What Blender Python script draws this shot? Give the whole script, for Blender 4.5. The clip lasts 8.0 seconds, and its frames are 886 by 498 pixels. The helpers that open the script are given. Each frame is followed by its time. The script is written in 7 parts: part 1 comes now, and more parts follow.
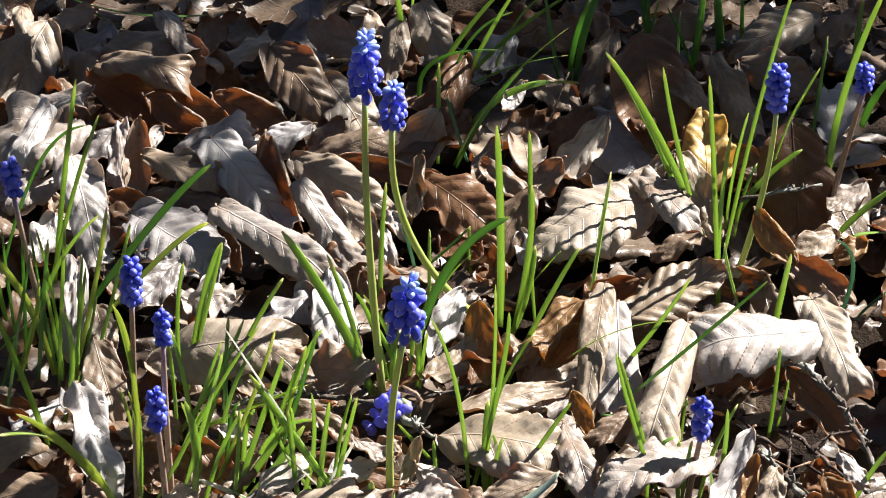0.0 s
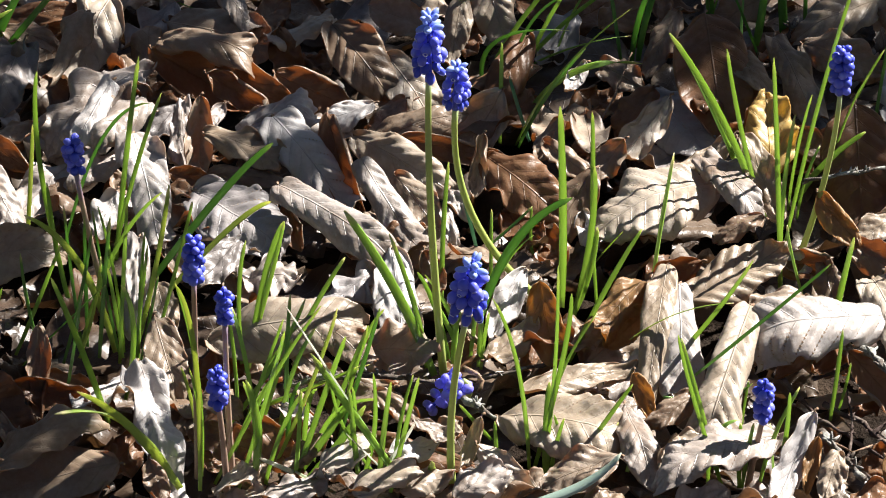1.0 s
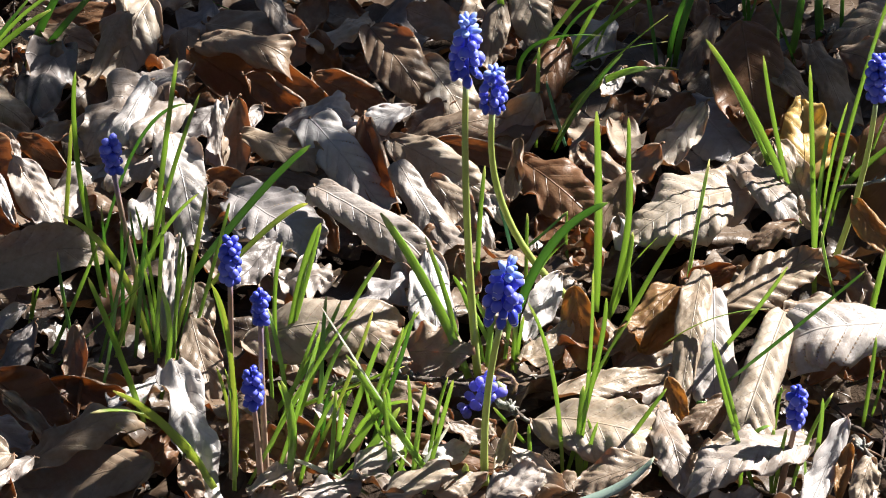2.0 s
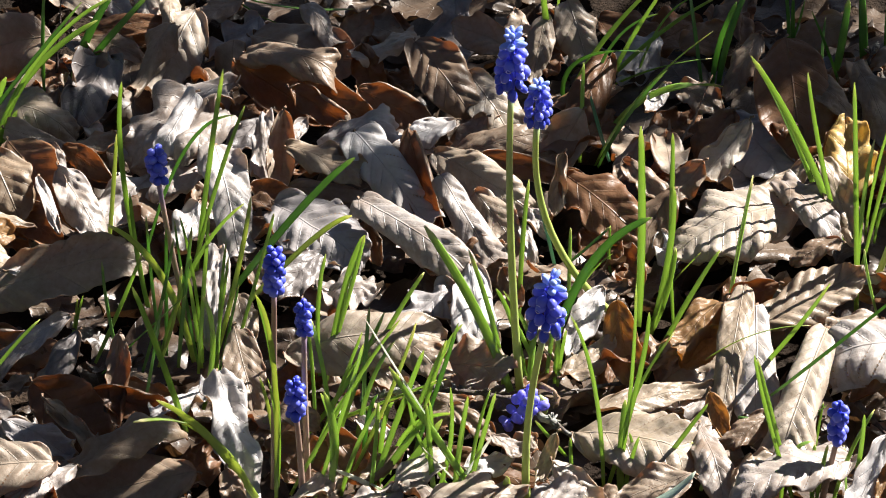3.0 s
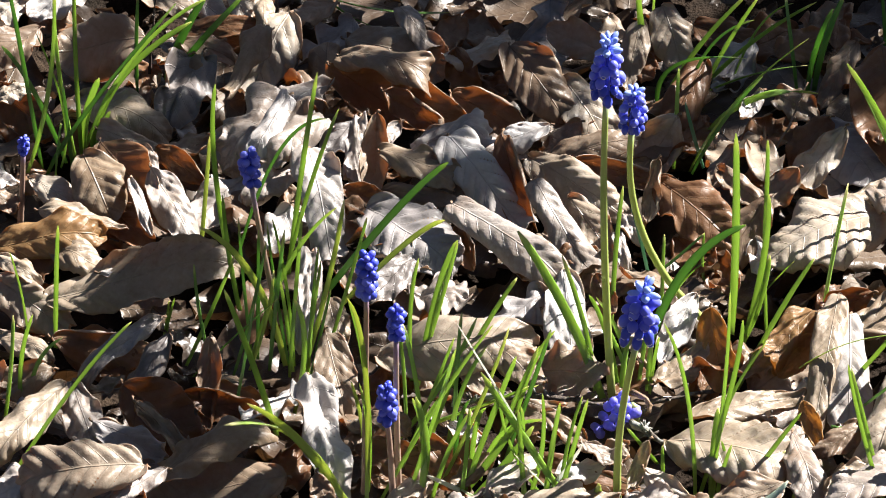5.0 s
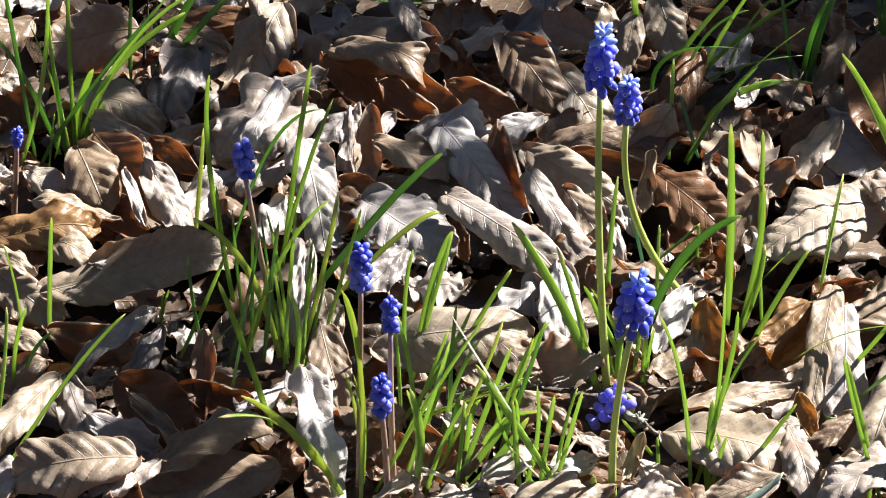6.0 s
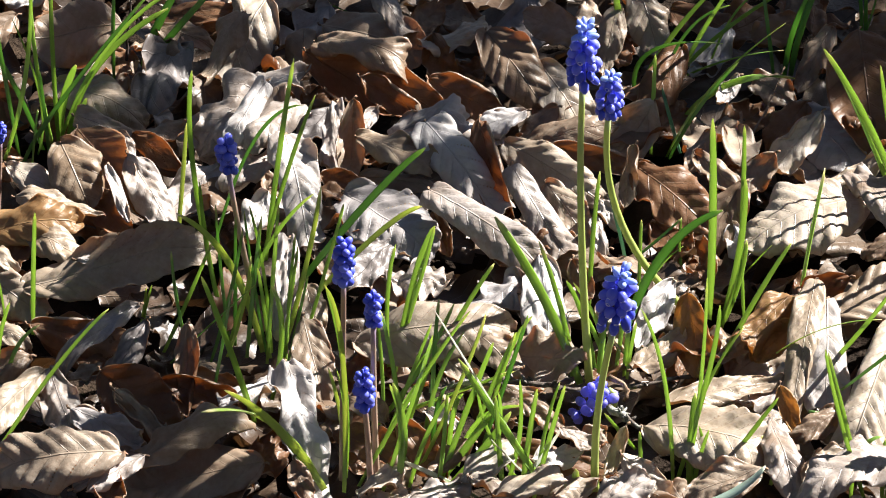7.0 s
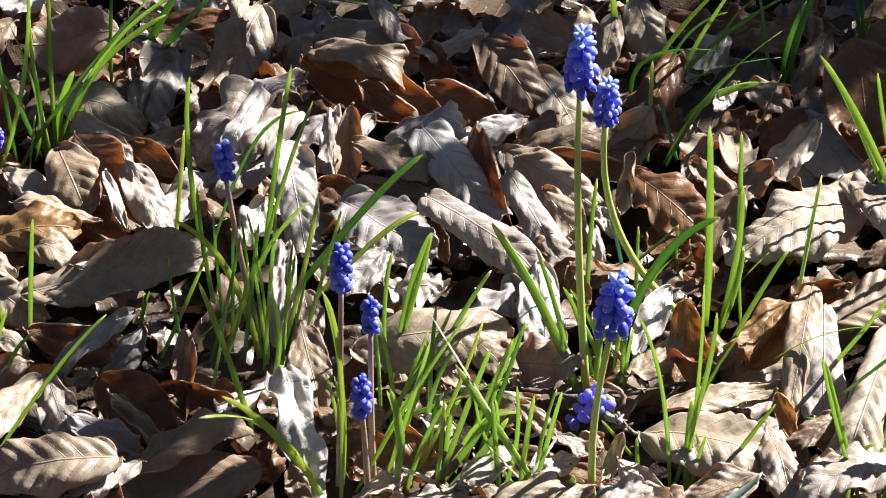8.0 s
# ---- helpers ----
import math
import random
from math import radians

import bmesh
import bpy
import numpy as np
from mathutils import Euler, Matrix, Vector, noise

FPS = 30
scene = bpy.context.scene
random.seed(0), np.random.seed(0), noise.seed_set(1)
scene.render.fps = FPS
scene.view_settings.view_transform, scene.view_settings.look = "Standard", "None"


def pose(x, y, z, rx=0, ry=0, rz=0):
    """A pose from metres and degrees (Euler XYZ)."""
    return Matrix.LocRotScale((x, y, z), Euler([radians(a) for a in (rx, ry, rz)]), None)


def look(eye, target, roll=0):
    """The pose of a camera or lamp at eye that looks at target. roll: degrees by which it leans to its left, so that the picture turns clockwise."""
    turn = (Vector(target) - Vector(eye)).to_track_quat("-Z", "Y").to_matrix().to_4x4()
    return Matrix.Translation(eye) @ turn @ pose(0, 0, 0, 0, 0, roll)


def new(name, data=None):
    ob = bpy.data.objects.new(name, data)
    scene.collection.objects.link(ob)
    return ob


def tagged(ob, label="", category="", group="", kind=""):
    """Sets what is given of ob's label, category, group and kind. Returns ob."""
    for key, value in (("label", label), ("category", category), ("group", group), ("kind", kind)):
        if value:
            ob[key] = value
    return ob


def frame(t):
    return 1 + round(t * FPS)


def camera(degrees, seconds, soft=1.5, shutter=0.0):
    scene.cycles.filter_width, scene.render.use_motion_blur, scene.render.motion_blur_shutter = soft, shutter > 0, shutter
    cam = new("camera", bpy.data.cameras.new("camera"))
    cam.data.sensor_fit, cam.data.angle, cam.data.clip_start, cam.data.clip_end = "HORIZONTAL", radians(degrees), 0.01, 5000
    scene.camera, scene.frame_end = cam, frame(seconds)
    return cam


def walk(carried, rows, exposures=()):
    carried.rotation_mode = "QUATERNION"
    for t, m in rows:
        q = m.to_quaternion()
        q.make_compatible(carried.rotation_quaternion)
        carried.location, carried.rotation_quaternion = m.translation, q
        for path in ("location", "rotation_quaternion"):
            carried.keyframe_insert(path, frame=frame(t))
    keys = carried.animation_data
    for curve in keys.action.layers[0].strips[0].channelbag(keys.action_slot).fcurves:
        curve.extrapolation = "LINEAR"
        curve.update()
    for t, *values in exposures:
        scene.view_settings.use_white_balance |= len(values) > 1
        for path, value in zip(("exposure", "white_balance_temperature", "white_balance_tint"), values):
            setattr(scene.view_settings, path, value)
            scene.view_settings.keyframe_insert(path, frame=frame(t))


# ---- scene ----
cam = camera(9.0, 8.0, soft=1.0)
PATH = [
    (0, 0.0000, -2.0128, 1.3071, 56.996, 0.839, -0.545),
    (0.5, -0.0047, -2.0098, 1.3056, 56.870, 0.748, -0.231),
    (1, -0.0053, -2.0082, 1.3079, 56.725, 0.763, 0.101),
    (2.5, -0.0076, -2.0208, 1.3125, 56.884, 0.334, 0.980),
    (3, -0.0092, -2.0229, 1.3114, 57.027, 0.211, 1.301),
    (3.5, -0.0114, -2.0211, 1.3117, 57.073, 0.099, 1.715),
    (4, -0.0118, -2.0193, 1.3119, 57.048, 0.098, 2.109),
    (4.5, -0.0124, -2.0181, 1.3101, 57.061, 0.185, 2.329),
    (6, -0.0109, -2.0093, 1.3083, 56.875, 0.299, 2.269),
    (6.5, -0.0108, -2.0126, 1.3096, 56.833, 0.245, 2.179),
    (7, -0.0107, -2.0144, 1.3102, 56.850, 0.267, 2.078),
    (7.5, -0.0116, -2.0167, 1.3106, 56.905, 0.224, 2.063),
    (8, -0.0119, -2.0169, 1.3102, 56.950, 0.175, 2.066),
]
walk(cam, [(t, pose(x, y, z, rx, ry, rz)) for t, x, y, z, rx, ry, rz in PATH],
     ((0.0, 1.83), (4.0, 1.83), (4.5, 1.91), (6.0, 2.01), (8.0, 2.01)))

# ---- light: low spring sun from behind on the right, clear sky ----
SUN_AZIMUTH, SUN_HEIGHT = 57.0, 41.0      # degrees from +y towards +x, degrees above the horizon
world = bpy.data.worlds.new("sky")
scene.world = world
world.use_nodes = True
wn = world.node_tree
sky = wn.nodes.new("ShaderNodeTexSky")
sky.sky_type = "NISHITA"
sky.sun_disc = False
sky.sun_elevation = radians(SUN_HEIGHT)
sky.sun_rotation = radians(SUN_AZIMUTH)
wn.nodes["Background"].inputs["Strength"].default_value = 0.0160
wn.links.new(sky.outputs[0], wn.nodes["Background"].inputs["Color"])
sun = new("sun", bpy.data.lights.new("sun", "SUN"))
sun.data.energy, sun.data.angle, sun.data.color = 5.0, radians(0.55), (1.0, 0.965, 0.905)
sun_from = Vector((math.sin(radians(SUN_AZIMUTH)) * math.cos(radians(SUN_HEIGHT)),
                   math.cos(radians(SUN_AZIMUTH)) * math.cos(radians(SUN_HEIGHT)), math.sin(radians(SUN_HEIGHT))))
sun.matrix_world = look(sun_from * 6, (0, 0, 0))


# ---- materials ----
class Nodes:
    """Short hand for building one node material."""

    def __init__(self, name):
        self.mat = bpy.data.materials.new(name)
        self.mat.use_nodes = True
        self.tree = self.mat.node_tree
        self.tree.nodes.clear()
        self.out = self.tree.nodes.new("ShaderNodeOutputMaterial")

    def add(self, kind, inputs=()):
        node = self.tree.nodes.new(kind)
        for key, value in dict(inputs).items():
            if isinstance(value, bpy.types.NodeSocket):
                self.tree.links.new(value, node.inputs[key])
            else:
                node.inputs[key].default_value = (*value, 1) if isinstance(value, tuple) and len(value) == 3 else value
        return node

    def uv(self):
        node = self.add("ShaderNodeUVMap")
        node.uv_map = "leaf"
        return node.outputs[0]

    def plus(self, a, b):
        node = self.add("ShaderNodeVectorMath", {0: a, 1: b})
        node.operation = "ADD"
        return node.outputs[0]

    def math(self, op, a, b=0.0, clamp=False):
        node = self.add("ShaderNodeMath", {0: a, 1: b})
        node.operation, node.use_clamp = op, clamp
        return node.outputs[0]

    def noise(self, vector, scale, detail=4.0, rough=0.55):
        return self.add("ShaderNodeTexNoise", {"Vector": vector, "Scale": scale, "Detail": detail, "Roughness": rough}).outputs["Fac"]

    def ramp(self, fac, stops):
        node = self.add("ShaderNodeValToRGB", {"Fac": fac})
        els = node.color_ramp.elements
        while len(els) < len(stops):
            els.new(0.5)
        for el, (at, col) in zip(els, stops):
            el.position, el.color = at, (*col, 1)
        return node.outputs[0]

    def mix(self, fac, a, b, blend="MIX"):
        node = self.add("ShaderNodeMix")
        node.data_type, node.blend_type = "RGBA", blend
        for k, v in ((0, fac), (6, a), (7, b)):
            if isinstance(v, bpy.types.NodeSocket):
                self.tree.links.new(v, node.inputs[k])
            else:
                node.inputs[k].default_value = v if k == 0 else (*v, 1)
        return node.outputs[2]

    def finish(self, color, rough, normal=None, through_color=None, through_share=0.0, spec=0.4, coat=0.0):
        bsdf = self.add("ShaderNodeBsdfPrincipled", {"Base Color": color, "Roughness": rough, "Specular IOR Level": spec, "Coat Weight": coat})
        if normal is not None:
            self.tree.links.new(normal, bsdf.inputs["Normal"])
        shader = bsdf.outputs[0]
        if through_share:
            glow = self.add("ShaderNodeBsdfTranslucent", {"Color": through_color})
            if normal is not None:
                self.tree.links.new(normal, glow.inputs["Normal"])
            shader = self.add("ShaderNodeMixShader", {0: through_share, 1: shader, 2: glow.outputs[0]}).outputs[0]
        self.tree.links.new(shader, self.out.inputs[0])
        return self.mat


def dry_leaf_material(name, pale, mid, dark, through_tint, share, joined=False, spots=0.5):
    """Weathered leaf: base tone by leaf, blotches, veins along the mesh's own u and v, fine fibre bump."""
    n = Nodes(name)
    uv = n.uv()
    sep = n.add("ShaderNodeSeparateXYZ", {0: uv})
    u, v = sep.outputs[0], sep.outputs[1]
    side = n.math("ABSOLUTE", v)
    coord = n.add("ShaderNodeTexCoord").outputs["Object"]
    if joined:
        rnd = n.add("ShaderNodeNewGeometry").outputs["Random Per Island"]
    else:
        rnd = n.add("ShaderNodeObjectInfo").outputs["Random"]
    shifted = n.plus(coord, n.add("ShaderNodeCombineXYZ", {0: rnd, 1: rnd, 2: rnd}).outputs[0])
    blotch = n.noise(shifted, 38.0, 5.0, 0.62)
    fine = n.noise(shifted, 420.0, 4.0, 0.6)
    patch = n.noise(shifted, 130.0, 4.0, 0.65)
    tone = n.math("ADD", n.math("ADD", 0.06, n.math("MULTIPLY", rnd, 0.55)), n.math("MULTIPLY", n.math("SUBTRACT", blotch, 0.5), 1.0))
    tone = n.math("ADD", tone, n.math("MULTIPLY", n.math("SUBTRACT", patch, 0.5), 0.4))
    tone = n.math("ADD", tone, n.math("MULTIPLY", n.math("SUBTRACT", fine, 0.5), 0.5), clamp=True)
    col = n.ramp(tone, ((0.0, pale), (0.4, mid), (0.85, dark)))
    # side veins rise from the midrib towards the tip
    phase = n.math("ADD", n.math("SUBTRACT", n.math("MULTIPLY", u, 7.0), n.math("MULTIPLY", side, 2.0)), 0.5)
    tri = n.math("ABSOLUTE", n.math("SUBTRACT", n.math("FRACT", phase), 0.5))
    vein = n.math("MULTIPLY", n.math("SUBTRACT", 0.04, tri, clamp=True), 25.0, clamp=True)
    rib = n.math("MULTIPLY", n.math("SUBTRACT", 0.03, side, clamp=True), 33.0, clamp=True)
    lines = n.math("MAXIMUM", n.math("MULTIPLY", vein, 0.6), rib)
    col = n.mix(n.math("MULTIPLY", lines, 0.09), col, tuple(c * 0.6 for c in mid))
    # small dark rot spots and a worn browner rim
    spot = n.add("ShaderNodeTexVoronoi", {"Vector": shifted, "Scale": 110.0}).outputs["Distance"]
    spot = n.math("MULTIPLY", n.math("SUBTRACT", 0.17, spot, clamp=True), 9.0, clamp=True)
    spot = n.math("MULTIPLY", spot, n.math("GREATER_THAN", n.noise(shifted, 60.0, 2.0), 0.6))
    col = n.mix(n.math("MULTIPLY", spot, spots), col, tuple(c * 0.25 for c in dark))
    height = n.math("ADD", n.math("MULTIPLY", lines, 0.45), n.math("ADD", n.math("MULTIPLY", fine, 0.3), n.math("ADD", n.math("MULTIPLY", patch, 0.45), n.math("MULTIPLY", blotch, 0.5))))
    bump = n.add("ShaderNodeBump", {"Height": height, "Strength": 0.6, "Distance": 0.0016}).outputs[0]
    rough = n.math("ADD", 0.27, n.math("MULTIPLY", blotch, 0.32))
    glow = n.mix(0.5, col, through_tint)
    return n.finish(col, rough, bump, glow, share, spec=0.62)


def green_material(name, dark, light, tip, share, rough=0.38, foot=None):
    """Smooth strap leaf or stalk, streaked lengthwise, paler or withered at the tip."""
    n = Nodes(name)
    uv = n.uv()
    sep = n.add("ShaderNodeSeparateXYZ", {0: uv})
    rnd = n.add("ShaderNodeObjectInfo").outputs["Random"]
    coord = n.add("ShaderNodeCombineXYZ", {0: n.math("MULTIPLY", sep.outputs[0], 3.0), 1: n.math("MULTIPLY", sep.outputs[1], 5.0), 2: n.math("MULTIPLY", rnd, 40.0)}).outputs[0]
    streak = n.noise(coord, 3.0, 5.0, 0.6)
    col = n.mix(n.math("ADD", n.math("MULTIPLY", streak, 0.5), n.math("SUBTRACT", n.math("MULTIPLY", rnd, 0.85), 0.1), clamp=True), dark, light)
    end = n.math("MULTIPLY", n.math("SUBTRACT", n.math("ADD", sep.outputs[0], n.math("MULTIPLY", rnd, 0.10)), 0.945, clamp=True), 16.0, clamp=True)
    col = n.mix(end, col, tip)
    if foot:    # still green towards the root
        col = n.mix(n.math("MULTIPLY", n.math("SUBTRACT", 0.62, sep.outputs[0], clamp=True), 3.5, clamp=True), col, foot)
    bump = n.add("ShaderNodeBump", {"Height": streak, "Strength": 0.25, "Distance": 0.0004}).outputs[0]
    glow = n.mix(0.75, col, tuple(min(0.95, c * 2.6) for c in light))
    return n.finish(col, rough, bump, glow, share, spec=0.65)


def petal_material(name, deep, mid, share=0.18):
    n = Nodes(name)
    rnd = n.add("ShaderNodeObjectInfo").outputs["Random"]
    coord = n.add("ShaderNodeTexCoord").outputs["Object"]
    grain = n.noise(coord, 300.0, 3.0)
    col = n.mix(n.math("ADD", n.math("MULTIPLY", rnd, 0.6), n.math("MULTIPLY", grain, 0.4), clamp=True), deep, mid)
    bump = n.add("ShaderNodeBump", {"Height": grain, "Strength": 0.15, "Distance": 0.0003}).outputs[0]
    return n.finish(col, 0.4, bump, mid, share, spec=0.45)


def bark_material(name, dark, light, patch):
    n = Nodes(name)
    coord = n.add("ShaderNodeTexCoord").outputs["Object"]
    big, fine = n.noise(coord, 90.0, 5.0, 0.65), n.noise(coord, 600.0, 4.0, 0.6)
    col = n.mix(fine, dark, light)
    col = n.mix(n.math("MULTIPLY", n.math("SUBTRACT", big, 0.5, clamp=True), 7.0, clamp=True), col, patch)
    bump = n.add("ShaderNodeBump", {"Height": n.math("ADD", big, fine), "Strength": 0.8, "Distance": 0.0012}).outputs[0]
    return n.finish(col, 0.85, bump, spec=0.2)


def soil_material():
    n = Nodes("dark_humus")
    coord = n.add("ShaderNodeTexCoord").outputs["Object"]
    big, mid, fine = n.noise(coord, 9.0, 5.0, 0.6), n.noise(coord, 60.0, 5.0, 0.65), n.noise(coord, 400.0, 4.0, 0.65)
    cell = n.add("ShaderNodeTexVoronoi", {"Vector": coord, "Scale": 16.0})
    leafy = n.mix(n.add("ShaderNodeSeparateColor", {0: cell.outputs["Color"]}).outputs[0], (0.028, 0.019, 0.012), (0.13, 0.097, 0.068))
    away = n.add("ShaderNodeVectorMath", {0: coord})
    away.operation = "LENGTH"
    share = n.math("MULTIPLY", n.math("SUBTRACT", away.outputs["Value"], 0.6, clamp=True), 1.2, clamp=True)
    col = n.ramp(n.math("ADD", n.math("MULTIPLY", mid, 0.7), n.math("MULTIPLY", big, 0.3)), ((0.3, (0.008, 0.006, 0.004)), (0.5, (0.02, 0.013, 0.009)), (0.75, (0.06, 0.04, 0.026))))
    col = n.mix(n.math("MULTIPLY", share, n.math("GREATER_THAN", mid, 0.42)), col, leafy)
    bump = n.add("ShaderNodeBump", {"Height": n.math("ADD", mid, n.math("MULTIPLY", fine, 0.5)), "Strength": 1.0, "Distance": 0.006}).outputs[0]
    return n.finish(col, 0.95, bump, spec=0.1)


M_PALE = dry_leaf_material("pale_dry_leaf", (0.575, 0.55, 0.545), (0.435, 0.385, 0.355), (0.21, 0.145, 0.10), (0.76, 0.48, 0.25), 0.28)
M_TAN = dry_leaf_material("tan_dry_leaf", (0.43, 0.36, 0.285), (0.29, 0.212, 0.148), (0.14, 0.083, 0.048), (0.74, 0.38, 0.15), 0.42)
M_BROWN = dry_leaf_material("brown_dry_leaf", (0.34, 0.207, 0.12), (0.213, 0.115, 0.058), (0.094, 0.047, 0.022), (0.76, 0.30, 0.08), 0.5)
M_CREAM = dry_leaf_material("cream_dry_leaf", (0.535, 0.475, 0.405), (0.39, 0.31, 0.23), (0.185, 0.118, 0.066), (0.76, 0.44, 0.19), 0.36)
M_GREY = dry_leaf_material("grey_dry_leaf", (0.36, 0.33, 0.325), (0.24, 0.21, 0.20), (0.115, 0.09, 0.078), (0.45, 0.29, 0.16), 0.2)
M_AMBER = dry_leaf_material("amber_dry_leaf", (0.48, 0.32, 0.16), (0.33, 0.195, 0.085), (0.16, 0.08, 0.034), (0.82, 0.46, 0.14), 0.5)
M_YELLOW = dry_leaf_material("yellow_dry_leaf", (0.66, 0.50, 0.21), (0.52, 0.34, 0.10), (0.30, 0.16, 0.05), (0.95, 0.66, 0.14), 0.5)
TONES = {"pale": M_PALE, "tan": M_TAN, "brown": M_BROWN, "grey": M_GREY, "amber": M_AMBER, "yellow": M_YELLOW, "cream": M_CREAM}
# tones darkened so that gaps between the fallen leaves read as shade
M_DARKENED_LEAF = dry_leaf_material("mixed_dry_leaf", (0.14, 0.10, 0.068), (0.055, 0.033, 0.02), (0.02, 0.011, 0.006), (0.5, 0.22, 0.07), 0.06, joined=True)
M_GREEN = green_material("green_strap_leaf", (0.098, 0.215, 0.036), (0.285, 0.43, 0.108), (0.60, 0.52, 0.24), 0.42, 0.24)
M_DEEP = green_material("dark_green_strap_leaf", (0.058, 0.148, 0.036), (0.168, 0.29, 0.08), (0.46, 0.40, 0.16), 0.36, 0.26)
M_BLUEGREEN = green_material("bluish_green_strap_leaf", (0.06, 0.17, 0.09), (0.16, 0.32, 0.2), (0.4, 0.42, 0.3), 0.25)
M_STRAW = green_material("straw_strap_leaf", (0.60, 0.57, 0.42), (0.78, 0.75, 0.6), (0.6, 0.5, 0.3), 0.5, 0.5, (0.16, 0.25, 0.05))
# green paled in the colour itself to stand in for a whitish reflection
M_SHEEN = green_material("silvery_green_strap_leaf", (0.28, 0.40, 0.33), (0.52, 0.62, 0.55), (0.5, 0.55, 0.4), 0.3, 0.2)
M_LIME = green_material("yellowish_green_strap_leaf", (0.16, 0.29, 0.045), (0.345, 0.46, 0.12), (0.78, 0.70, 0.42), 0.42, 0.26)
BLADES = {"green": M_GREEN, "deep": M_DEEP, "blue": M_BLUEGREEN, "straw": M_STRAW, "lime": M_LIME, "sheen": M_SHEEN}
M_STALK = green_material("pale_green_stalk", (0.30, 0.38, 0.085), (0.46, 0.54, 0.16), (0.3, 0.36, 0.2), 0.15)
M_STALK_PURPLE = green_material("purplish_brown_stalk", (0.20, 0.12, 0.09), (0.36, 0.25, 0.19), (0.25, 0.18, 0.25), 0.12)
M_BELL = petal_material("blue_violet_petal", (0.10, 0.11, 0.66), (0.235, 0.265, 0.91))
M_VIOLET = petal_material("light_violet_petal", (0.24, 0.22, 0.74), (0.38, 0.37, 0.92), 0.4)
M_BUD = petal_material("deep_blue_bud", (0.045, 0.06, 0.44), (0.09, 0.12, 0.68), 0.12)
M_STERILE = petal_material("pale_blue_petal", (0.22, 0.30, 0.76), (0.40, 0.52, 0.90), 0.28)
M_TEETH = petal_material("whitish_petal_rim", (0.5, 0.52, 0.8), (0.75, 0.77, 0.92), 0.2)
M_TWIG = bark_material("lichened_bark", (0.05, 0.04, 0.033), (0.15, 0.12, 0.10), (0.34, 0.34, 0.31))
M_DARKTWIG = bark_material("dark_bark", (0.03, 0.02, 0.017), (0.09, 0.06, 0.05), (0.15, 0.12, 0.10))
M_STEM = bark_material("dry_leaf_stalk", (0.13, 0.08, 0.05), (0.26, 0.17, 0.11), (0.3, 0.2, 0.14))
M_SOIL = soil_material()


# ---- building blocks ----
def make_mesh(name, verts, faces, uvs=None, material=None):
    me = bpy.data.meshes.new(name)
    me.from_pydata(verts, [], faces)
    if uvs is not None:
        layer = me.uv_layers.new(name="leaf")
        loop_verts = np.empty(len(me.loops), dtype=np.int32)
        me.loops.foreach_get("vertex_index", loop_verts)
        layer.data.foreach_set("uv", np.asarray(uvs, dtype=np.float32)[loop_verts].ravel())
    me.polygons.foreach_set("use_smooth", [True] * len(me.polygons))
    if material is not None:
        me.materials.append(material)
    me.update()
    return me


def part(name, me, parent, label=""):
    ob = new(name, me)
    ob.parent = parent
    if label:
        tagged(ob, label=label)
    return ob


def leaf_outline(kind, u):
    """Half the breadth of a leaf blade, as a share of its greatest, at u from stalk to tip."""
    if kind == "oak":
        return (math.sin(math.pi * u ** 1.25) ** 0.6) * (0.74 + 0.26 * math.cos(2 * math.pi * (u * 4.2 + 0.1)))
    if kind == "maple":
        return (math.sin(math.pi * u ** 0.75) ** 0.75) * (0.70 + 0.30 * math.cos(2 * math.pi * (u * 3.0 - 0.15)))
    if kind == "blunt":     # rolled up lengthwise, so that both ends look cut off
        return math.sin(math.pi * (0.06 + 0.88 * u)) ** 0.3
    if kind == "narrow":
        return math.sin(math.pi * u ** 0.95) ** 0.9
    return math.sin(math.pi * u ** 0.92) ** 0.58


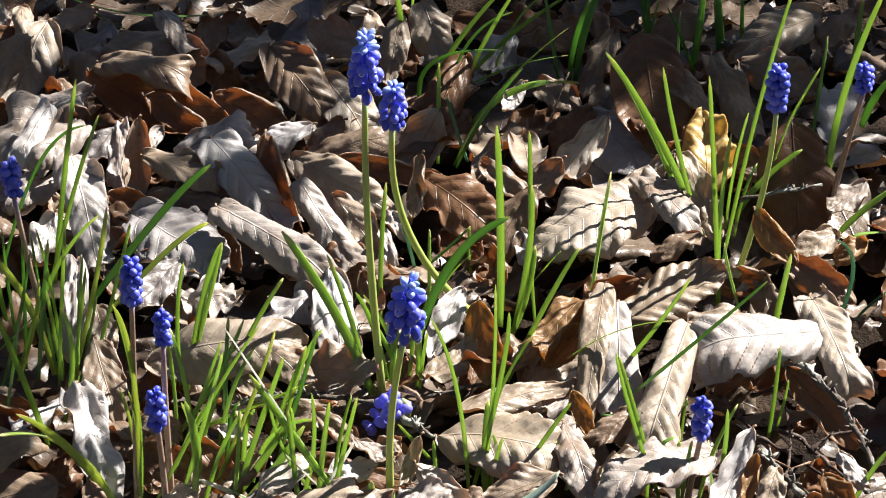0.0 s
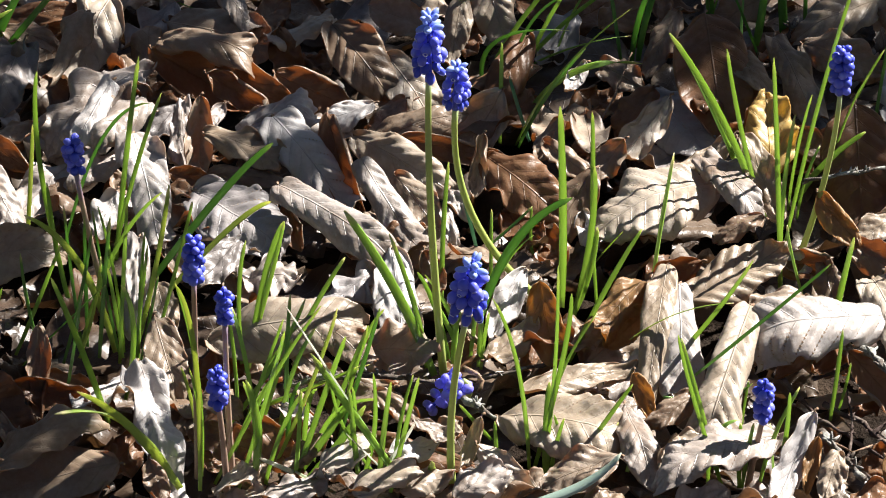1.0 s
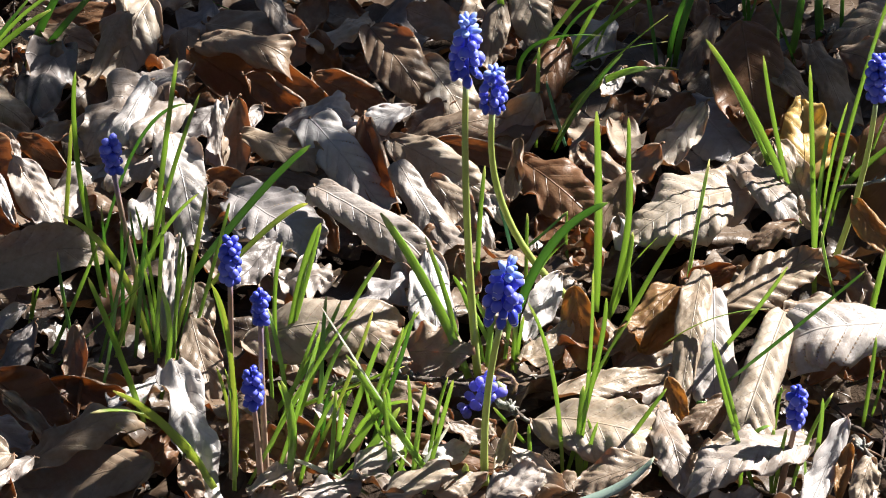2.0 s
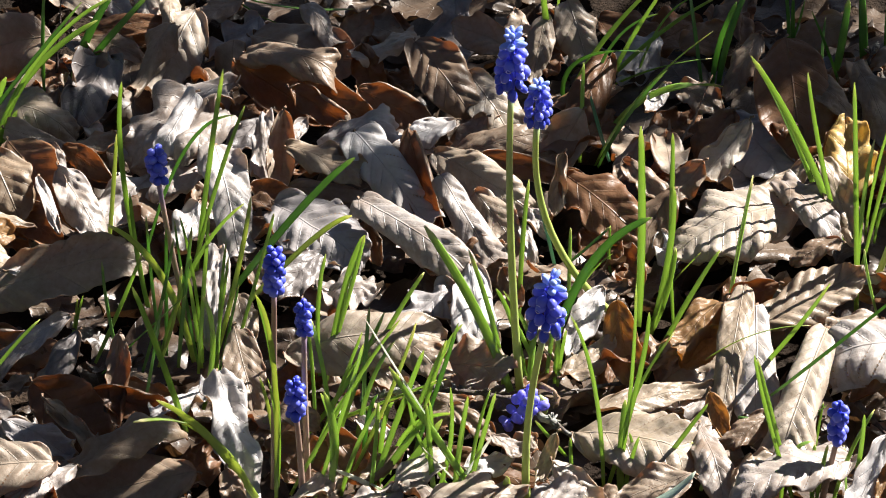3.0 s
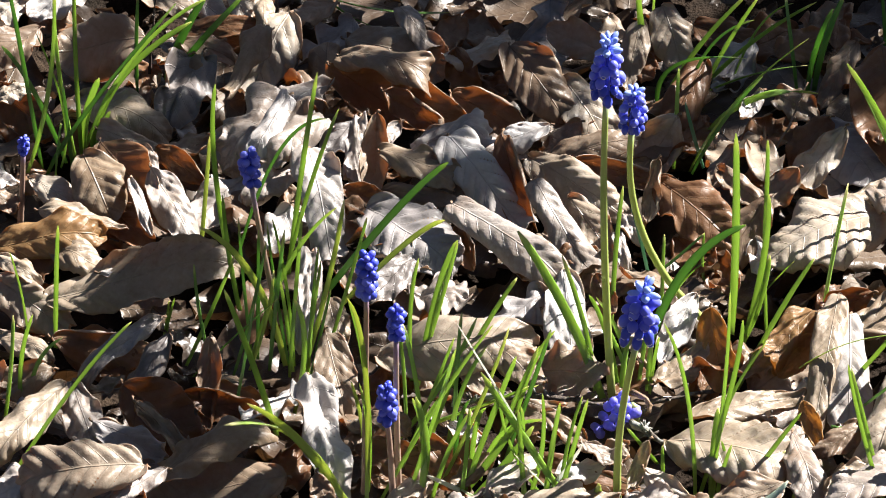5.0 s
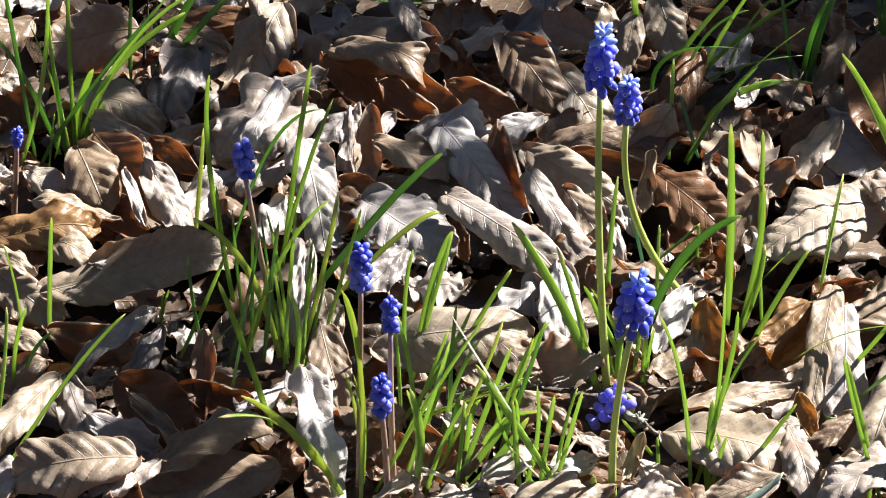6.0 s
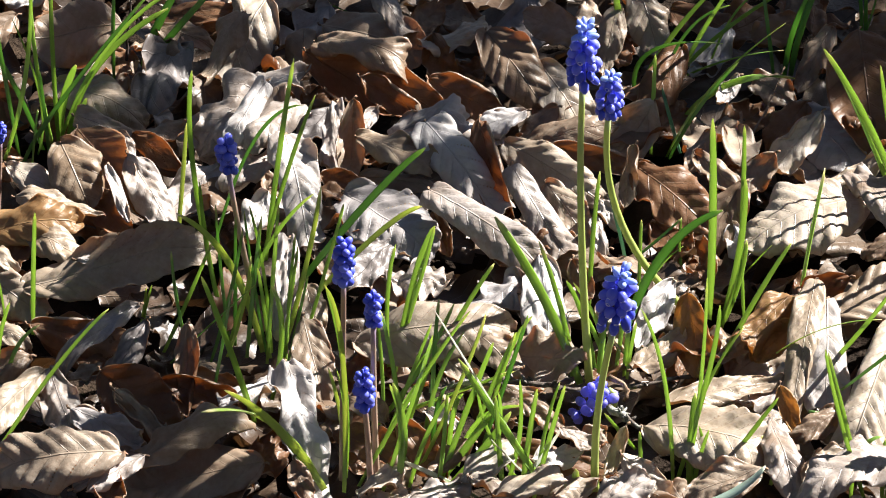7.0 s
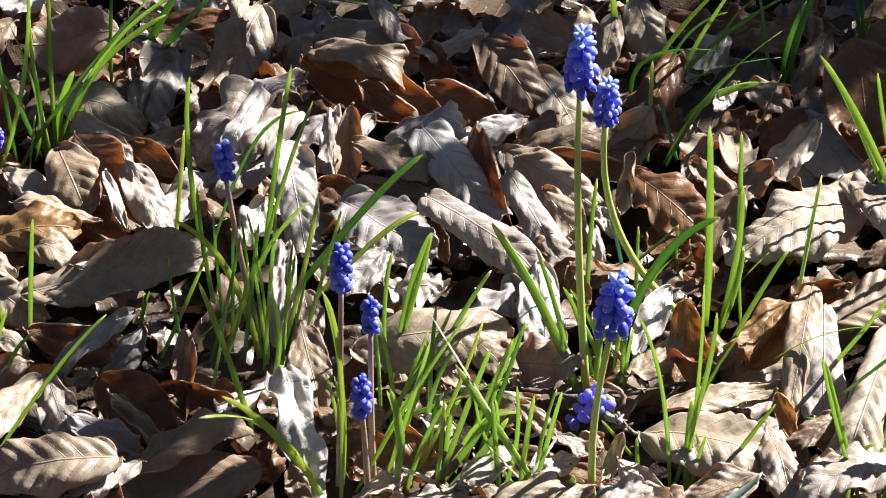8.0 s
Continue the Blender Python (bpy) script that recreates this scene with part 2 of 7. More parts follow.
def leaf_shape(length, width, kind, curl_a, curl_b, bend, seed, nu, nv, wave=1.0, hook=0.0, rib=None):
    """Points, faces and uv of a curled leaf: midrib along x, a side to +y, b side to -y. curl: radians that each side has turned up
    (down: minus) at its rim; bend: radians that the midrib turns along its length; hook: the same at the tip alone."""
    rng = random.Random(seed)
    ph = [rng.uniform(0, 6.28) for _ in range(6)]
    nw = rng.uniform(1.6, 3.4)
    twist = rng.uniform(-0.4, 0.4)
    ridge = (rng.choice((0.6, 0.9, 1.3, 1.8)) if rib is None else rib) * min(width * 0.022, 0.0007)
    folds = max(5, round(length / 0.0066 + rng.uniform(-0.7, 0.7)))      # folds between the side veins
    lead = rng.uniform(-0.9, 0.9)                           # which end is rolled the more
    power = rng.choice((0.6, 1.2, 2.2, 3.2))                # flat with a rolled rim, or evenly arched
    crease_u, crease_a, crease = rng.uniform(0.3, 0.7), rng.uniform(-0.9, 0.9), rng.choice((-1, 1)) * rng.uniform(0.0, 0.7) * min(1.0, wave * 0.5)
    torn_u, torn_side, torn = rng.uniform(0.25, 0.85), rng.choice((-1, 1)), rng.choice((0.0, 0.0, 0.0, 0.2, 0.4))
    hook = hook or rng.choice((-1.6, -0.9, 0.0, 0.9, 1.8))      # most tips have curled up or under
    lips = {1: rng.choice((0.0, 2.2, 3.4, -2.4, -3.6)), -1: rng.choice((0.0, 2.2, 3.4, -2.4, -3.6))}     # rims rolled up or under
    verts, uvs = [], []
    x = z = 0.0
    spine = []
    for i in range(nu + 1):
        u = i / nu
        turn = bend * (u - 0.5) + hook * max(0.0, u - 0.55) ** 2 * 5 + 0.10 * math.sin(3.1 * u * 2 + ph[0])
        spine.append((x, z, turn))
        x += length / nu * math.cos(turn)
        z += length / nu * math.sin(turn)
    cx, cz = spine[-1][0], spine[-1][1]
    chord, tilt = math.hypot(cx, cz), math.atan2(cz, cx)
    fit = length / chord
    ct, st = math.cos(-tilt), math.sin(-tilt)
    for i in range(nu + 1):
        u = i / nu
        half = width / 2 * max(0.015, leaf_outline(kind, u))
        px, pz, turn = spine[i]
        share = half / (width / 2)
        section = {}
        for sign, turned in ((1, curl_a), (-1, curl_b)):
            curl = turned * max(0.15, 1 + lead * (2 * u - 1) + 0.3 * math.sin(u * 5.0 + ph[2])) * share
            lip = lips[sign] * max(0.0, noise.noise((u * 3.2 + ph[1] * 7, 3.0 * sign, ph[0])) + 0.26)
            ragged = 0.014 * math.sin(u * 47 + ph[1]) + 0.09 * noise.noise((u * 4.5, ph[2] * 9 + sign, 1.0)) + 0.05 * noise.noise((u * 15, ph[4] * 9 + sign, 2.0))
            if sign == torn_side:
                ragged -= torn * math.exp(-((u - torn_u) / 0.045) ** 2)
            yy = up = 0.0
            steps = nv // 2
            section[0] = (0.0, 0.0, 0.0)
            for j in range(1, steps + 1):
                v = (j - 0.5) / steps
                a = curl * v * (0.2 + 0.8 * v ** power) * (0.9 + 0.12 * power) + lip * max(0.0, (v - 0.58) / 0.42) ** 1.3
                dy = half / steps * (1 + ragged * v)
                yy += math.cos(a) * dy
                up += math.sin(a) * dy
                section[sign * j] = (sign * yy, up, sign * half * j / steps)
        for j in range(nv + 1):
            v = -1 + 2 * j / nv
            yy, up, y = section[j - nv // 2]
            side = abs(y) / (width / 2)
            ripple = ridge * (1 + 0.4 * abs(v) ** 4) * abs(math.sin(math.pi * (u * folds - 2.0 * side))) * min(1, abs(v) * 3)
            flutter = (0.25 + 0.75 * wave) * min(width, 0.026) * 0.14 * abs(v) ** 2.2 * math.sin(2 * math.pi * nw * u + ph[3] + (1.7 if v > 0 else 0))
            crumple = wave * 0.0026 * (noise.noise((u * 2.6 + ph[4] * 9, v * 1.4, ph[5] * 9))) + wave * 0.0005 * noise.noise((u * 9 + ph[5], v * 4.5, ph[4])) + 0.0002 * noise.noise((u * 22 + ph[5], v * 10, ph[4]))
            crumple -= max(0.0, wave - 0.6) * (0.0040 * abs(noise.noise((u * 2.8 + ph[3] * 5, v * 1.7, ph[2]))) + 0.0011 * abs(noise.noise((u * 6.5 + ph[2] * 5, v * 3.6, ph[3]))))
            at_x, at_y = u * length * 75 + ph[4] * 30, y * 75 + ph[5] * 30
            crumple += (0.25 + 0.8 * min(wave, 1.4)) * (0.0017 * noise.noise((at_x, at_y, ph[2])) + 0.0006 * noise.noise((at_x * 2.6, at_y * 2.6, ph[3])))
            bent = (u - crease_u) * math.cos(crease_a) + v * 0.4 * math.sin(crease_a)
            up += ripple + flutter + crumple + crease * length * max(0.0, bent) * 0.5
            w = twist * (u - 0.5)
            yy, up = yy * math.cos(w) - up * math.sin(w), yy * math.sin(w) + up * math.cos(w)
            qx, qz = px - up * math.sin(turn), pz + up * math.cos(turn)
            verts.append(((qx * ct - qz * st) * fit, yy, qx * st + qz * ct))
            uvs.append((u * folds / 7, y / (width / 2)))
    faces = [(i * (nv + 1) + j, (i + 1) * (nv + 1) + j, (i + 1) * (nv + 1) + j + 1, i * (nv + 1) + j + 1) for i in range(nu) for j in range(nv)]
    mid = nv // 2
    return verts, faces, uvs, [verts[i * (nv + 1) + mid] for i in range(nu + 1)]


def thick_leaf(verts, faces, uvs, nu, nv, top, under, gap=0.00028):
    """A leaf mesh with a top and an underside of their own, closed round the rim."""
    v = np.array(verts).reshape(nu + 1, nv + 1, 3)
    n = np.cross(np.gradient(v, axis=0), np.gradient(v, axis=1))
    n /= np.linalg.norm(n, axis=2, keepdims=True) + 1e-12
    low = (v - n * gap).reshape(-1, 3)
    k = len(verts)
    row = nv + 1
    edge = [j for j in range(row)] + [i * row + nv for i in range(1, nu + 1)] + [nu * row + j for j in range(nv - 1, -1, -1)] + [i * row for i in range(nu - 1, 0, -1)]
    rim = [(a, b, b + k, a + k) for a, b in zip(edge, edge[1:] + edge[:1])]
    me = make_mesh("leaf", list(verts) + [tuple(p) for p in low], faces + [tuple(a + k for a in reversed(f)) for f in faces] + rim, list(uvs) + list(uvs), top)
    me.materials.append(under)
    index = np.zeros(len(me.polygons), dtype=np.int32)
    index[len(faces):] = 1
    me.polygons.foreach_set("material_index", index)
    return me


def chord_pose(base, tip, roll):
    """Stands x along base to tip and z upright, then turns about x."""
    b, t = Vector(base), Vector(tip)
    ax = (t - b).normalized()
    ay = Vector((0, 0, 1)).cross(ax)
    ay = ay.normalized() if ay.length > 1e-4 else Vector((0, 1, 0))
    az = ax.cross(ay)
    m = Matrix((ax, ay, az)).transposed().to_4x4()
    m.translation = b
    return m @ Matrix.Rotation(radians(roll), 4, "X")


def tube(points, radii, sides=8, closed=True):
    """A round rod through the points."""
    verts, faces, uvs = [], [], []
    pts = [Vector(p) for p in points]
    up = Vector((0.3, 0.2, 1)).normalized()
    count = len(pts)
    for i, p in enumerate(pts):
        d = (pts[min(i + 1, count - 1)] - pts[max(i - 1, 0)]).normalized()
        a = d.cross(up if abs(d.dot(up)) < 0.95 else Vector((1, 0, 0))).normalized()
        b = d.cross(a)
        for k in range(sides):
            w = 2 * math.pi * k / sides
            verts.append(tuple(p + (a * math.cos(w) + b * math.sin(w)) * radii[i]))
            uvs.append((i / (count - 1), k / sides))
    for i in range(count - 1):
        for k in range(sides):
            n = (k + 1) % sides
            faces.append((i * sides + k, i * sides + n, (i + 1) * sides + n, (i + 1) * sides + k))
    if closed:
        faces.append(tuple(reversed(range(sides))))
        faces.append(tuple(range((count - 1) * sides, count * sides)))
    return verts, faces, uvs


def bow(base, middle, tip, steps):
    """Points of a smooth arc from base through middle to tip."""
    b, m, t = Vector(base), Vector(middle), Vector(tip)
    c = m * 2 - (b + t) * 0.5
    return [b * (1 - s) ** 2 + c * 2 * s * (1 - s) + t * s * s for s in (i / steps for i in range(steps + 1))]


LEAF_WORDS = {
    "pale": "bleached pale beige dry beech leaf, veined and curled",
    "cream": "creamy tan dry beech leaf with parallel veins and curled rim",
    "tan": "tan dry beech leaf with wavy rim, lying in the litter",
    "brown": "dark brown dry beech leaf, curled, lying in the litter",
    "grey": "weathered grey dry leaf lying flat in shaded litter",
    "amber": "amber brown dry beech leaf glowing where sun shines through",
    "yellow": "yellow withered leaf standing among green strap leaves",
}
leaf_count = [0]
UNDER = {"cream": "tan", "pale": "tan", "tan": "brown", "brown": "tan", "grey": "tan", "amber": "amber", "yellow": "yellow"}


def fallen_leaf(base, tip, width, roll, curl_a, curl_b, bend=0.0, kind="beech", tone="tan", hook=0.0, wave=1.0, stalk=0.0, rib=None, fine=(54, 24)):
    """One dead leaf from base (stalk end) to tip, both in metres."""
    leaf_count[0] += 1
    length = (Vector(tip) - Vector(base)).length
    v, f, uv, spine = leaf_shape(length, width, kind, curl_a, curl_b, bend, 100 + leaf_count[0], *fine, wave, hook, rib)
    name = {"oak": "oak_leaf", "maple": "maple_leaf"}.get(kind, "beech_leaf")
    ob = new(name, thick_leaf(v, f, uv, *fine, TONES[tone], TONES[UNDER[tone]]))
    ob.matrix_world = chord_pose(base, tip, roll)
    words = LEAF_WORDS[tone].replace("beech", kind if kind in ("oak", "maple") else "beech")
    tagged(ob, label=words, category="dead leaf", group="fallen leaves")
    # the midrib stands out below and runs on into the stalk
    a, b = Vector(spine[0]), Vector(spine[2])
    out = (a - b).normalized()
    ends = [a + out * (stalk + 0.002) + Vector((0, 0.001, stalk * 0.3 - 0.0006)), a + out * (stalk + 0.002) * 0.5 + Vector((0, 0, -0.0004))]
    line = ends + [Vector(q) - Vector((0, 0, 0.0007)) for q in spine[:-3]]
    sv, sf, suv = tube(line, [0.0006, 0.0005] + [0.00042 - 0.0003 * k / len(line) for k in range(len(line) - 2)], 6)
    part("midrib", make_mesh("midrib", sv, sf, suv, M_STEM), ob, "thin dry brown midrib and stalk")
    return ob


def strap_mesh(points, width, material, fold=0.5, turn=0.0):
    """A narrow channelled leaf along the points, local to the first."""
    o = points[0]
    pts = [p - o for p in points]
    count = len(pts)
    verts, faces, uvs = [], [], []
    side0 = Vector((math.cos(turn), math.sin(turn), 0))
    for i, p in enumerate(pts):
        s = i / (count - 1)
        d = (pts[min(i + 1, count - 1)] - pts[max(i - 1, 0)]).normalized()
        a = (side0 - d * side0.dot(d)).normalized()
        n = a.cross(d)
        taper = min(1.0, 0.72 + s * 1.3) * (1 - max(0.0, s - 0.6) / 0.4 * 0.3) * (1.0 if s < 0.93 else max(0.12, (1 - s) / 0.07) ** 0.6)
        w = width / 2 * taper
        deep = fold * w * (1.15 - 0.5 * s)
        ring = [(-1, 0.0), (-0.7, -0.7), (0, -1.0), (0.7, -0.7), (1, 0.0), (0.62, -0.12), (0, -0.55), (-0.62, -0.12)]
        for q, h in ring:
            verts.append(tuple(p + a * (q * w) + n * (h * deep + 0.5 * deep)))
            uvs.append((s, q))
    m = 8
    for i in range(count - 1):
        for k in range(m):
            j = (k + 1) % m
            faces.append((i * m + k, i * m + j, (i + 1) * m + j, (i + 1) * m + k))
    faces.append(tuple(reversed(range(m))))
    faces.append(tuple(range((count - 1) * m, count * m)))
    return make_mesh("strap_leaf", verts, faces, uvs, material), o


def plant(x, y, z, label):
    """The root of a grape hyacinth plant, which its leaves and stalks belong to."""
    ob = new("grape_hyacinth")
    ob.empty_display_size = 0.02
    ob.location = (x, y, z)
    return tagged(ob, label=label, category="flower", group="grape hyacinths")


blade_rng = random.Random(7)


def blade(owner, base, middle, tip, width=0.0035, tone="green", turn=None):
    me, o = strap_mesh(bow(base, middle, tip, 16), width * 0.87, BLADES[tone], blade_rng.uniform(0.35, 0.7), blade_rng.uniform(-0.7, 0.7) if turn is None else turn)
    ob = part("strap_leaf", me, owner, "withered straw-coloured leaf" if tone == "straw" else "")
    ob.location = o - owner.location
    return ob


def bell_mesh(name, length, radius, material, teeth, shut=False):
    """A small urn hanging along -z from its stalk end: round shoulder, pinched mouth, flared rim."""
    prof = [(0.10, 0.0), (0.52, 0.06), (0.86, 0.24), (1.0, 0.47), (0.92, 0.68), (0.70, 0.86), (0.44, 0.95), (0.47, 1.0), (0.30, 0.97)]
    if shut:
        prof = prof[:6] + [(0.34, 0.97), (0.08, 1.0)]
    sides = 10
    verts, faces, uvs = [], [], []
    for r, h in prof:
        for k in range(sides):
            w = 2 * math.pi * k / sides
            lob = 1 + 0.05 * math.cos(6 * w)
            verts.append((radius * r * lob * math.cos(w), radius * r * lob * math.sin(w), -length * h))
            uvs.append((h, k / sides))
    for i in range(len(prof) - 1):
        for k in range(sides):
            j = (k + 1) % sides
            faces.append((i * sides + k, (i + 1) * sides + k, (i + 1) * sides + j, i * sides + j))
    faces.append(tuple(range(sides)))
    if shut:
        faces.append(tuple(reversed(range((len(prof) - 1) * sides, len(prof) * sides))))
    me = make_mesh(name, verts, faces, uvs, material)
    if teeth:
        me.materials.append(M_TEETH)
        for p in me.polygons:
            if p.index // sides in (6, 7):
                p.material_index = 1
    return me


BELL = bell_mesh("bell", 0.0055, 0.0026, M_BELL, True)
BELL_SHUT = bell_mesh("bell", 0.0055, 0.0025, M_VIOLET, False, True)
BELL_LOW = bell_mesh("bell", 0.0058, 0.0021, M_BUD, True)
BUD = bell_mesh("bud", 0.0044, 0.0021, M_BUD, False, True)
BUD_BLUE = bell_mesh("bud", 0.0044, 0.0021, M_BELL, False, True)
FLORET = bell_mesh("sterile_floret", 0.0066, 0.0019, M_STERILE, False, True)
BUD_TOP = bell_mesh("bud", 0.003, 0.0014, M_STERILE, False, True)


def flower(owner, base, middle, neck, top, breadth, ripe, purple=False, seed=1, shut=False):
    """A leafless stalk from base to neck, and the flower head from neck to top. ripe: open bells with a pale tuft, otherwise tight buds."""
    rng = random.Random(seed)
    o = owner.location
    rad = 0.0015 if ripe else 0.00125
    pts = bow(base, middle, neck, 14)
    v, f, uv = tube([p - o for p in pts], [rad * (1.15 - 0.3 * i / 14) for i in range(15)], 10)
    part("flower_stalk", make_mesh("flower_stalk", v, f, uv, M_STALK_PURPLE if purple else M_STALK), owner, "purplish brown stalk" if purple else "pale green stalk")
    lower, upper = Vector(neck), Vector(top)
    lower, upper = lower.lerp(upper, 0.13 if ripe else 0.06), lower.lerp(upper, 0.9 if ripe else 0.96)
    axis = upper - lower
    height = axis.length
    ax = axis.normalized()
    v, f, uv = tube([Vector(neck).lerp(upper, i / 6) - o for i in range(7)], [rad * (1 - 0.1 * i) for i in range(7)], 8)
    head = part("flower_head", make_mesh("flower_head", v, f, uv, M_BUD), owner, "blue-violet cluster of bells, paler tuft on top" if ripe else "tight cluster of deep blue buds")
    side = ax.orthogonal().normalized()
    bell_len = 0.0055 if ripe else 0.0044
    gap = 0.0035 if ripe else 0.0031
    rows = max(5, round(height * 0.93 / gap))
    for i in range(rows):
        s = (i + 0.3) / rows
        full = 0.72 + 0.30 * math.sin(math.pi * min(1.0, s * 0.95 + 0.12)) - 0.22 * s
        r_out = breadth / 2 * full - 0.0014
        count = (6 if s < 0.35 else 5 if s < 0.8 else 6) if ripe else (5 if s < 0.8 else 3)
        for k in range(count):
            w = 2 * math.pi * (k / count) + i * (math.pi / count + 0.14) + rng.uniform(-0.34, 0.34)
            out = Matrix.Rotation(w, 3, ax) @ side
            if ripe:
                droop = 66 - 34 * s / 0.6 if s < 0.6 else 32 - 95 * (s - 0.6) / 0.4
                droop += rng.uniform(-18, 18)
                kind = FLORET if s > 0.68 else (BELL_LOW if s < 0.2 else BELL)
                kind = BELL_SHUT if shut else kind
            else:
                droop = 48 - 85 * s + rng.uniform(-10, 10)
                kind = BUD_TOP if s > 0.9 else (BUD_BLUE if rng.random() < 0.5 else BUD)
            size = (1.0 if s < 0.65 else 1.0 - 0.34 * (s - 0.65) / 0.35) * rng.uniform(0.78, 1.06) * breadth / (0.0172 if ripe else 0.0096)
            way = (out * math.cos(radians(droop)) - ax * math.sin(radians(droop))).normalized()
            root = lower + axis * s + out * max(0.0006, r_out - bell_len * size * 0.82 * math.cos(radians(droop))) + Vector((0, 0, 0.0012 if droop > 0 else 0))
            bell = part(kind.name.split(".")[0], kind, head)
            q = (-way).to_track_quat("Z", "Y").to_matrix().to_4x4()
            bell.matrix_basis = Matrix.Translation(root - o) @ q @ Matrix.Diagonal((size, size, size * rng.uniform(0.95, 1.1), 1))
    return head


def twig(points, radius, material, label, rough=0.5, seed=3, spurs=0):
    """A knobbly fallen stick along a bent line."""
    rng = random.Random(seed)
    pts = []
    for a, b in zip(points, points[1:]):
        a, b = Vector(a), Vector(b)
        n = max(2, int((b - a).length / 0.0035))
        pts += [a.lerp(b, i / n) + Vector((rng.uniform(-1, 1), rng.uniform(-1, 1), rng.uniform(-1, 1))) * radius * 0.5 for i in range(n)]
    pts.append(Vector(points[-1]))
    o = pts[0].copy()
    n = len(pts)
    radii = [radius * (1 - 0.45 * i / n) * (1 + rough * rng.uniform(-0.6, 1.0)) for i in range(n)]
    v, f, uv = tube([p - o for p in pts], radii, 8)
    ob = new("twig", make_mesh("twig", v, f, uv, material))
    ob.location = o
    tagged(ob, label=label, category="twig")
    for k in range(spurs * 4):
        i = rng.randrange(2, n - 2)
        d = Vector((rng.uniform(-1, 1), rng.uniform(-1, 1), rng.uniform(0.1, 1))).normalized()
        p = pts[i] - o
        v, f, uv = tube([p, p + d * radius * 1.6, p + d * radius * 2.6], [radius * 0.5, radius * 0.42, radius * 0.18], 6)
        part("spur", make_mesh("spur", v, f, uv, material), ob)
    return ob


# ---- ground ----
HOLLOW = (0.137, -0.135, 0.025, 0.040)      # a bare patch of soil: middle and half sizes


def ground_sheet():
    """One sheet of humus, fine under the camera's view and reaching the horizon."""
    ticks = [-400, -120, -40, -15, -6, -3, -1.8, -1.2] + [-0.9 + 0.03 * i for i in range(61)] + [1.2, 1.8, 3, 6, 15, 40, 120, 400]
    verts = [(x, y, -0.036 + (0.010 * noise.noise((x * 9, y * 9, 0.3)) + 0.005 * noise.noise((x * 31, y * 31, 2.0)) if abs(x) < 1.3 and abs(y) < 1.3 else 0.014)) for y in ticks for x in ticks]
    verts = [(x, y, z - 0.02 * math.exp(-((x - HOLLOW[0]) / HOLLOW[2]) ** 2 - ((y - HOLLOW[1]) / HOLLOW[3]) ** 2)) for x, y, z in verts]
    n = len(ticks)
    faces = [(j * n + i, j * n + i + 1, (j + 1) * n + i + 1, (j + 1) * n + i) for j in range(n - 1) for i in range(n - 1)]
    ob = new("ground", make_mesh("ground", verts, faces, None, M_SOIL))
    return tagged(ob, label="dark crumbly woodland humus under fallen leaves", category="ground", kind="structure")


ground_sheet()


def litter(name, count, spread, seed, low, high, inner, size=(0.045, 0.075), hollow=True, words="", grid=(14, 8), bank=36, thin=False):
    """A loose bed of dead leaves, joined, over a round patch; none within inner metres of its middle."""
    rng = random.Random(seed)
    shapes = []
    for _ in range(bank):
        kind, slim = rng.choice(("beech", "beech", "beech", "oak", "narrow")), rng.uniform(0.5, 0.72)
        v, f, uv, _ = leaf_shape(0.06, 0.06 * slim, kind, rng.uniform(-1.8, 1.8), rng.uniform(-1.8, 1.8), rng.uniform(-1.2, 1.2), rng.random(), *grid)
        shapes.append((np.array(v) - (0.03, 0, 0), f, uv))
    verts, faces, uvs = [], [], []
    made = 0
    while made < count:
        x, y = rng.uniform(-spread, spread), rng.uniform(-spread, spread)
        if x * x + y * y > spread * spread or x * x + y * y < inner * inner:
            continue
        if thin and rng.random() < (math.hypot(x, y) / spread) ** 3:
            continue
        if hollow and ((x - HOLLOW[0]) / HOLLOW[2]) ** 2 + ((y - HOLLOW[1]) / HOLLOW[3]) ** 2 < 1:
            continue
        v, f, uv = shapes[made % bank]
        m = np.array(pose(x, y, rng.uniform(low, high), rng.gauss(0, 16), rng.gauss(0, 14), rng.uniform(0, 360)))
        at = made * len(v)
        verts.append(v * (rng.uniform(*size) / 0.06) @ m[:3, :3].T + m[:3, 3])
        faces += [tuple(k + at for k in q) for q in f]
        uvs += uv
        made += 1
    ob = new(name, make_mesh(name, np.concatenate(verts).tolist(), faces, uvs, M_DARKENED_LEAF))
    return tagged(ob, label=words or "loose bed of dead leaves in brown darkened to read as shade", category="leaf litter", kind="stuff")


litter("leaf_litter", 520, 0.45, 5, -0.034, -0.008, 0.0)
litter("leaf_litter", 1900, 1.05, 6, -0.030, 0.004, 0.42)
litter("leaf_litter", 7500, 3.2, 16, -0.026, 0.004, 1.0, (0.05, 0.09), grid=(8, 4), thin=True)


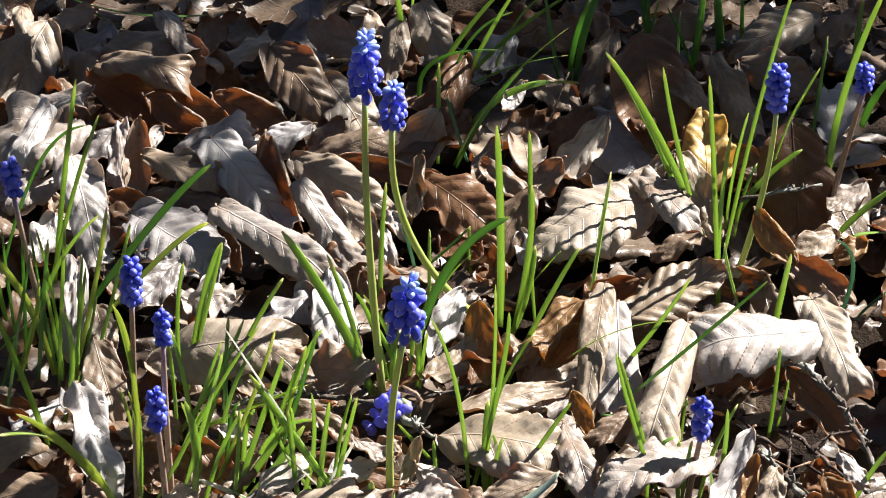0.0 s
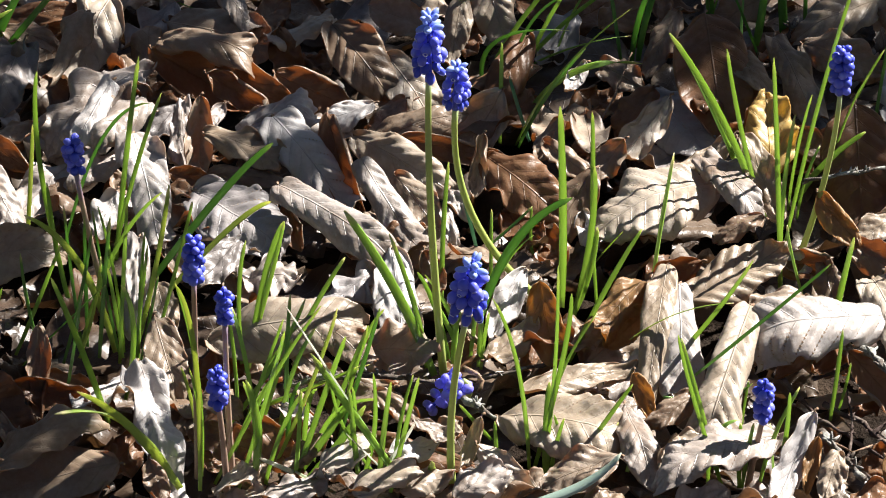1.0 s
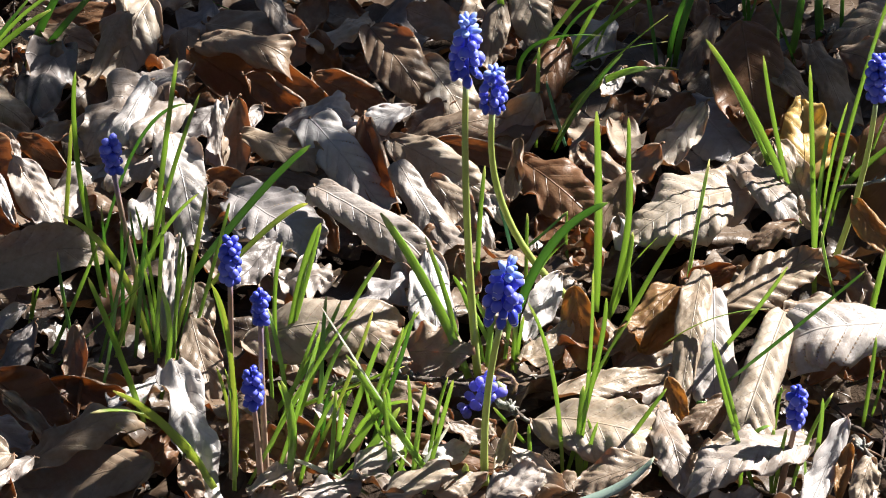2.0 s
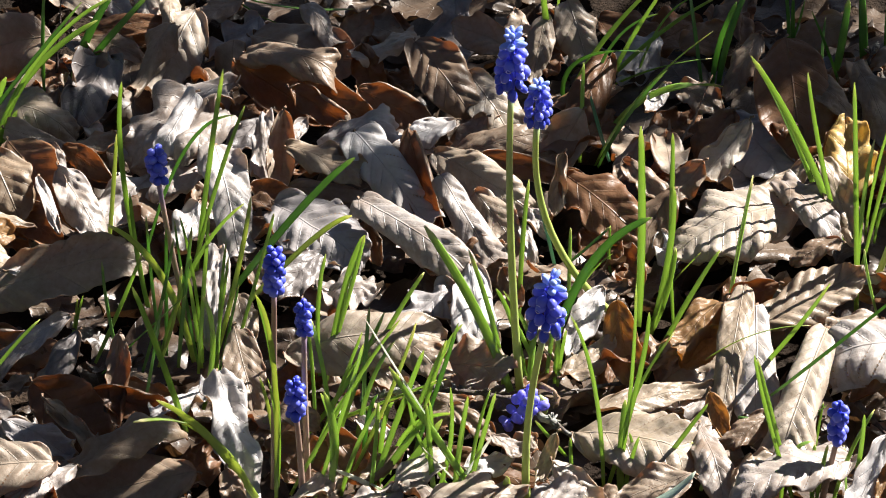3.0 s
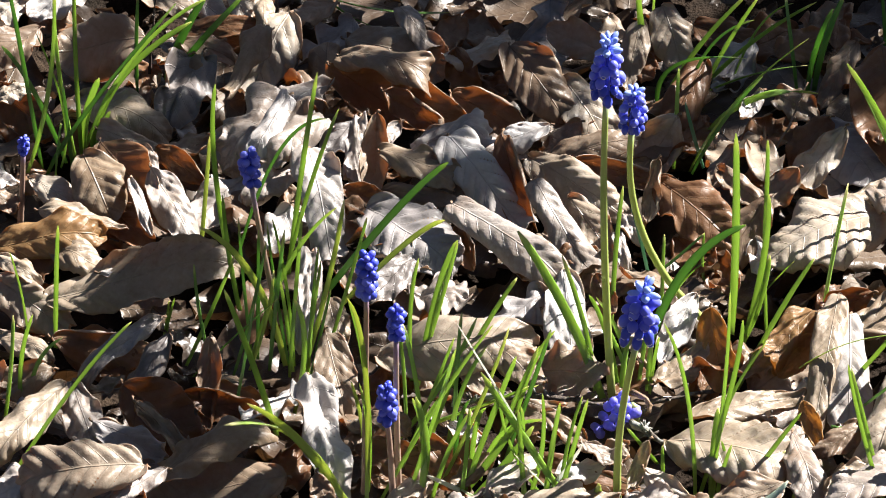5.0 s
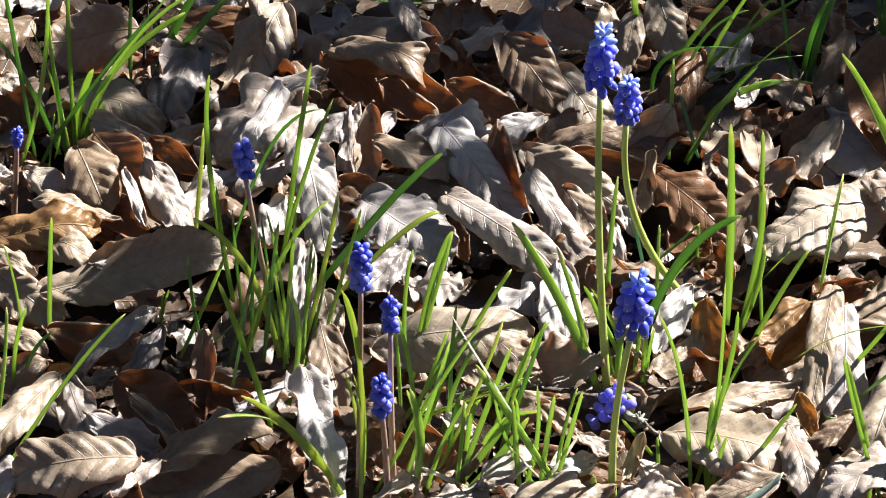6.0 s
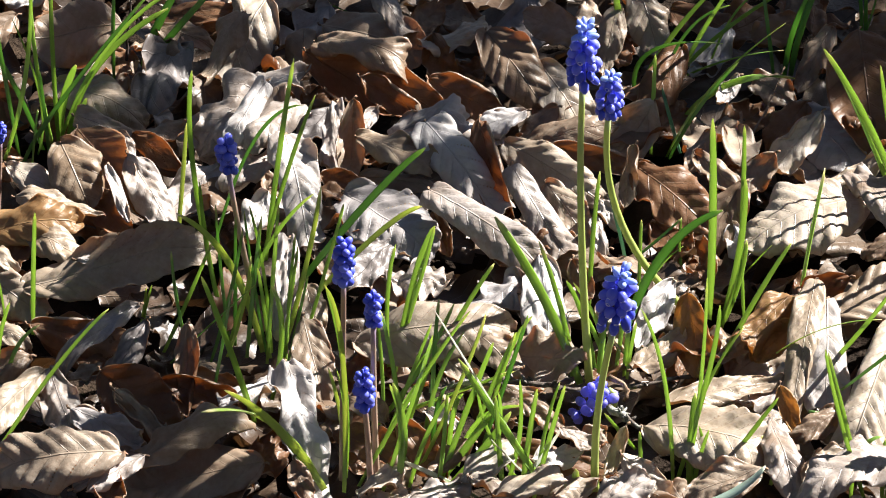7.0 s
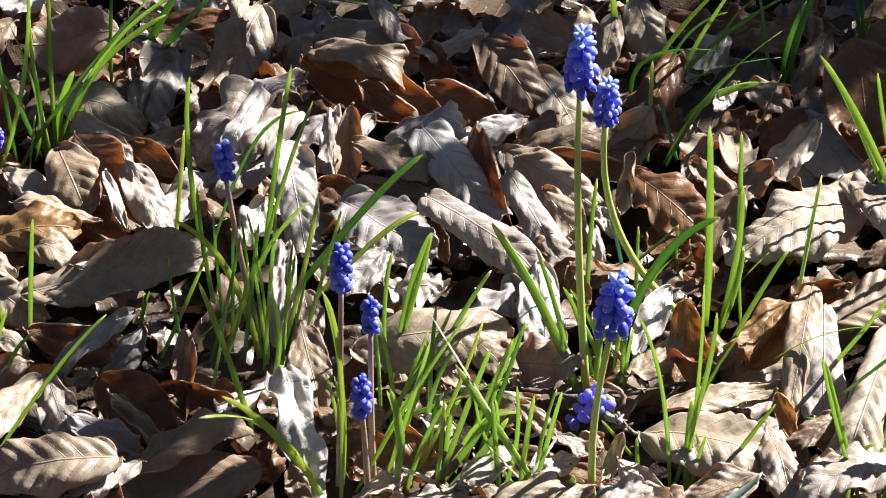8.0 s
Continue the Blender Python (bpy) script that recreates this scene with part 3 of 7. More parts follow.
def beech_sapling(x, y, boughs, leaves, seed):
    """An unseen young beech with its dead leaves on, added to cast dappled shade: trunk, limbs and a loose crown on its
    boughs.
    """
    rng = random.Random(seed)
    root = new("beech_sapling")
    root.location = (x, y, -0.03)
    tagged(root, label="added unseen sapling whose leafy boughs cast dappled shade", category="tree")
    ends = [Vector(b) - root.location for b in boughs]
    c = sum(ends, Vector()) / len(ends)
    pts = bow((0, 0, 0), (c.x * 0.25, c.y * 0.2, c.z * 0.55), (c.x, c.y, c.z * 1.15), 14)
    v, f, uv = tube(pts, [0.011 - 0.008 * i / 14 for i in range(15)], 8)
    part("trunk", make_mesh("trunk", v, f, uv, M_TWIG), root)
    verts, faces, uvs = [], [], []
    for b in ends:
        a = min(pts[5:], key=lambda p: (p - b).length + abs(p.z - b.z + 0.05))
        v, f, uv = tube(bow(a, (a + b) * 0.5 + Vector((0, 0, 0.02)), b, 8), [0.003 - 0.0022 * k / 8 for k in range(9)], 6)
        part("limb", make_mesh("limb", v, f, uv, M_TWIG), root)
        for i in range(leaves):
            p = b + Vector((rng.gauss(0, 0.022), rng.gauss(0, 0.022), rng.gauss(0, 0.02)))
            length = rng.uniform(0.028, 0.05)
            lv, lf, luv, _ = leaf_shape(length, length * 0.62, "beech", rng.uniform(-1, 1.2), rng.uniform(-1, 1.2), rng.uniform(-0.8, 0.8), rng.random(), 10, 6)
            m = pose(p.x, p.y, p.z, rng.uniform(-60, 60), rng.uniform(-50, 50), rng.uniform(0, 360))
            at = len(verts)
            verts += [tuple(m @ Vector(q)) for q in lv]
            faces += [tuple(k + at for k in q) for q in lf]
            uvs += luv
    part("crown", make_mesh("crown", verts, faces, uvs, M_DARKENED_LEAF), root, "loose crown of dry leaves that casts the added shade")


# out of view; each bough stands sunward of a patch to be shaded
beech_sapling(0.95, 0.80, [
    (0.4541, 0.5394, 0.5866),
    (0.5535, 0.5152, 0.5649),
    (0.5854, 0.4844, 0.5770),
    (0.5462, 0.5423, 0.5521),
    (0.5636, 0.5066, 0.5330),
    (0.5694, 0.4150, 0.5010),
    (0.4785, 0.5529, 0.5910),
    (0.5519, 0.5593, 0.5633),
    (0.6077, 0.5715, 0.5891),
    (0.5854, 0.5462, 0.5392),
    (0.5941, 0.5291, 0.5269),
    (0.5499, 0.5881, 0.5423),
    (0.6432, 0.6294, 0.6065),
    (0.4805, 0.5592, 0.4976),
    (0.6279, 0.5951, 0.5583),
    (0.6217, 0.5038, 0.5245),
    (0.6710, 0.5114, 0.5385),
    (0.6568, 0.4417, 0.5357),
    (0.6960, 0.4900, 0.5450),
    (0.7330, 0.5255, 0.5631),
    (0.7513, 0.4623, 0.5933),
    (0.6206, 0.4736, 0.5383),
    (0.7785, 0.5061, 0.6032),
    (0.3171, 0.5096, 0.5275),
    (0.3386, 0.5072, 0.5051),
    (0.3600, 0.4739, 0.5068),
    (0.4975, 0.5405, 0.5943),
    (0.4040, 0.5332, 0.5875),
    (0.3082, 0.1433, 0.5163),
    (0.5069, 0.4018, 0.5956),
    (0.4492, 0.3722, 0.5057),
    (0.2877, 0.2290, 0.5400),
    (0.2936, 0.1927, 0.5200),
    (0.3234, 0.4416, 0.5700),
    (0.6231, 0.3735, 0.5000),
    (0.6004, 0.4504, 0.5300),
    (0.3237, 0.2050, 0.5800),
    (0.5924, 0.4803, 0.5500),
    (0.2733, 0.4246, 0.5500),
    (0.2253, 0.3966, 0.5200),
    (0.5836, 0.4281, 0.5500),
    (0.3645, 0.4670, 0.5200),
], 7, 4)

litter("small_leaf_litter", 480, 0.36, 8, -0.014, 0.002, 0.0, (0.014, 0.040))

litter("leaf_crumbs", 650, 0.36, 9, -0.046, -0.014, 0.0, (0.006, 0.018), False, "crumbs of rotten leaves on the soil, brown darkened to read as shade")

# ---- twigs ----
twig([(0.1261, 0.0094, 0.0160), (0.1422, 0.0104, 0.0190), (0.1623, 0.0156, 0.0190)], 0.0011, M_TWIG, "short grey lichened twig lying on the leaves", seed=2, spurs=3)
twig([(0.1361, -0.1132, 0.0160), (0.1474, -0.1256, 0.0200), (0.1600, -0.1530, 0.0200), (0.1696, -0.1833, 0.0120)], 0.0016, M_TWIG, "knobbly dark twig with grey lichen over bare soil", seed=3, spurs=9)
twig([(0.1249, -0.1198, 0.0040), (0.1341, -0.1190, 0.0060), (0.1513, -0.1019, 0.0080)], 0.0009, M_DARKTWIG, "thin dark bare twig on shaded soil", seed=4, spurs=3)
twig([(0.1349, -0.1824, 0.0030), (0.1386, -0.1579, 0.0050), (0.1381, -0.1298, 0.0050)], 0.0007, M_DARKTWIG, "thin dark bare twig on shaded soil", seed=5, spurs=2)
twig([(0.1454, -0.1592, 0.0030), (0.1551, -0.1504, 0.0050), (0.1690, -0.1468, 0.0050)], 0.0007, M_DARKTWIG, "thin dark bare twig on shaded soil", seed=6, spurs=2)
twig([(0.1286, -0.1353, 0.0020), (0.1437, -0.1512, 0.0030), (0.1601, -0.1778, 0.0020)], 0.0011, M_DARKTWIG, "thick dark twig half buried in soil", seed=7, spurs=3)
twig([(0.1293, -0.1626, 0.0030), (0.1377, -0.1736, 0.0050), (0.1472, -0.1666, 0.0040)], 0.0005, M_STEM, "thin dry leaf stalk on soil", seed=8, spurs=0)
twig([(0.1258, -0.1601, 0.0060), (0.1334, -0.1766, 0.0050), (0.1414, -0.1910, 0.0040)], 0.0018, M_TWIG, "thick dark twig with grey lichen on soil", seed=9, spurs=4)
twig([(0.1085, -0.1152, 0.0020), (0.1163, -0.1067, 0.0030), (0.1249, -0.0989, 0.0040)], 0.0009, M_DARKTWIG, "thin dark bare twig on shaded soil", seed=10, spurs=0)
twig([(0.1127, -0.1190, 0.0020), (0.1266, -0.1468, 0.0020), (0.1503, -0.1726, 0.0010)], 0.0011, M_DARKTWIG, "thin dark bare twig on shaded soil", seed=11, spurs=0)
twig([(0.1267, 0.1411, 0.0060), (0.1292, 0.1423, 0.0120), (0.1321, 0.1468, 0.0160)], 0.0016, M_TWIG, "stubby grey twig standing among leaves", seed=12, spurs=2)
twig([(0.1363, 0.1511, 0.0060), (0.1508, 0.1663, 0.0090), (0.1634, 0.1808, 0.0120)], 0.0007, M_DARKTWIG, "thin dark bare twig on leaves", seed=13, spurs=0)
twig([(-0.0903, -0.1266, 0.0080), (-0.0726, -0.1240, 0.0100), (-0.0484, -0.1239, 0.0100), (-0.0294, -0.1252, 0.0080)], 0.0016, M_TWIG, "long grey lichened twig lying under the flowers", seed=14, spurs=5)
twig([(-0.0184, -0.1452, 0.0140), (-0.0101, -0.1563, 0.0150), (-0.0030, -0.1618, 0.0140)], 0.0014, M_TWIG, "broken grey lichened twig on pale leaves", seed=15, spurs=3)
twig([(-0.0108, -0.1193, 0.0050), (0.0023, -0.1154, 0.0060), (0.0181, -0.1085, 0.0050)], 0.0011, M_TWIG, "grey lichened twig lying on the leaves", seed=16, spurs=1)
twig([(-0.1446, -0.1388, 0.0050), (-0.1353, -0.1391, 0.0060), (-0.1264, -0.1346, 0.0040)], 0.0009, M_TWIG, "short grey twig half under leaves", seed=17, spurs=0)
twig([(-0.0169, -0.1191, 0.0100), (-0.0115, -0.1263, 0.0120), (-0.0103, -0.1276, 0.0090), (-0.0118, -0.1298, 0.0060)], 0.0011, M_STEM, "curled dry brown stalk on the leaves", seed=18, spurs=0)
twig([(-0.0602, -0.1550, 0.0070), (-0.0290, -0.1747, 0.0080), (-0.0070, -0.1868, 0.0080)], 0.0005, M_STEM, "thin dry straw lying across brown leaves", seed=19, spurs=0)
twig([(-0.2371, 0.1355, 0.0020), (-0.2350, 0.1357, 0.0220), (-0.2330, 0.1424, 0.0400)], 0.0007, M_DARKTWIG, "thin dark upright dry stem", seed=20, spurs=0)
twig([(-0.2423, -0.0020, 0.0040), (-0.2333, -0.0077, 0.0050), (-0.2273, -0.0073, 0.0040)], 0.0005, M_DARKTWIG, "thin dark dry leaf stalk on litter", seed=21, spurs=0)
twig([(0.0408, 0.0726, 0.0050), (0.0483, 0.0899, 0.0090), (0.0572, 0.1203, 0.0140)], 0.0005, M_STEM, "thin dry grass stem in shade", seed=22, spurs=0)

# ---- fallen leaves that can be told apart ----
fallen_leaf((-0.2130, 0.1569, 0.0079), (-0.1860, 0.1630, 0.0161), 0.0158, 32, -1.05, -0.84, -0.66, "beech", "brown", wave=0.625, rib=1)
fallen_leaf((-0.1751, 0.1602, 0.0222), (-0.1927, 0.1222, 0.0019), 0.0299, -9, -0.735, -0.84, -0.88, "beech", "cream", wave=0.625, rib=1.6)
fallen_leaf((-0.1847, 0.1364, 0.0290), (-0.1998, 0.1041, 0.0151), 0.0184, -1, -2.6, -2.6, -0.66, "blunt", "cream", wave=0.5, rib=1.2)
fallen_leaf((-0.1469, 0.1726, 0.0114), (-0.1707, 0.1443, 0.0026), 0.0218, -7, -0.63, 0.72, 0.44, "maple", "grey", wave=0.75, rib=1)
fallen_leaf((-0.1876, 0.1719, 0.0230), (-0.1861, 0.1497, 0.0170), 0.0121, -1, -1.47, -1.47, -0.66, "beech", "cream", wave=0.625, rib=1)
fallen_leaf((-0.1557, 0.1773, 0.0173), (-0.1754, 0.1654, 0.0107), 0.0137, -20, -1.47, -0.84, -0.88, "beech", "tan", wave=0.625, rib=1.2)
fallen_leaf((-0.1501, 0.1528, 0.0128), (-0.0994, 0.1387, 0.0092), 0.0298, 37, -0.84, -0.63, -0.88, "beech", "tan", wave=0.5, rib=1)
fallen_leaf((-0.1253, 0.1624, 0.0242), (-0.1092, 0.1417, 0.0159), 0.0147, 5, -1.68, -1.26, -0.66, "blunt", "pale", wave=0.625, rib=1.4)
fallen_leaf((-0.1103, 0.1540, 0.0094), (-0.0972, 0.1646, 0.0186), 0.0147, 22, 1.44, -1.05, 0.66, "beech", "tan", wave=0.75, rib=1)
fallen_leaf((-0.1034, 0.1225, 0.0213), (-0.0740, 0.1412, 0.0227), 0.0144, 16, -1.68, -1.26, 0.88, "blunt", "cream", wave=0.875, rib=1.5)
fallen_leaf((-0.1514, 0.1165, 0.0272), (-0.1114, 0.0989, 0.0229), 0.0221, 19, -2.6, -1.89, -1.1, "blunt", "tan", wave=0.625, rib=1.4)
fallen_leaf((-0.1545, 0.1127, 0.0232), (-0.1130, 0.0904, 0.0088), 0.0271, 45, 1.2, 2.16, 1.1, "beech", "brown", wave=0.5, rib=1)
fallen_leaf((-0.1293, 0.0886, 0.0247), (-0.1044, 0.0759, 0.0153), 0.0159, 48, 1.92, 1.2, 0.88, "beech", "brown", wave=0.75, rib=1)
fallen_leaf((-0.0991, 0.1278, 0.0243), (-0.0947, 0.1107, 0.0078), 0.0163, 16, -1.26, 1.2, 0.66, "beech", "brown", wave=0.75, rib=1)
fallen_leaf((-0.0996, 0.0986, 0.0182), (-0.0663, 0.0860, 0.0078), 0.0212, 48, 0.96, -0.84, -0.88, "beech", "brown", wave=0.625, rib=1.2)
fallen_leaf((-0.1256, 0.1075, 0.0187), (-0.0939, 0.0925, 0.0033), 0.0185, 49, 1.2, 1.2, -0.66, "beech", "brown", wave=0.625, rib=1)
fallen_leaf((-0.1535, 0.0958, 0.0234), (-0.1977, 0.0498, 0.0067), 0.0463, -14, -1.05, -1.05, -0.88, "oak", "pale", wave=1.375, rib=1.4)
fallen_leaf((-0.1689, 0.0666, 0.0358), (-0.1833, 0.0342, 0.0203), 0.0194, -14, -2.52, -2.6, -0.66, "blunt", "pale", wave=0.75, rib=1.2)
fallen_leaf((-0.1530, 0.0622, 0.0281), (-0.1759, 0.0315, 0.0199), 0.0191, -16, -2.1, -1.26, -0.88, "blunt", "pale", wave=0.875, rib=1.4)
fallen_leaf((-0.1413, 0.0850, 0.0118), (-0.1564, 0.0588, 0.0063), 0.0192, -8, -0.84, -0.84, -0.44, "beech", "grey", wave=1, rib=1.2)
fallen_leaf((-0.1388, 0.0674, 0.0262), (-0.1397, 0.0337, 0.0119), 0.0121, -2, -2.31, -1.89, -0.88, "blunt", "pale", wave=1, rib=1.4)
fallen_leaf((-0.1302, 0.0540, 0.0349), (-0.1306, 0.0233, 0.0092), 0.0161, -2, 2.4, 1.68, 1.1, "beech", "tan", wave=0.625, rib=1)
fallen_leaf((-0.1438, 0.0222, 0.0162), (-0.1264, 0.0176, 0.0138), 0.0131, 47, 1.92, 1.68, 0.88, "beech", "brown", wave=0.625, rib=1)
fallen_leaf((-0.1213, 0.0722, 0.0202), (-0.1281, 0.0576, 0.0138), 0.0076, -11, -1.26, 0.96, 0.44, "beech", "pale", wave=0.75, rib=1)
fallen_leaf((-0.1591, 0.0367, 0.0273), (-0.1458, -0.0194, 0.0048), 0.0238, 1, -1.47, -1.47, -1.1, "blunt", "pale", wave=0.625, rib=2.2)
fallen_leaf((-0.1873, 0.0339, 0.0147), (-0.2092, 0.0037, 0.0074), 0.0247, -10, -1.26, -1.05, -0.66, "beech", "pale", wave=1.125, rib=1.4)
fallen_leaf((-0.1620, 0.0399, 0.0145), (-0.1819, 0.0211, 0.0095), 0.0165, -14, -1.26, 0.96, -0.66, "beech", "pale", wave=1, rib=1.4)
fallen_leaf((-0.1648, 0.0067, 0.0160), (-0.1732, -0.0164, 0.0080), 0.0151, -6, -1.26, -1.05, -0.44, "beech", "pale", wave=0.875, rib=1.4)
fallen_leaf((-0.1281, 0.0407, 0.0239), (-0.0937, 0.0237, 0.0161), 0.0189, 20, -1.68, -1.05, -1.1, "beech", "cream", wave=0.75, rib=1.5)
fallen_leaf((-0.1271, 0.0234, 0.0141), (-0.0891, 0.0160, 0.0119), 0.0151, 30, -1.47, -1.05, -0.88, "beech", "tan", wave=0.75, rib=1.2)
fallen_leaf((-0.1176, 0.0569, 0.0156), (-0.0782, 0.0670, 0.0184), 0.0205, 19, -1.26, -1.26, -0.88, "blunt", "pale", wave=1.375, rib=1.4)
fallen_leaf((-0.0989, 0.0441, 0.0297), (-0.0645, 0.0010, 0.0104), 0.0277, 21, -1.575, -1.47, -1.32, "blunt", "pale", wave=0.4375, rib=2.2)
fallen_leaf((-0.1323, 0.0081, 0.0151), (-0.0951, -0.0274, 0.0049), 0.0345, 13, -0.63, -0.735, -0.66, "beech", "grey", wave=0.625, rib=1.5)
fallen_leaf((-0.0955, -0.0066, 0.0283), (-0.0479, -0.0468, 0.0137), 0.0269, 23, -2.6, -2.6, -0.66, "blunt", "pale", wave=0.375, rib=1.2)
fallen_leaf((-0.0938, -0.0040, 0.0154), (-0.0864, -0.0179, 0.0026), 0.0111, 25, 1.2, 1.44, 0.66, "beech", "brown", wave=0.75, rib=1)
fallen_leaf((-0.0591, 0.1945, 0.0120), (-0.0542, 0.1420, 0.0001), 0.0319, 4, -0.42, -0.63, 0.44, "maple", "grey", wave=0.75, rib=1.2)
fallen_leaf((-0.0327, 0.1507, 0.0085), (-0.0594, 0.1631, 0.0135), 0.0190, -34, -0.84, 0.72, -0.66, "beech", "tan", wave=0.625, rib=1)
fallen_leaf((-0.0751, 0.1256, 0.0271), (-0.0484, 0.0915, 0.0070), 0.0251, 26, -0.735, -0.735, -0.88, "beech", "tan", wave=0.5, rib=1.8)
fallen_leaf((-0.0510, 0.1084, 0.0211), (-0.0278, 0.0770, 0.0049), 0.0245, 19, -0.84, 0.72, -0.66, "beech", "cream", wave=0.75, rib=1.2)
fallen_leaf((-0.0561, 0.0788, 0.0155), (-0.0815, 0.0689, 0.0085), 0.0170, -20, -1.26, -1.05, -0.66, "beech", "pale", wave=0.875, rib=1.4)
fallen_leaf((-0.0427, 0.0802, 0.0165), (-0.0599, 0.0657, 0.0075), 0.0140, -20, -1.26, -0.84, -0.66, "beech", "tan", wave=0.75, rib=1.2)
fallen_leaf((-0.0756, 0.0472, 0.0296), (-0.0612, 0.0119, -0.0035), 0.0188, 28, 1.92, 1.44, -0.88, "beech", "brown", wave=0.5, rib=1)
fallen_leaf((-0.0614, 0.0583, 0.0054), (-0.0156, 0.0651, 0.0166), 0.0185, 33, -0.84, -0.84, -0.88, "beech", "tan", wave=0.5, rib=1.2)
fallen_leaf((-0.0007, 0.0714, 0.0254), (-0.0208, 0.0567, 0.0026), 0.0222, -27, -0.84, 1.2, 0.88, "beech", "cream", wave=0.625, rib=1)
fallen_leaf((-0.0633, 0.0382, 0.0233), (-0.0239, 0.0125, 0.0107), 0.0232, 41, -1.05, -1.26, -1.1, "beech", "cream", wave=0.5, rib=1.6)
fallen_leaf((-0.0454, 0.0461, 0.0183), (0.0013, 0.0361, 0.0117), 0.0128, 53, 1.68, 1.2, 0.88, "beech", "brown", wave=0.75, rib=1)
fallen_leaf((-0.0610, 0.0106, 0.0300), (-0.0380, -0.0275, 0.0121), 0.0205, 19, -2.6, -2.31, -0.88, "blunt", "pale", wave=0.625, rib=1.4)
fallen_leaf((-0.0461, 0.0113, 0.0201), (-0.0269, -0.0128, 0.0059), 0.0180, 26, -0.84, -1.05, -0.88, "beech", "tan", wave=0.5, rib=1.4)
fallen_leaf((-0.0086, 0.0254, 0.0318), (-0.0127, 0.0061, 0.0122), 0.0109, 1, 2.16, 2.16, 0.66, "beech", "cream", wave=0.75, rib=1)
fallen_leaf((-0.0234, -0.0004, 0.0208), (-0.0145, -0.0145, 0.0132), 0.0101, 22, -1.47, 1.2, -0.66, "beech", "pale", wave=1, rib=1.4)
fallen_leaf((-0.0256, -0.0118, 0.0192), (-0.0210, -0.0283, 0.0108), 0.0066, 14, -1.68, -1.26, -0.66, "blunt", "pale", wave=0.75, rib=1)
fallen_leaf((-0.0078, 0.0231, 0.0224), (0.0251, -0.0046, 0.0076), 0.0275, 31, -0.735, -0.735, -0.88, "beech", "brown", wave=0.5, rib=1)
fallen_leaf((-0.0076, 0.1635, 0.0265), (0.0022, 0.1375, 0.0096), 0.0219, 11, -1.05, -0.84, -0.88, "beech", "tan", wave=0.5, rib=1.4)
fallen_leaf((-0.0169, 0.1563, 0.0234), (-0.0235, 0.1299, 0.0026), 0.0143, -2, -0.84, -1.05, -0.66, "beech", "tan", wave=0.5, rib=1)
fallen_leaf((0.0119, 0.1231, 0.0219), (-0.0031, 0.0950, 0.0001), 0.0193, -10, -1.05, 0.96, -0.66, "beech", "brown", wave=0.625, rib=1)
fallen_leaf((0.0338, 0.1578, 0.0123), (0.0141, 0.1331, 0.0037), 0.0179, -8, -0.84, 0.72, -0.44, "beech", "grey", wave=0.875, rib=1.2)
fallen_leaf((0.0367, 0.1057, 0.0185), (0.0270, 0.0908, 0.0135), 0.0085, -12, -1.05, 1.2, 0.44, "beech", "pale", wave=0.75, rib=1.8)
fallen_leaf((0.0249, 0.0499, 0.0246), (0.0148, 0.0363, 0.0114), 0.0143, -22, 1.44, -1.05, 0.66, "beech", "tan", wave=0.875, rib=1)
fallen_leaf((0.0172, 0.0327, 0.0234), (0.0369, 0.0158, 0.0126), 0.0136, 28, -1.26, 1.44, -0.66, "beech", "tan", wave=0.75, rib=1)
fallen_leaf((0.0723, 0.0641, 0.0259), (0.0481, 0.0363, 0.0121), 0.0172, -15, -1.26, 1.68, 0.88, "beech", "cream", wave=1, rib=1.4)
fallen_leaf((0.0516, 0.0314, 0.0249), (0.0334, 0.0181, 0.0111), 0.0148, -27, 1.44, -1.26, 0.88, "beech", "tan", wave=0.75, rib=1)
fallen_leaf((0.0649, 0.0960, 0.0107), (0.0887, 0.0500, 0.0013), 0.0350, 9, -0.525, -0.525, 0.44, "beech", "grey", wave=0.625, rib=1.2)
fallen_leaf((0.0383, 0.0145, 0.0212), (0.0173, -0.0152, 0.0029), 0.0215, -15, -1.05, -0.84, -0.66, "beech", "tan", wave=0.75, rib=1.2)
fallen_leaf((0.0889, 0.1105, 0.0396), (0.0955, 0.0598, 0.0045), 0.0367, 7, -0.63, -0.63, -0.66, "beech", "brown", wave=0.4375, rib=1)
fallen_leaf((0.0785, 0.1421, 0.0215), (0.0631, 0.1152, 0.0045), 0.0162, -12, -1.05, -0.84, -0.66, "beech", "tan", wave=0.625, rib=1.2)
fallen_leaf((0.0992, 0.0958, 0.0269), (0.1183, 0.0743, 0.0171), 0.0161, 14, -1.26, 1.2, -0.88, "beech", "cream", wave=0.625, rib=1.2)
fallen_leaf((0.1014, 0.0810, 0.0208), (0.1166, 0.0739, 0.0152), 0.0090, 44, 1.2, 1.2, 0.66, "beech", "brown", wave=0.625, rib=1)
fallen_leaf((0.1197, 0.1108, 0.0286), (0.1372, 0.0674, 0.0095), 0.0181, 7, -1.89, -1.26, -0.88, "blunt", "cream", wave=0.75, rib=1.2)
fallen_leaf((0.1327, 0.1159, 0.0203), (0.1683, 0.1022, 0.0118), 0.0221, 35, 1.2, -1.05, -0.88, "beech", "tan", wave=0.75, rib=1.4)
fallen_leaf((0.1717, 0.1568, 0.0195), (0.1327, 0.1421, 0.0065), 0.0253, -29, -0.84, -0.84, -0.88, "beech", "cream", wave=0.5, rib=2.2)
fallen_leaf((0.1869, 0.1584, 0.0199), (0.1681, 0.1433, 0.0101), 0.0157, -21, -1.05, -0.84, -0.66, "beech", "tan", wave=0.75, rib=1.2)
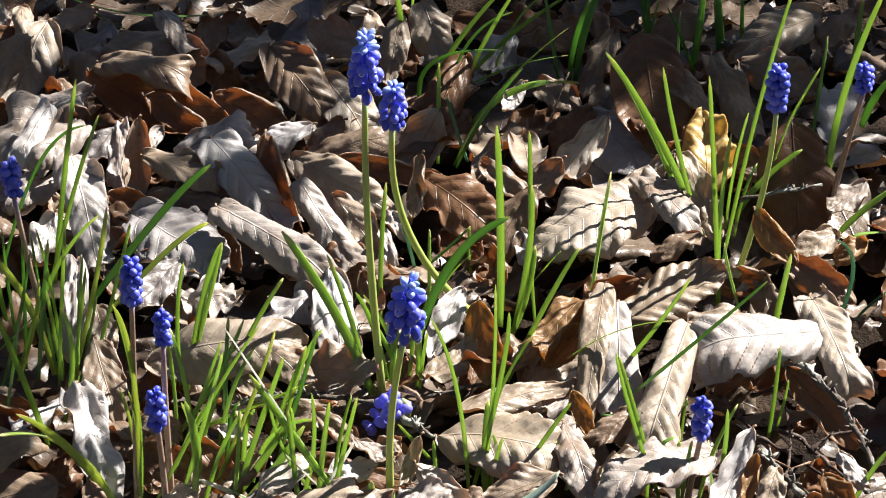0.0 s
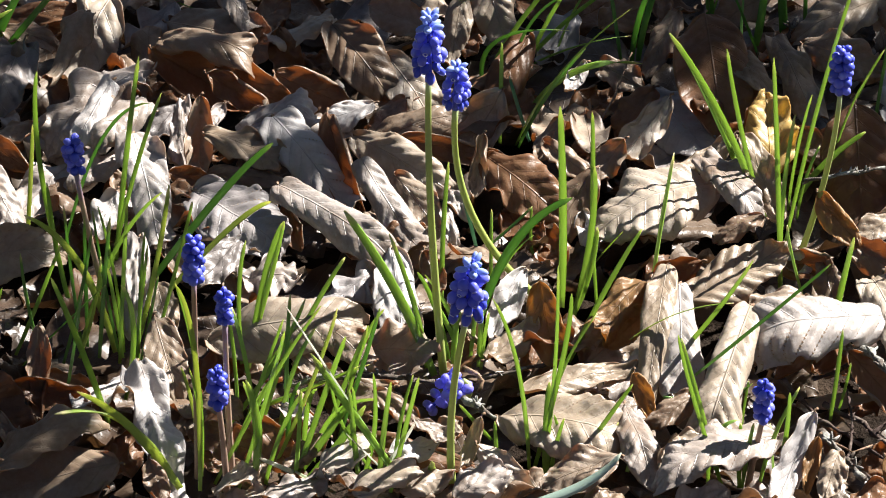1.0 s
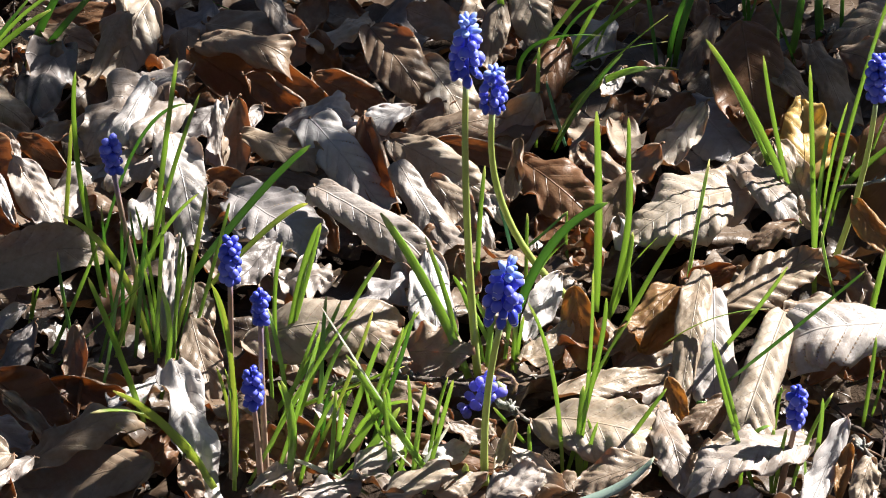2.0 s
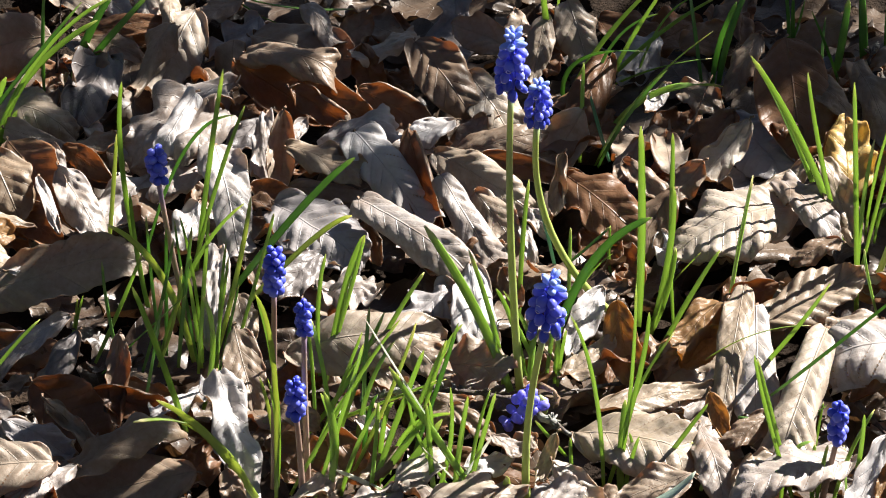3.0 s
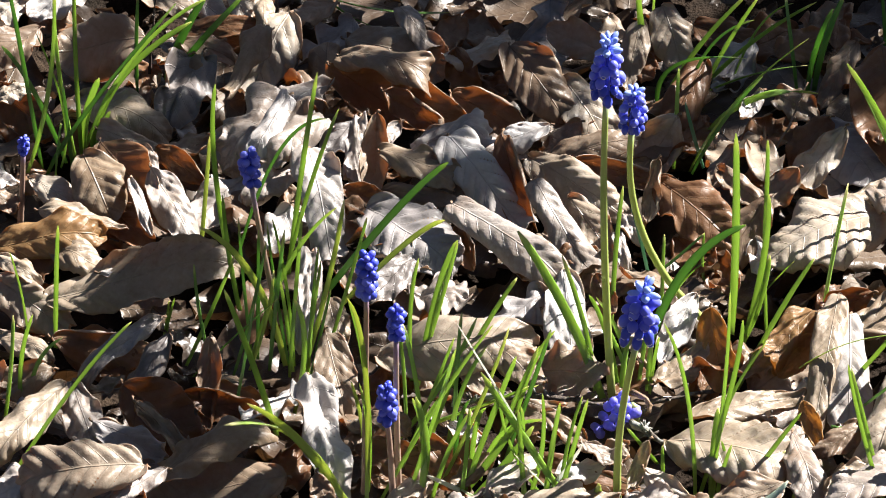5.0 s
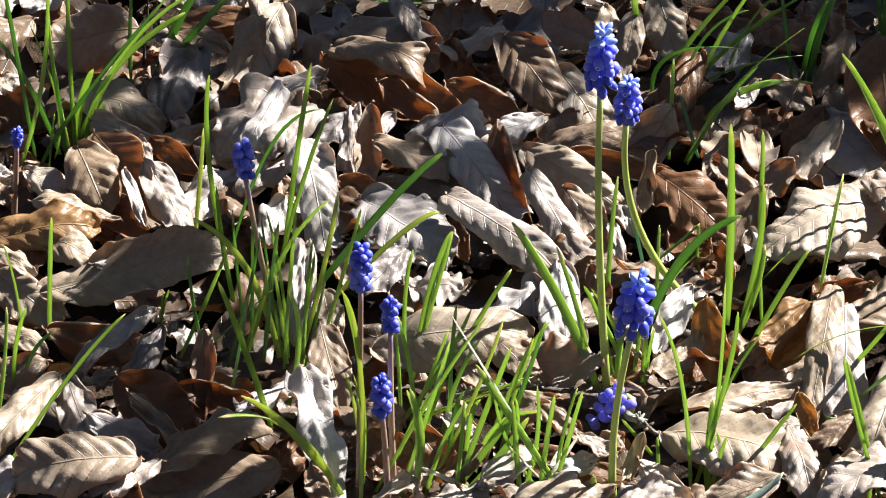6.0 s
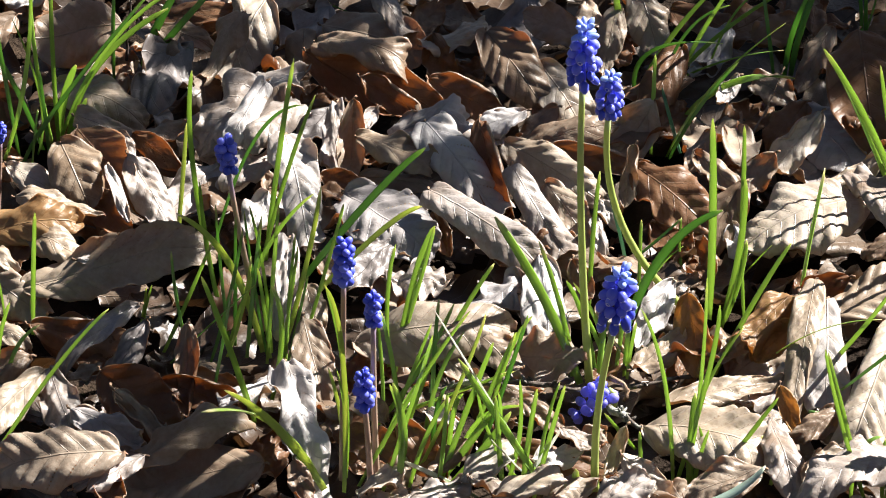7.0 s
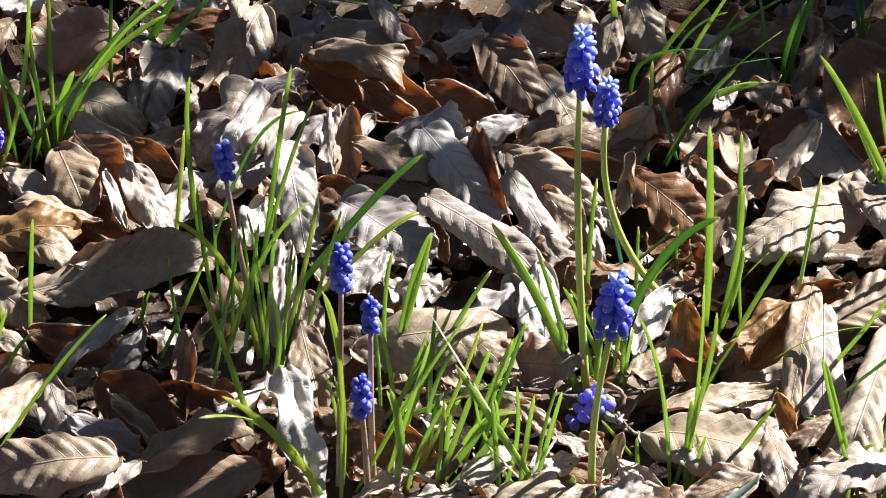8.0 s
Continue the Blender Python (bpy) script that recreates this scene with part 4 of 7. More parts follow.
fallen_leaf((0.1205, 0.1654, 0.0165), (0.0935, 0.1545, 0.0095), 0.0184, -24, -1.05, 0.96, -0.66, "beech", "tan", wave=0.625, rib=1.2)
fallen_leaf((0.1147, 0.0276, 0.0073), (0.1134, 0.0632, 0.0288), 0.0262, 4, -0.84, 0.96, 0.66, "beech", "yellow", wave=0.75, rib=1.2)
fallen_leaf((0.1176, -0.0160, 0.0130), (0.1014, 0.0211, 0.0310), 0.0147, -2, -1.47, 1.2, 0.66, "beech", "cream", wave=0.75, rib=1.2)
fallen_leaf((0.0998, 0.0397, 0.0219), (0.0732, 0.0231, 0.0181), 0.0120, -18, -1.68, -1.05, 0.88, "beech", "cream", wave=0.75, rib=1.2)
fallen_leaf((0.0838, 0.0198, 0.0238), (0.1061, -0.0153, 0.0102), 0.0193, 7, -1.47, -1.26, -0.88, "blunt", "pale", wave=0.75, rib=1.4)
fallen_leaf((0.0895, 0.0092, 0.0157), (0.0360, -0.0208, 0.0104), 0.0448, -9, -0.63, -0.735, -0.88, "beech", "cream", wave=0.625, rib=1.5)
fallen_leaf((0.1505, 0.0417, 0.0351), (0.1523, -0.0036, 0.0011), 0.0363, 4, -0.63, -0.63, -0.66, "beech", "brown", wave=0.4375, rib=1)
fallen_leaf((0.1308, -0.0284, 0.0346), (0.1473, -0.0501, 0.0214), 0.0149, 21, 1.92, -1.05, 0.88, "beech", "amber", wave=0.75, rib=1)
fallen_leaf((0.1658, -0.0264, 0.0221), (0.1465, -0.0408, 0.0159), 0.0154, -18, -1.47, 1.2, -0.66, "beech", "cream", wave=0.875, rib=1.4)
fallen_leaf((0.1818, 0.0230, 0.0151), (0.1641, 0.0071, 0.0109), 0.0142, -14, -1.26, -0.84, -0.66, "beech", "pale", wave=0.75, rib=1.4)
fallen_leaf((0.1094, -0.0212, 0.0190), (0.0866, -0.0340, 0.0130), 0.0142, -22, -1.47, -1.05, -0.88, "beech", "tan", wave=0.875, rib=1.4)
fallen_leaf((0.1783, -0.0289, 0.0193), (0.1637, -0.0359, 0.0127), 0.0115, -34, 1.2, 0.96, 0.66, "beech", "amber", wave=0.75, rib=1)
fallen_leaf((0.0664, 0.0894, 0.0153), (0.0499, 0.0704, 0.0007), 0.0163, -15, -0.84, 0.96, -0.44, "beech", "brown", wave=0.625, rib=1)
fallen_leaf((-0.1537, -0.0373, 0.0252), (-0.1520, -0.0959, 0.0049), 0.0138, -3, -1.68, -1.47, -0.66, "blunt", "pale", wave=1.625, rib=1.2)
fallen_leaf((-0.1451, -0.0657, 0.0195), (-0.1382, -0.0916, 0.0085), 0.0150, 6, -1.05, 1.2, -0.66, "beech", "cream", wave=0.875, rib=1.2)
fallen_leaf((-0.1437, -0.0994, 0.0232), (-0.1330, -0.1299, 0.0008), 0.0172, 14, -1.05, 0.96, -0.88, "beech", "tan", wave=0.625, rib=1.2)
fallen_leaf((-0.1118, -0.0558, 0.0150), (-0.0876, -0.0580, 0.0130), 0.0328, 10, -0.84, -0.84, -0.66, "oak", "pale", wave=1, rib=1.4)
fallen_leaf((-0.1100, -0.0245, 0.0126), (-0.1296, -0.0516, 0.0054), 0.0167, -9, -0.84, 0.72, -0.44, "beech", "grey", wave=0.875, rib=1.2)
fallen_leaf((-0.1219, -0.1001, 0.0117), (-0.0596, -0.0962, 0.0163), 0.0337, 31, -0.735, -0.735, -0.88, "beech", "tan", wave=0.4375, rib=1.2)
fallen_leaf((-0.1485, -0.1361, 0.0273), (-0.1245, -0.2064, 0.0109), 0.0216, -15, -1.47, -1.47, -0.88, "blunt", "pale", wave=1.875, rib=1.2)
fallen_leaf((-0.1419, -0.1924, 0.0183), (-0.1361, -0.2079, 0.0097), 0.0118, 13, -1.26, 1.2, 0.66, "beech", "tan", wave=0.75, rib=1)
fallen_leaf((-0.0910, -0.1546, 0.0180), (-0.0762, -0.1643, 0.0140), 0.0124, 12, -1.26, 1.2, -0.66, "beech", "pale", wave=0.875, rib=1.4)
fallen_leaf((-0.1285, -0.1594, 0.0088), (-0.0938, -0.1715, 0.0032), 0.0166, 41, 0.96, 0.96, 0.66, "beech", "brown", wave=0.625, rib=1)
fallen_leaf((-0.1023, -0.1627, 0.0177), (-0.0831, -0.1835, 0.0024), 0.0159, 31, 1.2, -0.84, 0.66, "beech", "brown", wave=0.75, rib=1)
fallen_leaf((-0.0716, -0.1764, 0.0178), (-0.0897, -0.1895, 0.0102), 0.0101, -20, -1.26, 1.2, -0.66, "beech", "tan", wave=0.75, rib=1)
fallen_leaf((-0.0541, -0.0536, 0.0149), (-0.0802, -0.0785, 0.0091), 0.0272, -9, -0.63, -0.735, -0.66, "maple", "grey", wave=0.625, rib=1.4)
fallen_leaf((-0.0769, -0.1001, 0.0215), (-0.0536, -0.1195, 0.0125), 0.0173, 19, -1.05, -1.26, -1.1, "beech", "tan", wave=0.5, rib=1.4)
fallen_leaf((-0.0478, -0.0487, 0.0242), (-0.0405, -0.1061, 0.0040), 0.0216, -1, -1.05, -1.05, -0.88, "beech", "pale", wave=1.375, rib=1.8)
fallen_leaf((-0.0337, -0.0479, 0.0208), (-0.0270, -0.0632, 0.0112), 0.0112, 15, 1.2, -1.05, 0.66, "beech", "tan", wave=0.75, rib=1)
fallen_leaf((-0.0228, -0.0788, 0.0169), (-0.0110, -0.0981, 0.0091), 0.0116, 9, -1.05, 0.96, -0.66, "beech", "cream", wave=0.875, rib=1.4)
fallen_leaf((0.0083, -0.0611, 0.0199), (-0.0068, -0.0924, 0.0102), 0.0133, -12, -1.47, 1.44, -0.66, "beech", "pale", wave=1.125, rib=1.2)
fallen_leaf((-0.0082, -0.1157, 0.0126), (0.0133, -0.0959, 0.0194), 0.0168, 17, -1.47, -1.05, 0.88, "beech", "cream", wave=0.75, rib=1.2)
fallen_leaf((0.0139, -0.0883, 0.0317), (0.0195, -0.1138, 0.0064), 0.0176, 11, 1.2, -1.05, 0.66, "beech", "amber", wave=0.625, rib=1)
fallen_leaf((0.0244, -0.1058, 0.0104), (0.0429, -0.0889, 0.0176), 0.0145, 17, -1.26, -1.05, 0.88, "beech", "cream", wave=0.875, rib=1.2)
fallen_leaf((0.0573, -0.0777, 0.0253), (0.0358, -0.1069, 0.0208), 0.0198, -12, -1.68, -1.26, -0.88, "blunt", "amber", wave=1.125, rib=1)
fallen_leaf((0.0580, -0.0926, 0.0216), (0.0412, -0.1034, 0.0084), 0.0156, -33, 1.2, 1.44, 0.66, "beech", "amber", wave=0.875, rib=1)
fallen_leaf((-0.0532, -0.1479, 0.0186), (-0.0335, -0.1628, 0.0114), 0.0129, 24, -1.47, 1.2, -0.66, "beech", "tan", wave=0.875, rib=1.2)
fallen_leaf((-0.0371, -0.1646, 0.0170), (-0.0210, -0.1752, 0.0130), 0.0110, 10, -1.05, 0.96, -0.66, "beech", "pale", wave=0.875, rib=1.2)
fallen_leaf((-0.0638, -0.1684, 0.0085), (-0.0163, -0.1803, 0.0056), 0.0172, 39, -0.84, 0.96, -0.66, "beech", "brown", wave=0.625, rib=1)
fallen_leaf((-0.0105, -0.1765, 0.0260), (-0.0173, -0.1915, 0.0140), 0.0079, -15, 1.2, -0.84, 0.66, "beech", "cream", wave=0.5, rib=1)
fallen_leaf((0.0063, -0.1439, 0.0154), (0.0532, -0.1242, 0.0166), 0.0148, 13, -1.05, -1.26, -0.88, "beech", "cream", wave=0.875, rib=1.4)
fallen_leaf((-0.0028, -0.1601, 0.0141), (0.0469, -0.1802, 0.0119), 0.0365, 11, -0.525, -0.63, -0.66, "beech", "cream", wave=0.75, rib=1.8)
fallen_leaf((0.0436, -0.1977, 0.0217), (0.0130, -0.2090, 0.0143), 0.0189, -24, -1.26, -1.05, -0.88, "beech", "tan", wave=0.625, rib=1.6)
fallen_leaf((-0.0126, -0.1880, 0.0203), (0.0091, -0.2056, 0.0117), 0.0145, 24, 1.68, -1.47, 0.88, "beech", "cream", wave=0.875, rib=1.2)
fallen_leaf((-0.0615, -0.2096, 0.0130), (-0.0351, -0.1985, 0.0150), 0.0173, 15, -1.26, -1.05, -0.66, "beech", "cream", wave=0.75, rib=1.4)
fallen_leaf((-0.0217, -0.2139, 0.0137), (0.0003, -0.2010, 0.0163), 0.0171, 14, -1.05, -1.05, -0.66, "beech", "pale", wave=0.875, rib=1.6)
fallen_leaf((-0.0754, -0.1965, 0.0116), (-0.0534, -0.1786, 0.0164), 0.0147, 14, -1.05, -1.05, -0.66, "beech", "cream", wave=0.875, rib=1.4)
fallen_leaf((0.0707, -0.0757, 0.0106), (0.1162, -0.0507, 0.0254), 0.0267, 20, -0.84, -0.84, -0.88, "beech", "cream", wave=0.4375, rib=2.2)
fallen_leaf((0.1523, -0.1081, 0.0257), (0.1008, -0.1209, 0.0203), 0.0380, -22, -2.31, -2.52, -1.54, "blunt", "pale", wave=0.625, rib=2.2)
fallen_leaf((0.1227, -0.0868, 0.0232), (0.0971, -0.1036, 0.0168), 0.0205, -13, -1.26, -1.05, -0.88, "beech", "tan", wave=0.625, rib=2.2)
fallen_leaf((0.1299, -0.1106, 0.0245), (0.1094, -0.1237, 0.0075), 0.0136, -34, 1.44, 1.2, 0.66, "beech", "tan", wave=0.5, rib=1)
fallen_leaf((0.0664, -0.0780, 0.0317), (0.0556, -0.1445, 0.0065), 0.0154, -5, -2.1, -2.1, -0.88, "blunt", "cream", wave=0.625, rib=1.4)
fallen_leaf((0.0711, -0.0873, 0.0292), (0.0700, -0.1401, 0.0090), 0.0236, -4, -2.1, -1.68, -0.88, "blunt", "pale", wave=0.5, rib=1.6)
fallen_leaf((0.0993, -0.1118, 0.0348), (0.0778, -0.1804, 0.0114), 0.0263, -9, -1.89, -1.89, -1.1, "blunt", "cream", wave=0.4375, rib=2.2)
fallen_leaf((0.0607, -0.1175, 0.0171), (0.0401, -0.1382, 0.0129), 0.0148, -13, -1.26, -1.05, -0.66, "beech", "pale", wave=0.75, rib=1.6)
fallen_leaf((0.0510, -0.1462, 0.0261), (0.0588, -0.1607, 0.0119), 0.0097, 21, 1.44, 1.2, 0.66, "beech", "amber", wave=0.625, rib=1)
fallen_leaf((0.0467, -0.1637, 0.0221), (0.0576, -0.2038, 0.0079), 0.0204, 3, -1.26, -1.05, -0.88, "beech", "pale", wave=0.75, rib=1.6)
fallen_leaf((0.0776, -0.1536, 0.0205), (0.0584, -0.1687, 0.0135), 0.0128, -19, -1.26, -1.05, -0.66, "beech", "tan", wave=0.625, rib=2.2)
fallen_leaf((0.0769, -0.1824, 0.0197), (0.0598, -0.1987, 0.0143), 0.0159, -16, -1.26, 1.2, -0.88, "beech", "cream", wave=0.875, rib=1.2)
fallen_leaf((0.1073, -0.1799, 0.0174), (0.0610, -0.2105, 0.0147), 0.0273, -11, -1.05, -1.05, -1.1, "beech", "pale", wave=0.75, rib=1.8)
fallen_leaf((0.1213, -0.1832, 0.0318), (0.1052, -0.2203, 0.0162), 0.0151, -15, -1.89, 2.4, 0.66, "beech", "pale", wave=0.625, rib=1.2)
fallen_leaf((0.1226, -0.1925, 0.0261), (0.1171, -0.2084, 0.0099), 0.0078, -11, 1.44, 1.44, 0.66, "beech", "amber", wave=0.5, rib=1)
fallen_leaf((0.1304, -0.1985, 0.0229), (0.1236, -0.2179, 0.0131), 0.0127, -9, -1.26, -1.05, -0.88, "beech", "cream", wave=0.625, rib=1.8)
fallen_leaf((0.1178, -0.1296, -0.0023), (0.1508, -0.1276, -0.0017), 0.0103, 17, -1.05, -1.05, -0.44, "beech", "tan", wave=0.5, rib=1)
fallen_leaf((0.1507, -0.0824, 0.0273), (0.1651, -0.1308, 0.0068), 0.0217, 6, -1.47, -1.26, -1.1, "blunt", "cream", wave=0.625, rib=1.6)
fallen_leaf((0.1427, -0.0462, 0.0215), (0.1708, -0.0627, 0.0105), 0.0169, 33, 1.2, -1.05, -0.88, "beech", "tan", wave=0.875, rib=1.2)
fallen_leaf((0.1383, -0.1247, 0.0207), (0.1679, -0.1502, -0.0007), 0.0178, 37, 1.68, 1.2, 0.88, "beech", "brown", wave=0.75, rib=1)
fallen_leaf((0.1483, -0.2031, 0.0229), (0.1596, -0.2161, 0.0131), 0.0129, 26, 1.68, -1.05, 0.88, "beech", "amber", wave=0.75, rib=1)
fallen_leaf((0.1561, -0.1821, 0.0187), (0.1663, -0.1965, 0.0133), 0.0118, 9, -1.05, -1.05, -0.66, "beech", "pale", wave=0.75, rib=1.4)
fallen_leaf((0.0821, -0.0472, 0.0137), (0.0560, -0.0543, 0.0043), 0.0151, -35, -0.84, 1.2, -0.44, "beech", "brown", wave=0.75, rib=1)
fallen_leaf((-0.2380, 0.1376, 0.0212), (-0.2805, 0.1346, 0.0148), 0.0363, -40, -0.735, -0.63, -0.88, "beech", "tan", wave=0.4375, rib=1.2)
fallen_leaf((-0.2860, 0.1448, 0.0208), (-0.3067, 0.1259, 0.0092), 0.0212, -19, -1.05, -0.84, -0.66, "beech", "tan", wave=0.625, rib=1.2)
fallen_leaf((-0.3031, 0.0947, 0.0207), (-0.2739, 0.0772, 0.0073), 0.0212, 41, 1.2, 0.96, 0.66, "beech", "brown", wave=0.625, rib=1)
fallen_leaf((-0.2994, 0.0855, 0.0190), (-0.2860, 0.0923, 0.0210), 0.0126, 19, -1.26, -1.05, -0.66, "beech", "cream", wave=0.75, rib=1.2)
fallen_leaf((-0.2631, 0.0920, 0.0174), (-0.2217, 0.0685, 0.0086), 0.0244, 23, -0.735, -0.735, -0.88, "beech", "cream", wave=0.625, rib=1.4)
fallen_leaf((-0.2518, 0.0587, 0.0211), (-0.2219, 0.0489, 0.0169), 0.0145, 30, -1.47, -1.26, -0.88, "blunt", "tan", wave=0.625, rib=1.2)
fallen_leaf((-0.2120, 0.1287, 0.0184), (-0.2237, 0.0804, 0.0037), 0.0266, -4, -0.84, 0.96, -0.66, "beech", "grey", wave=1.5, rib=1.2)
fallen_leaf((-0.2213, 0.0526, 0.0148), (-0.2034, 0.0585, 0.0192), 0.0125, 28, -1.05, 1.2, 0.66, "beech", "tan", wave=0.75, rib=1.2)
fallen_leaf((-0.2259, 0.0484, 0.0187), (-0.2042, 0.0351, 0.0093), 0.0127, 39, 1.2, -0.84, -0.66, "beech", "brown", wave=0.625, rib=1)
fallen_leaf((-0.2496, 0.0439, 0.0241), (-0.2129, -0.0016, 0.0080), 0.0289, 34, 2.4, 1.92, -0.66, "beech", "brown", wave=0.375, rib=1)
fallen_leaf((-0.2258, 0.0203, 0.0265), (-0.2015, -0.0179, 0.0116), 0.0196, 7, -1.26, -1.05, -0.88, "beech", "pale", wave=1, rib=1.4)
fallen_leaf((-0.2324, 0.0479, 0.0206), (-0.2244, 0.0278, 0.0134), 0.0093, 5, -1.05, 0.96, -0.66, "beech", "pale", wave=0.75, rib=1.2)
fallen_leaf((-0.2336, 0.0114, 0.0267), (-0.2224, -0.0164, 0.0153), 0.0083, 4, -1.68, 1.2, -0.66, "beech", "pale", wave=0.625, rib=1.2)
fallen_leaf((-0.2547, 0.0237, 0.0297), (-0.2404, -0.0022, 0.0124), 0.0300, 18, -1.26, -1.05, -1.1, "beech", "cream", wave=0.5, rib=1.2)
fallen_leaf((-0.2779, 0.0197, 0.0205), (-0.2492, 0.0024, 0.0135), 0.0159, 22, -1.26, -1.05, -0.88, "beech", "cream", wave=0.625, rib=1.2)
fallen_leaf((-0.2715, -0.0088, 0.0227), (-0.2339, -0.0141, 0.0193), 0.0152, 20, -1.47, 1.2, -0.88, "beech", "cream", wave=0.625, rib=1.2)
fallen_leaf((-0.2893, -0.0315, 0.0161), (-0.2402, -0.0269, 0.0219), 0.0259, 35, -1.05, -0.84, -1.1, "beech", "amber", wave=0.625, rib=1.6)
fallen_leaf((-0.2464, 0.0077, 0.0176), (-0.2226, -0.0088, 0.0044), 0.0183, 39, 1.44, 1.2, 0.66, "beech", "brown", wave=0.625, rib=1)
fallen_leaf((-0.2982, 0.0322, 0.0150), (-0.2846, 0.0275, 0.0130), 0.0158, 15, -1.05, 0.96, -0.66, "beech", "pale", wave=0.75, rib=1.2)
fallen_leaf((-0.2954, 0.0160, 0.0162), (-0.2816, 0.0074, 0.0118), 0.0119, 27, -1.05, 0.96, -0.66, "beech", "tan", wave=0.75, rib=1.2)
fallen_leaf((-0.2637, -0.0348, 0.0201), (-0.2349, -0.0486, 0.0139), 0.0195, 14, -1.26, -1.05, -0.88, "beech", "cream", wave=0.875, rib=1.4)
fallen_leaf((-0.2646, -0.0596, 0.0098), (-0.1835, -0.0523, 0.0202), 0.0290, 24, -0.63, -0.525, -0.22, "beech", "cream", wave=0.25, rib=1.7)
fallen_leaf((-0.2408, -0.0560, 0.0210), (-0.1866, -0.0345, 0.0210), 0.0134, 11, -1.05, 0.96, -0.66, "beech", "pale", wave=0.75, rib=1.4)
fallen_leaf((-0.2858, -0.0511, 0.0161), (-0.2516, -0.0737, 0.0039), 0.0227, 34, -0.735, -0.63, -0.66, "beech", "tan", wave=0.625, rib=1.4)
fallen_leaf((-0.2883, -0.0389, 0.0187), (-0.2663, -0.0531, 0.0133), 0.0121, 18, -1.26, -1.05, -0.66, "beech", "cream", wave=0.75, rib=1.2)
fallen_leaf((-0.2580, -0.0881, 0.0108), (-0.2185, -0.0957, 0.0092), 0.0175, 43, 0.96, -0.63, 0.66, "beech", "brown", wave=0.625, rib=1)
fallen_leaf((-0.2109, -0.0954, 0.0278), (-0.2382, -0.1320, 0.0162), 0.0092, -13, -1.26, 0.96, -0.66, "beech", "grey", wave=0.75, rib=1)
fallen_leaf((-0.2078, -0.1030, 0.0239), (-0.2225, -0.1313, 0.0102), 0.0134, -10, -1.26, 1.44, 0.66, "beech", "grey", wave=0.875, rib=1.2)
fallen_leaf((-0.2236, -0.1389, 0.0227), (-0.1906, -0.1594, 0.0053), 0.0291, 42, 1.2, 1.44, 1.1, "beech", "brown", wave=0.5, rib=1)
fallen_leaf((-0.2171, -0.1624, 0.0320), (-0.1923, -0.1837, 0.0221), 0.0112, 19, -1.89, 1.92, -0.66, "beech", "cream", wave=1.75, rib=1.2)
fallen_leaf((-0.1898, -0.1154, 0.0309), (-0.1901, -0.1465, 0.0091), 0.0135, 2, 2.4, 2.16, 1.1, "beech", "tan", wave=0.75, rib=1)
fallen_leaf((-0.2004, -0.1336, 0.0151), (-0.1674, -0.1425, 0.0109), 0.0156, 45, 1.44, 0.96, 0.66, "beech", "brown", wave=0.625, rib=1)
fallen_leaf((-0.2031, -0.1911, 0.0153), (-0.1629, -0.1711, 0.0208), 0.0181, 18, -1.47, -1.26, -0.88, "blunt", "cream", wave=0.75, rib=1.2)
fallen_leaf((-0.1541, -0.1891, 0.0145), (-0.2113, -0.1978, 0.0075), 0.0280, -24, -0.525, -0.525, -0.66, "beech", "tan", wave=0.5, rib=1.2)
fallen_leaf((-0.2097, -0.2001, 0.0258), (-0.2594, -0.2020, 0.0142), 0.0341, -30, -1.05, -1.05, -1.32, "beech", "tan", wave=0.375, rib=2)
fallen_leaf((-0.2443, -0.1366, 0.0215), (-0.2322, -0.1715, 0.0086), 0.0174, 3, -1.05, -1.05, -0.66, "beech", "pale", wave=1.125, rib=1.4)
fallen_leaf((-0.2341, -0.1600, 0.0183), (-0.2029, -0.1753, 0.0137), 0.0201, 15, -1.05, -0.84, -0.88, "beech", "grey", wave=1, rib=1.2)
fallen_leaf((-0.2470, -0.1399, 0.0215), (-0.2726, -0.1802, 0.0085), 0.0189, -12, -1.05, -1.05, -0.88, "beech", "cream", wave=0.625, rib=1.4)
fallen_leaf((-0.2541, -0.1197, 0.0168), (-0.2771, -0.1313, 0.0092), 0.0164, -24, -1.05, 0.96, -0.66, "beech", "tan", wave=0.75, rib=1.2)
fallen_leaf((-0.2804, -0.0972, 0.0172), (-0.2552, -0.1102, 0.0128), 0.0140, 17, -1.05, -1.05, -0.66, "beech", "cream", wave=0.75, rib=1.2)
fallen_leaf((-0.2382, -0.1326, 0.0148), (-0.2254, -0.1247, 0.0172), 0.0087, 18, -1.05, 0.96, 0.66, "beech", "cream", wave=0.75, rib=1)
fallen_leaf((-0.2015, -0.1945, 0.0202), (-0.2226, -0.2134, 0.0158), 0.0137, -15, -1.26, -1.05, -0.88, "beech", "pale", wave=0.75, rib=1.2)
fallen_leaf((-0.2536, -0.1957, 0.0155), (-0.2700, -0.2093, 0.0125), 0.0160, -13, -1.05, 0.96, -0.66, "beech", "pale", wave=0.875, rib=1.2)
fallen_leaf((-0.2278, 0.1593, 0.0102), (-0.1870, 0.1591, 0.0158), 0.0142, 39, -1.26, -0.84, -0.66, "beech", "brown", wave=0.5, rib=1)
fallen_leaf((-0.2015, 0.1773, 0.0233), (-0.1916, 0.1572, 0.0168), 0.0126, 6, -1.47, -1.26, -0.66, "blunt", "cream", wave=0.625, rib=1.2)
fallen_leaf((-0.2965, 0.1820, 0.0165), (-0.3096, 0.1674, 0.0115), 0.0178, -13, -1.05, -0.84, -0.66, "beech", "cream", wave=0.75, rib=1.2)
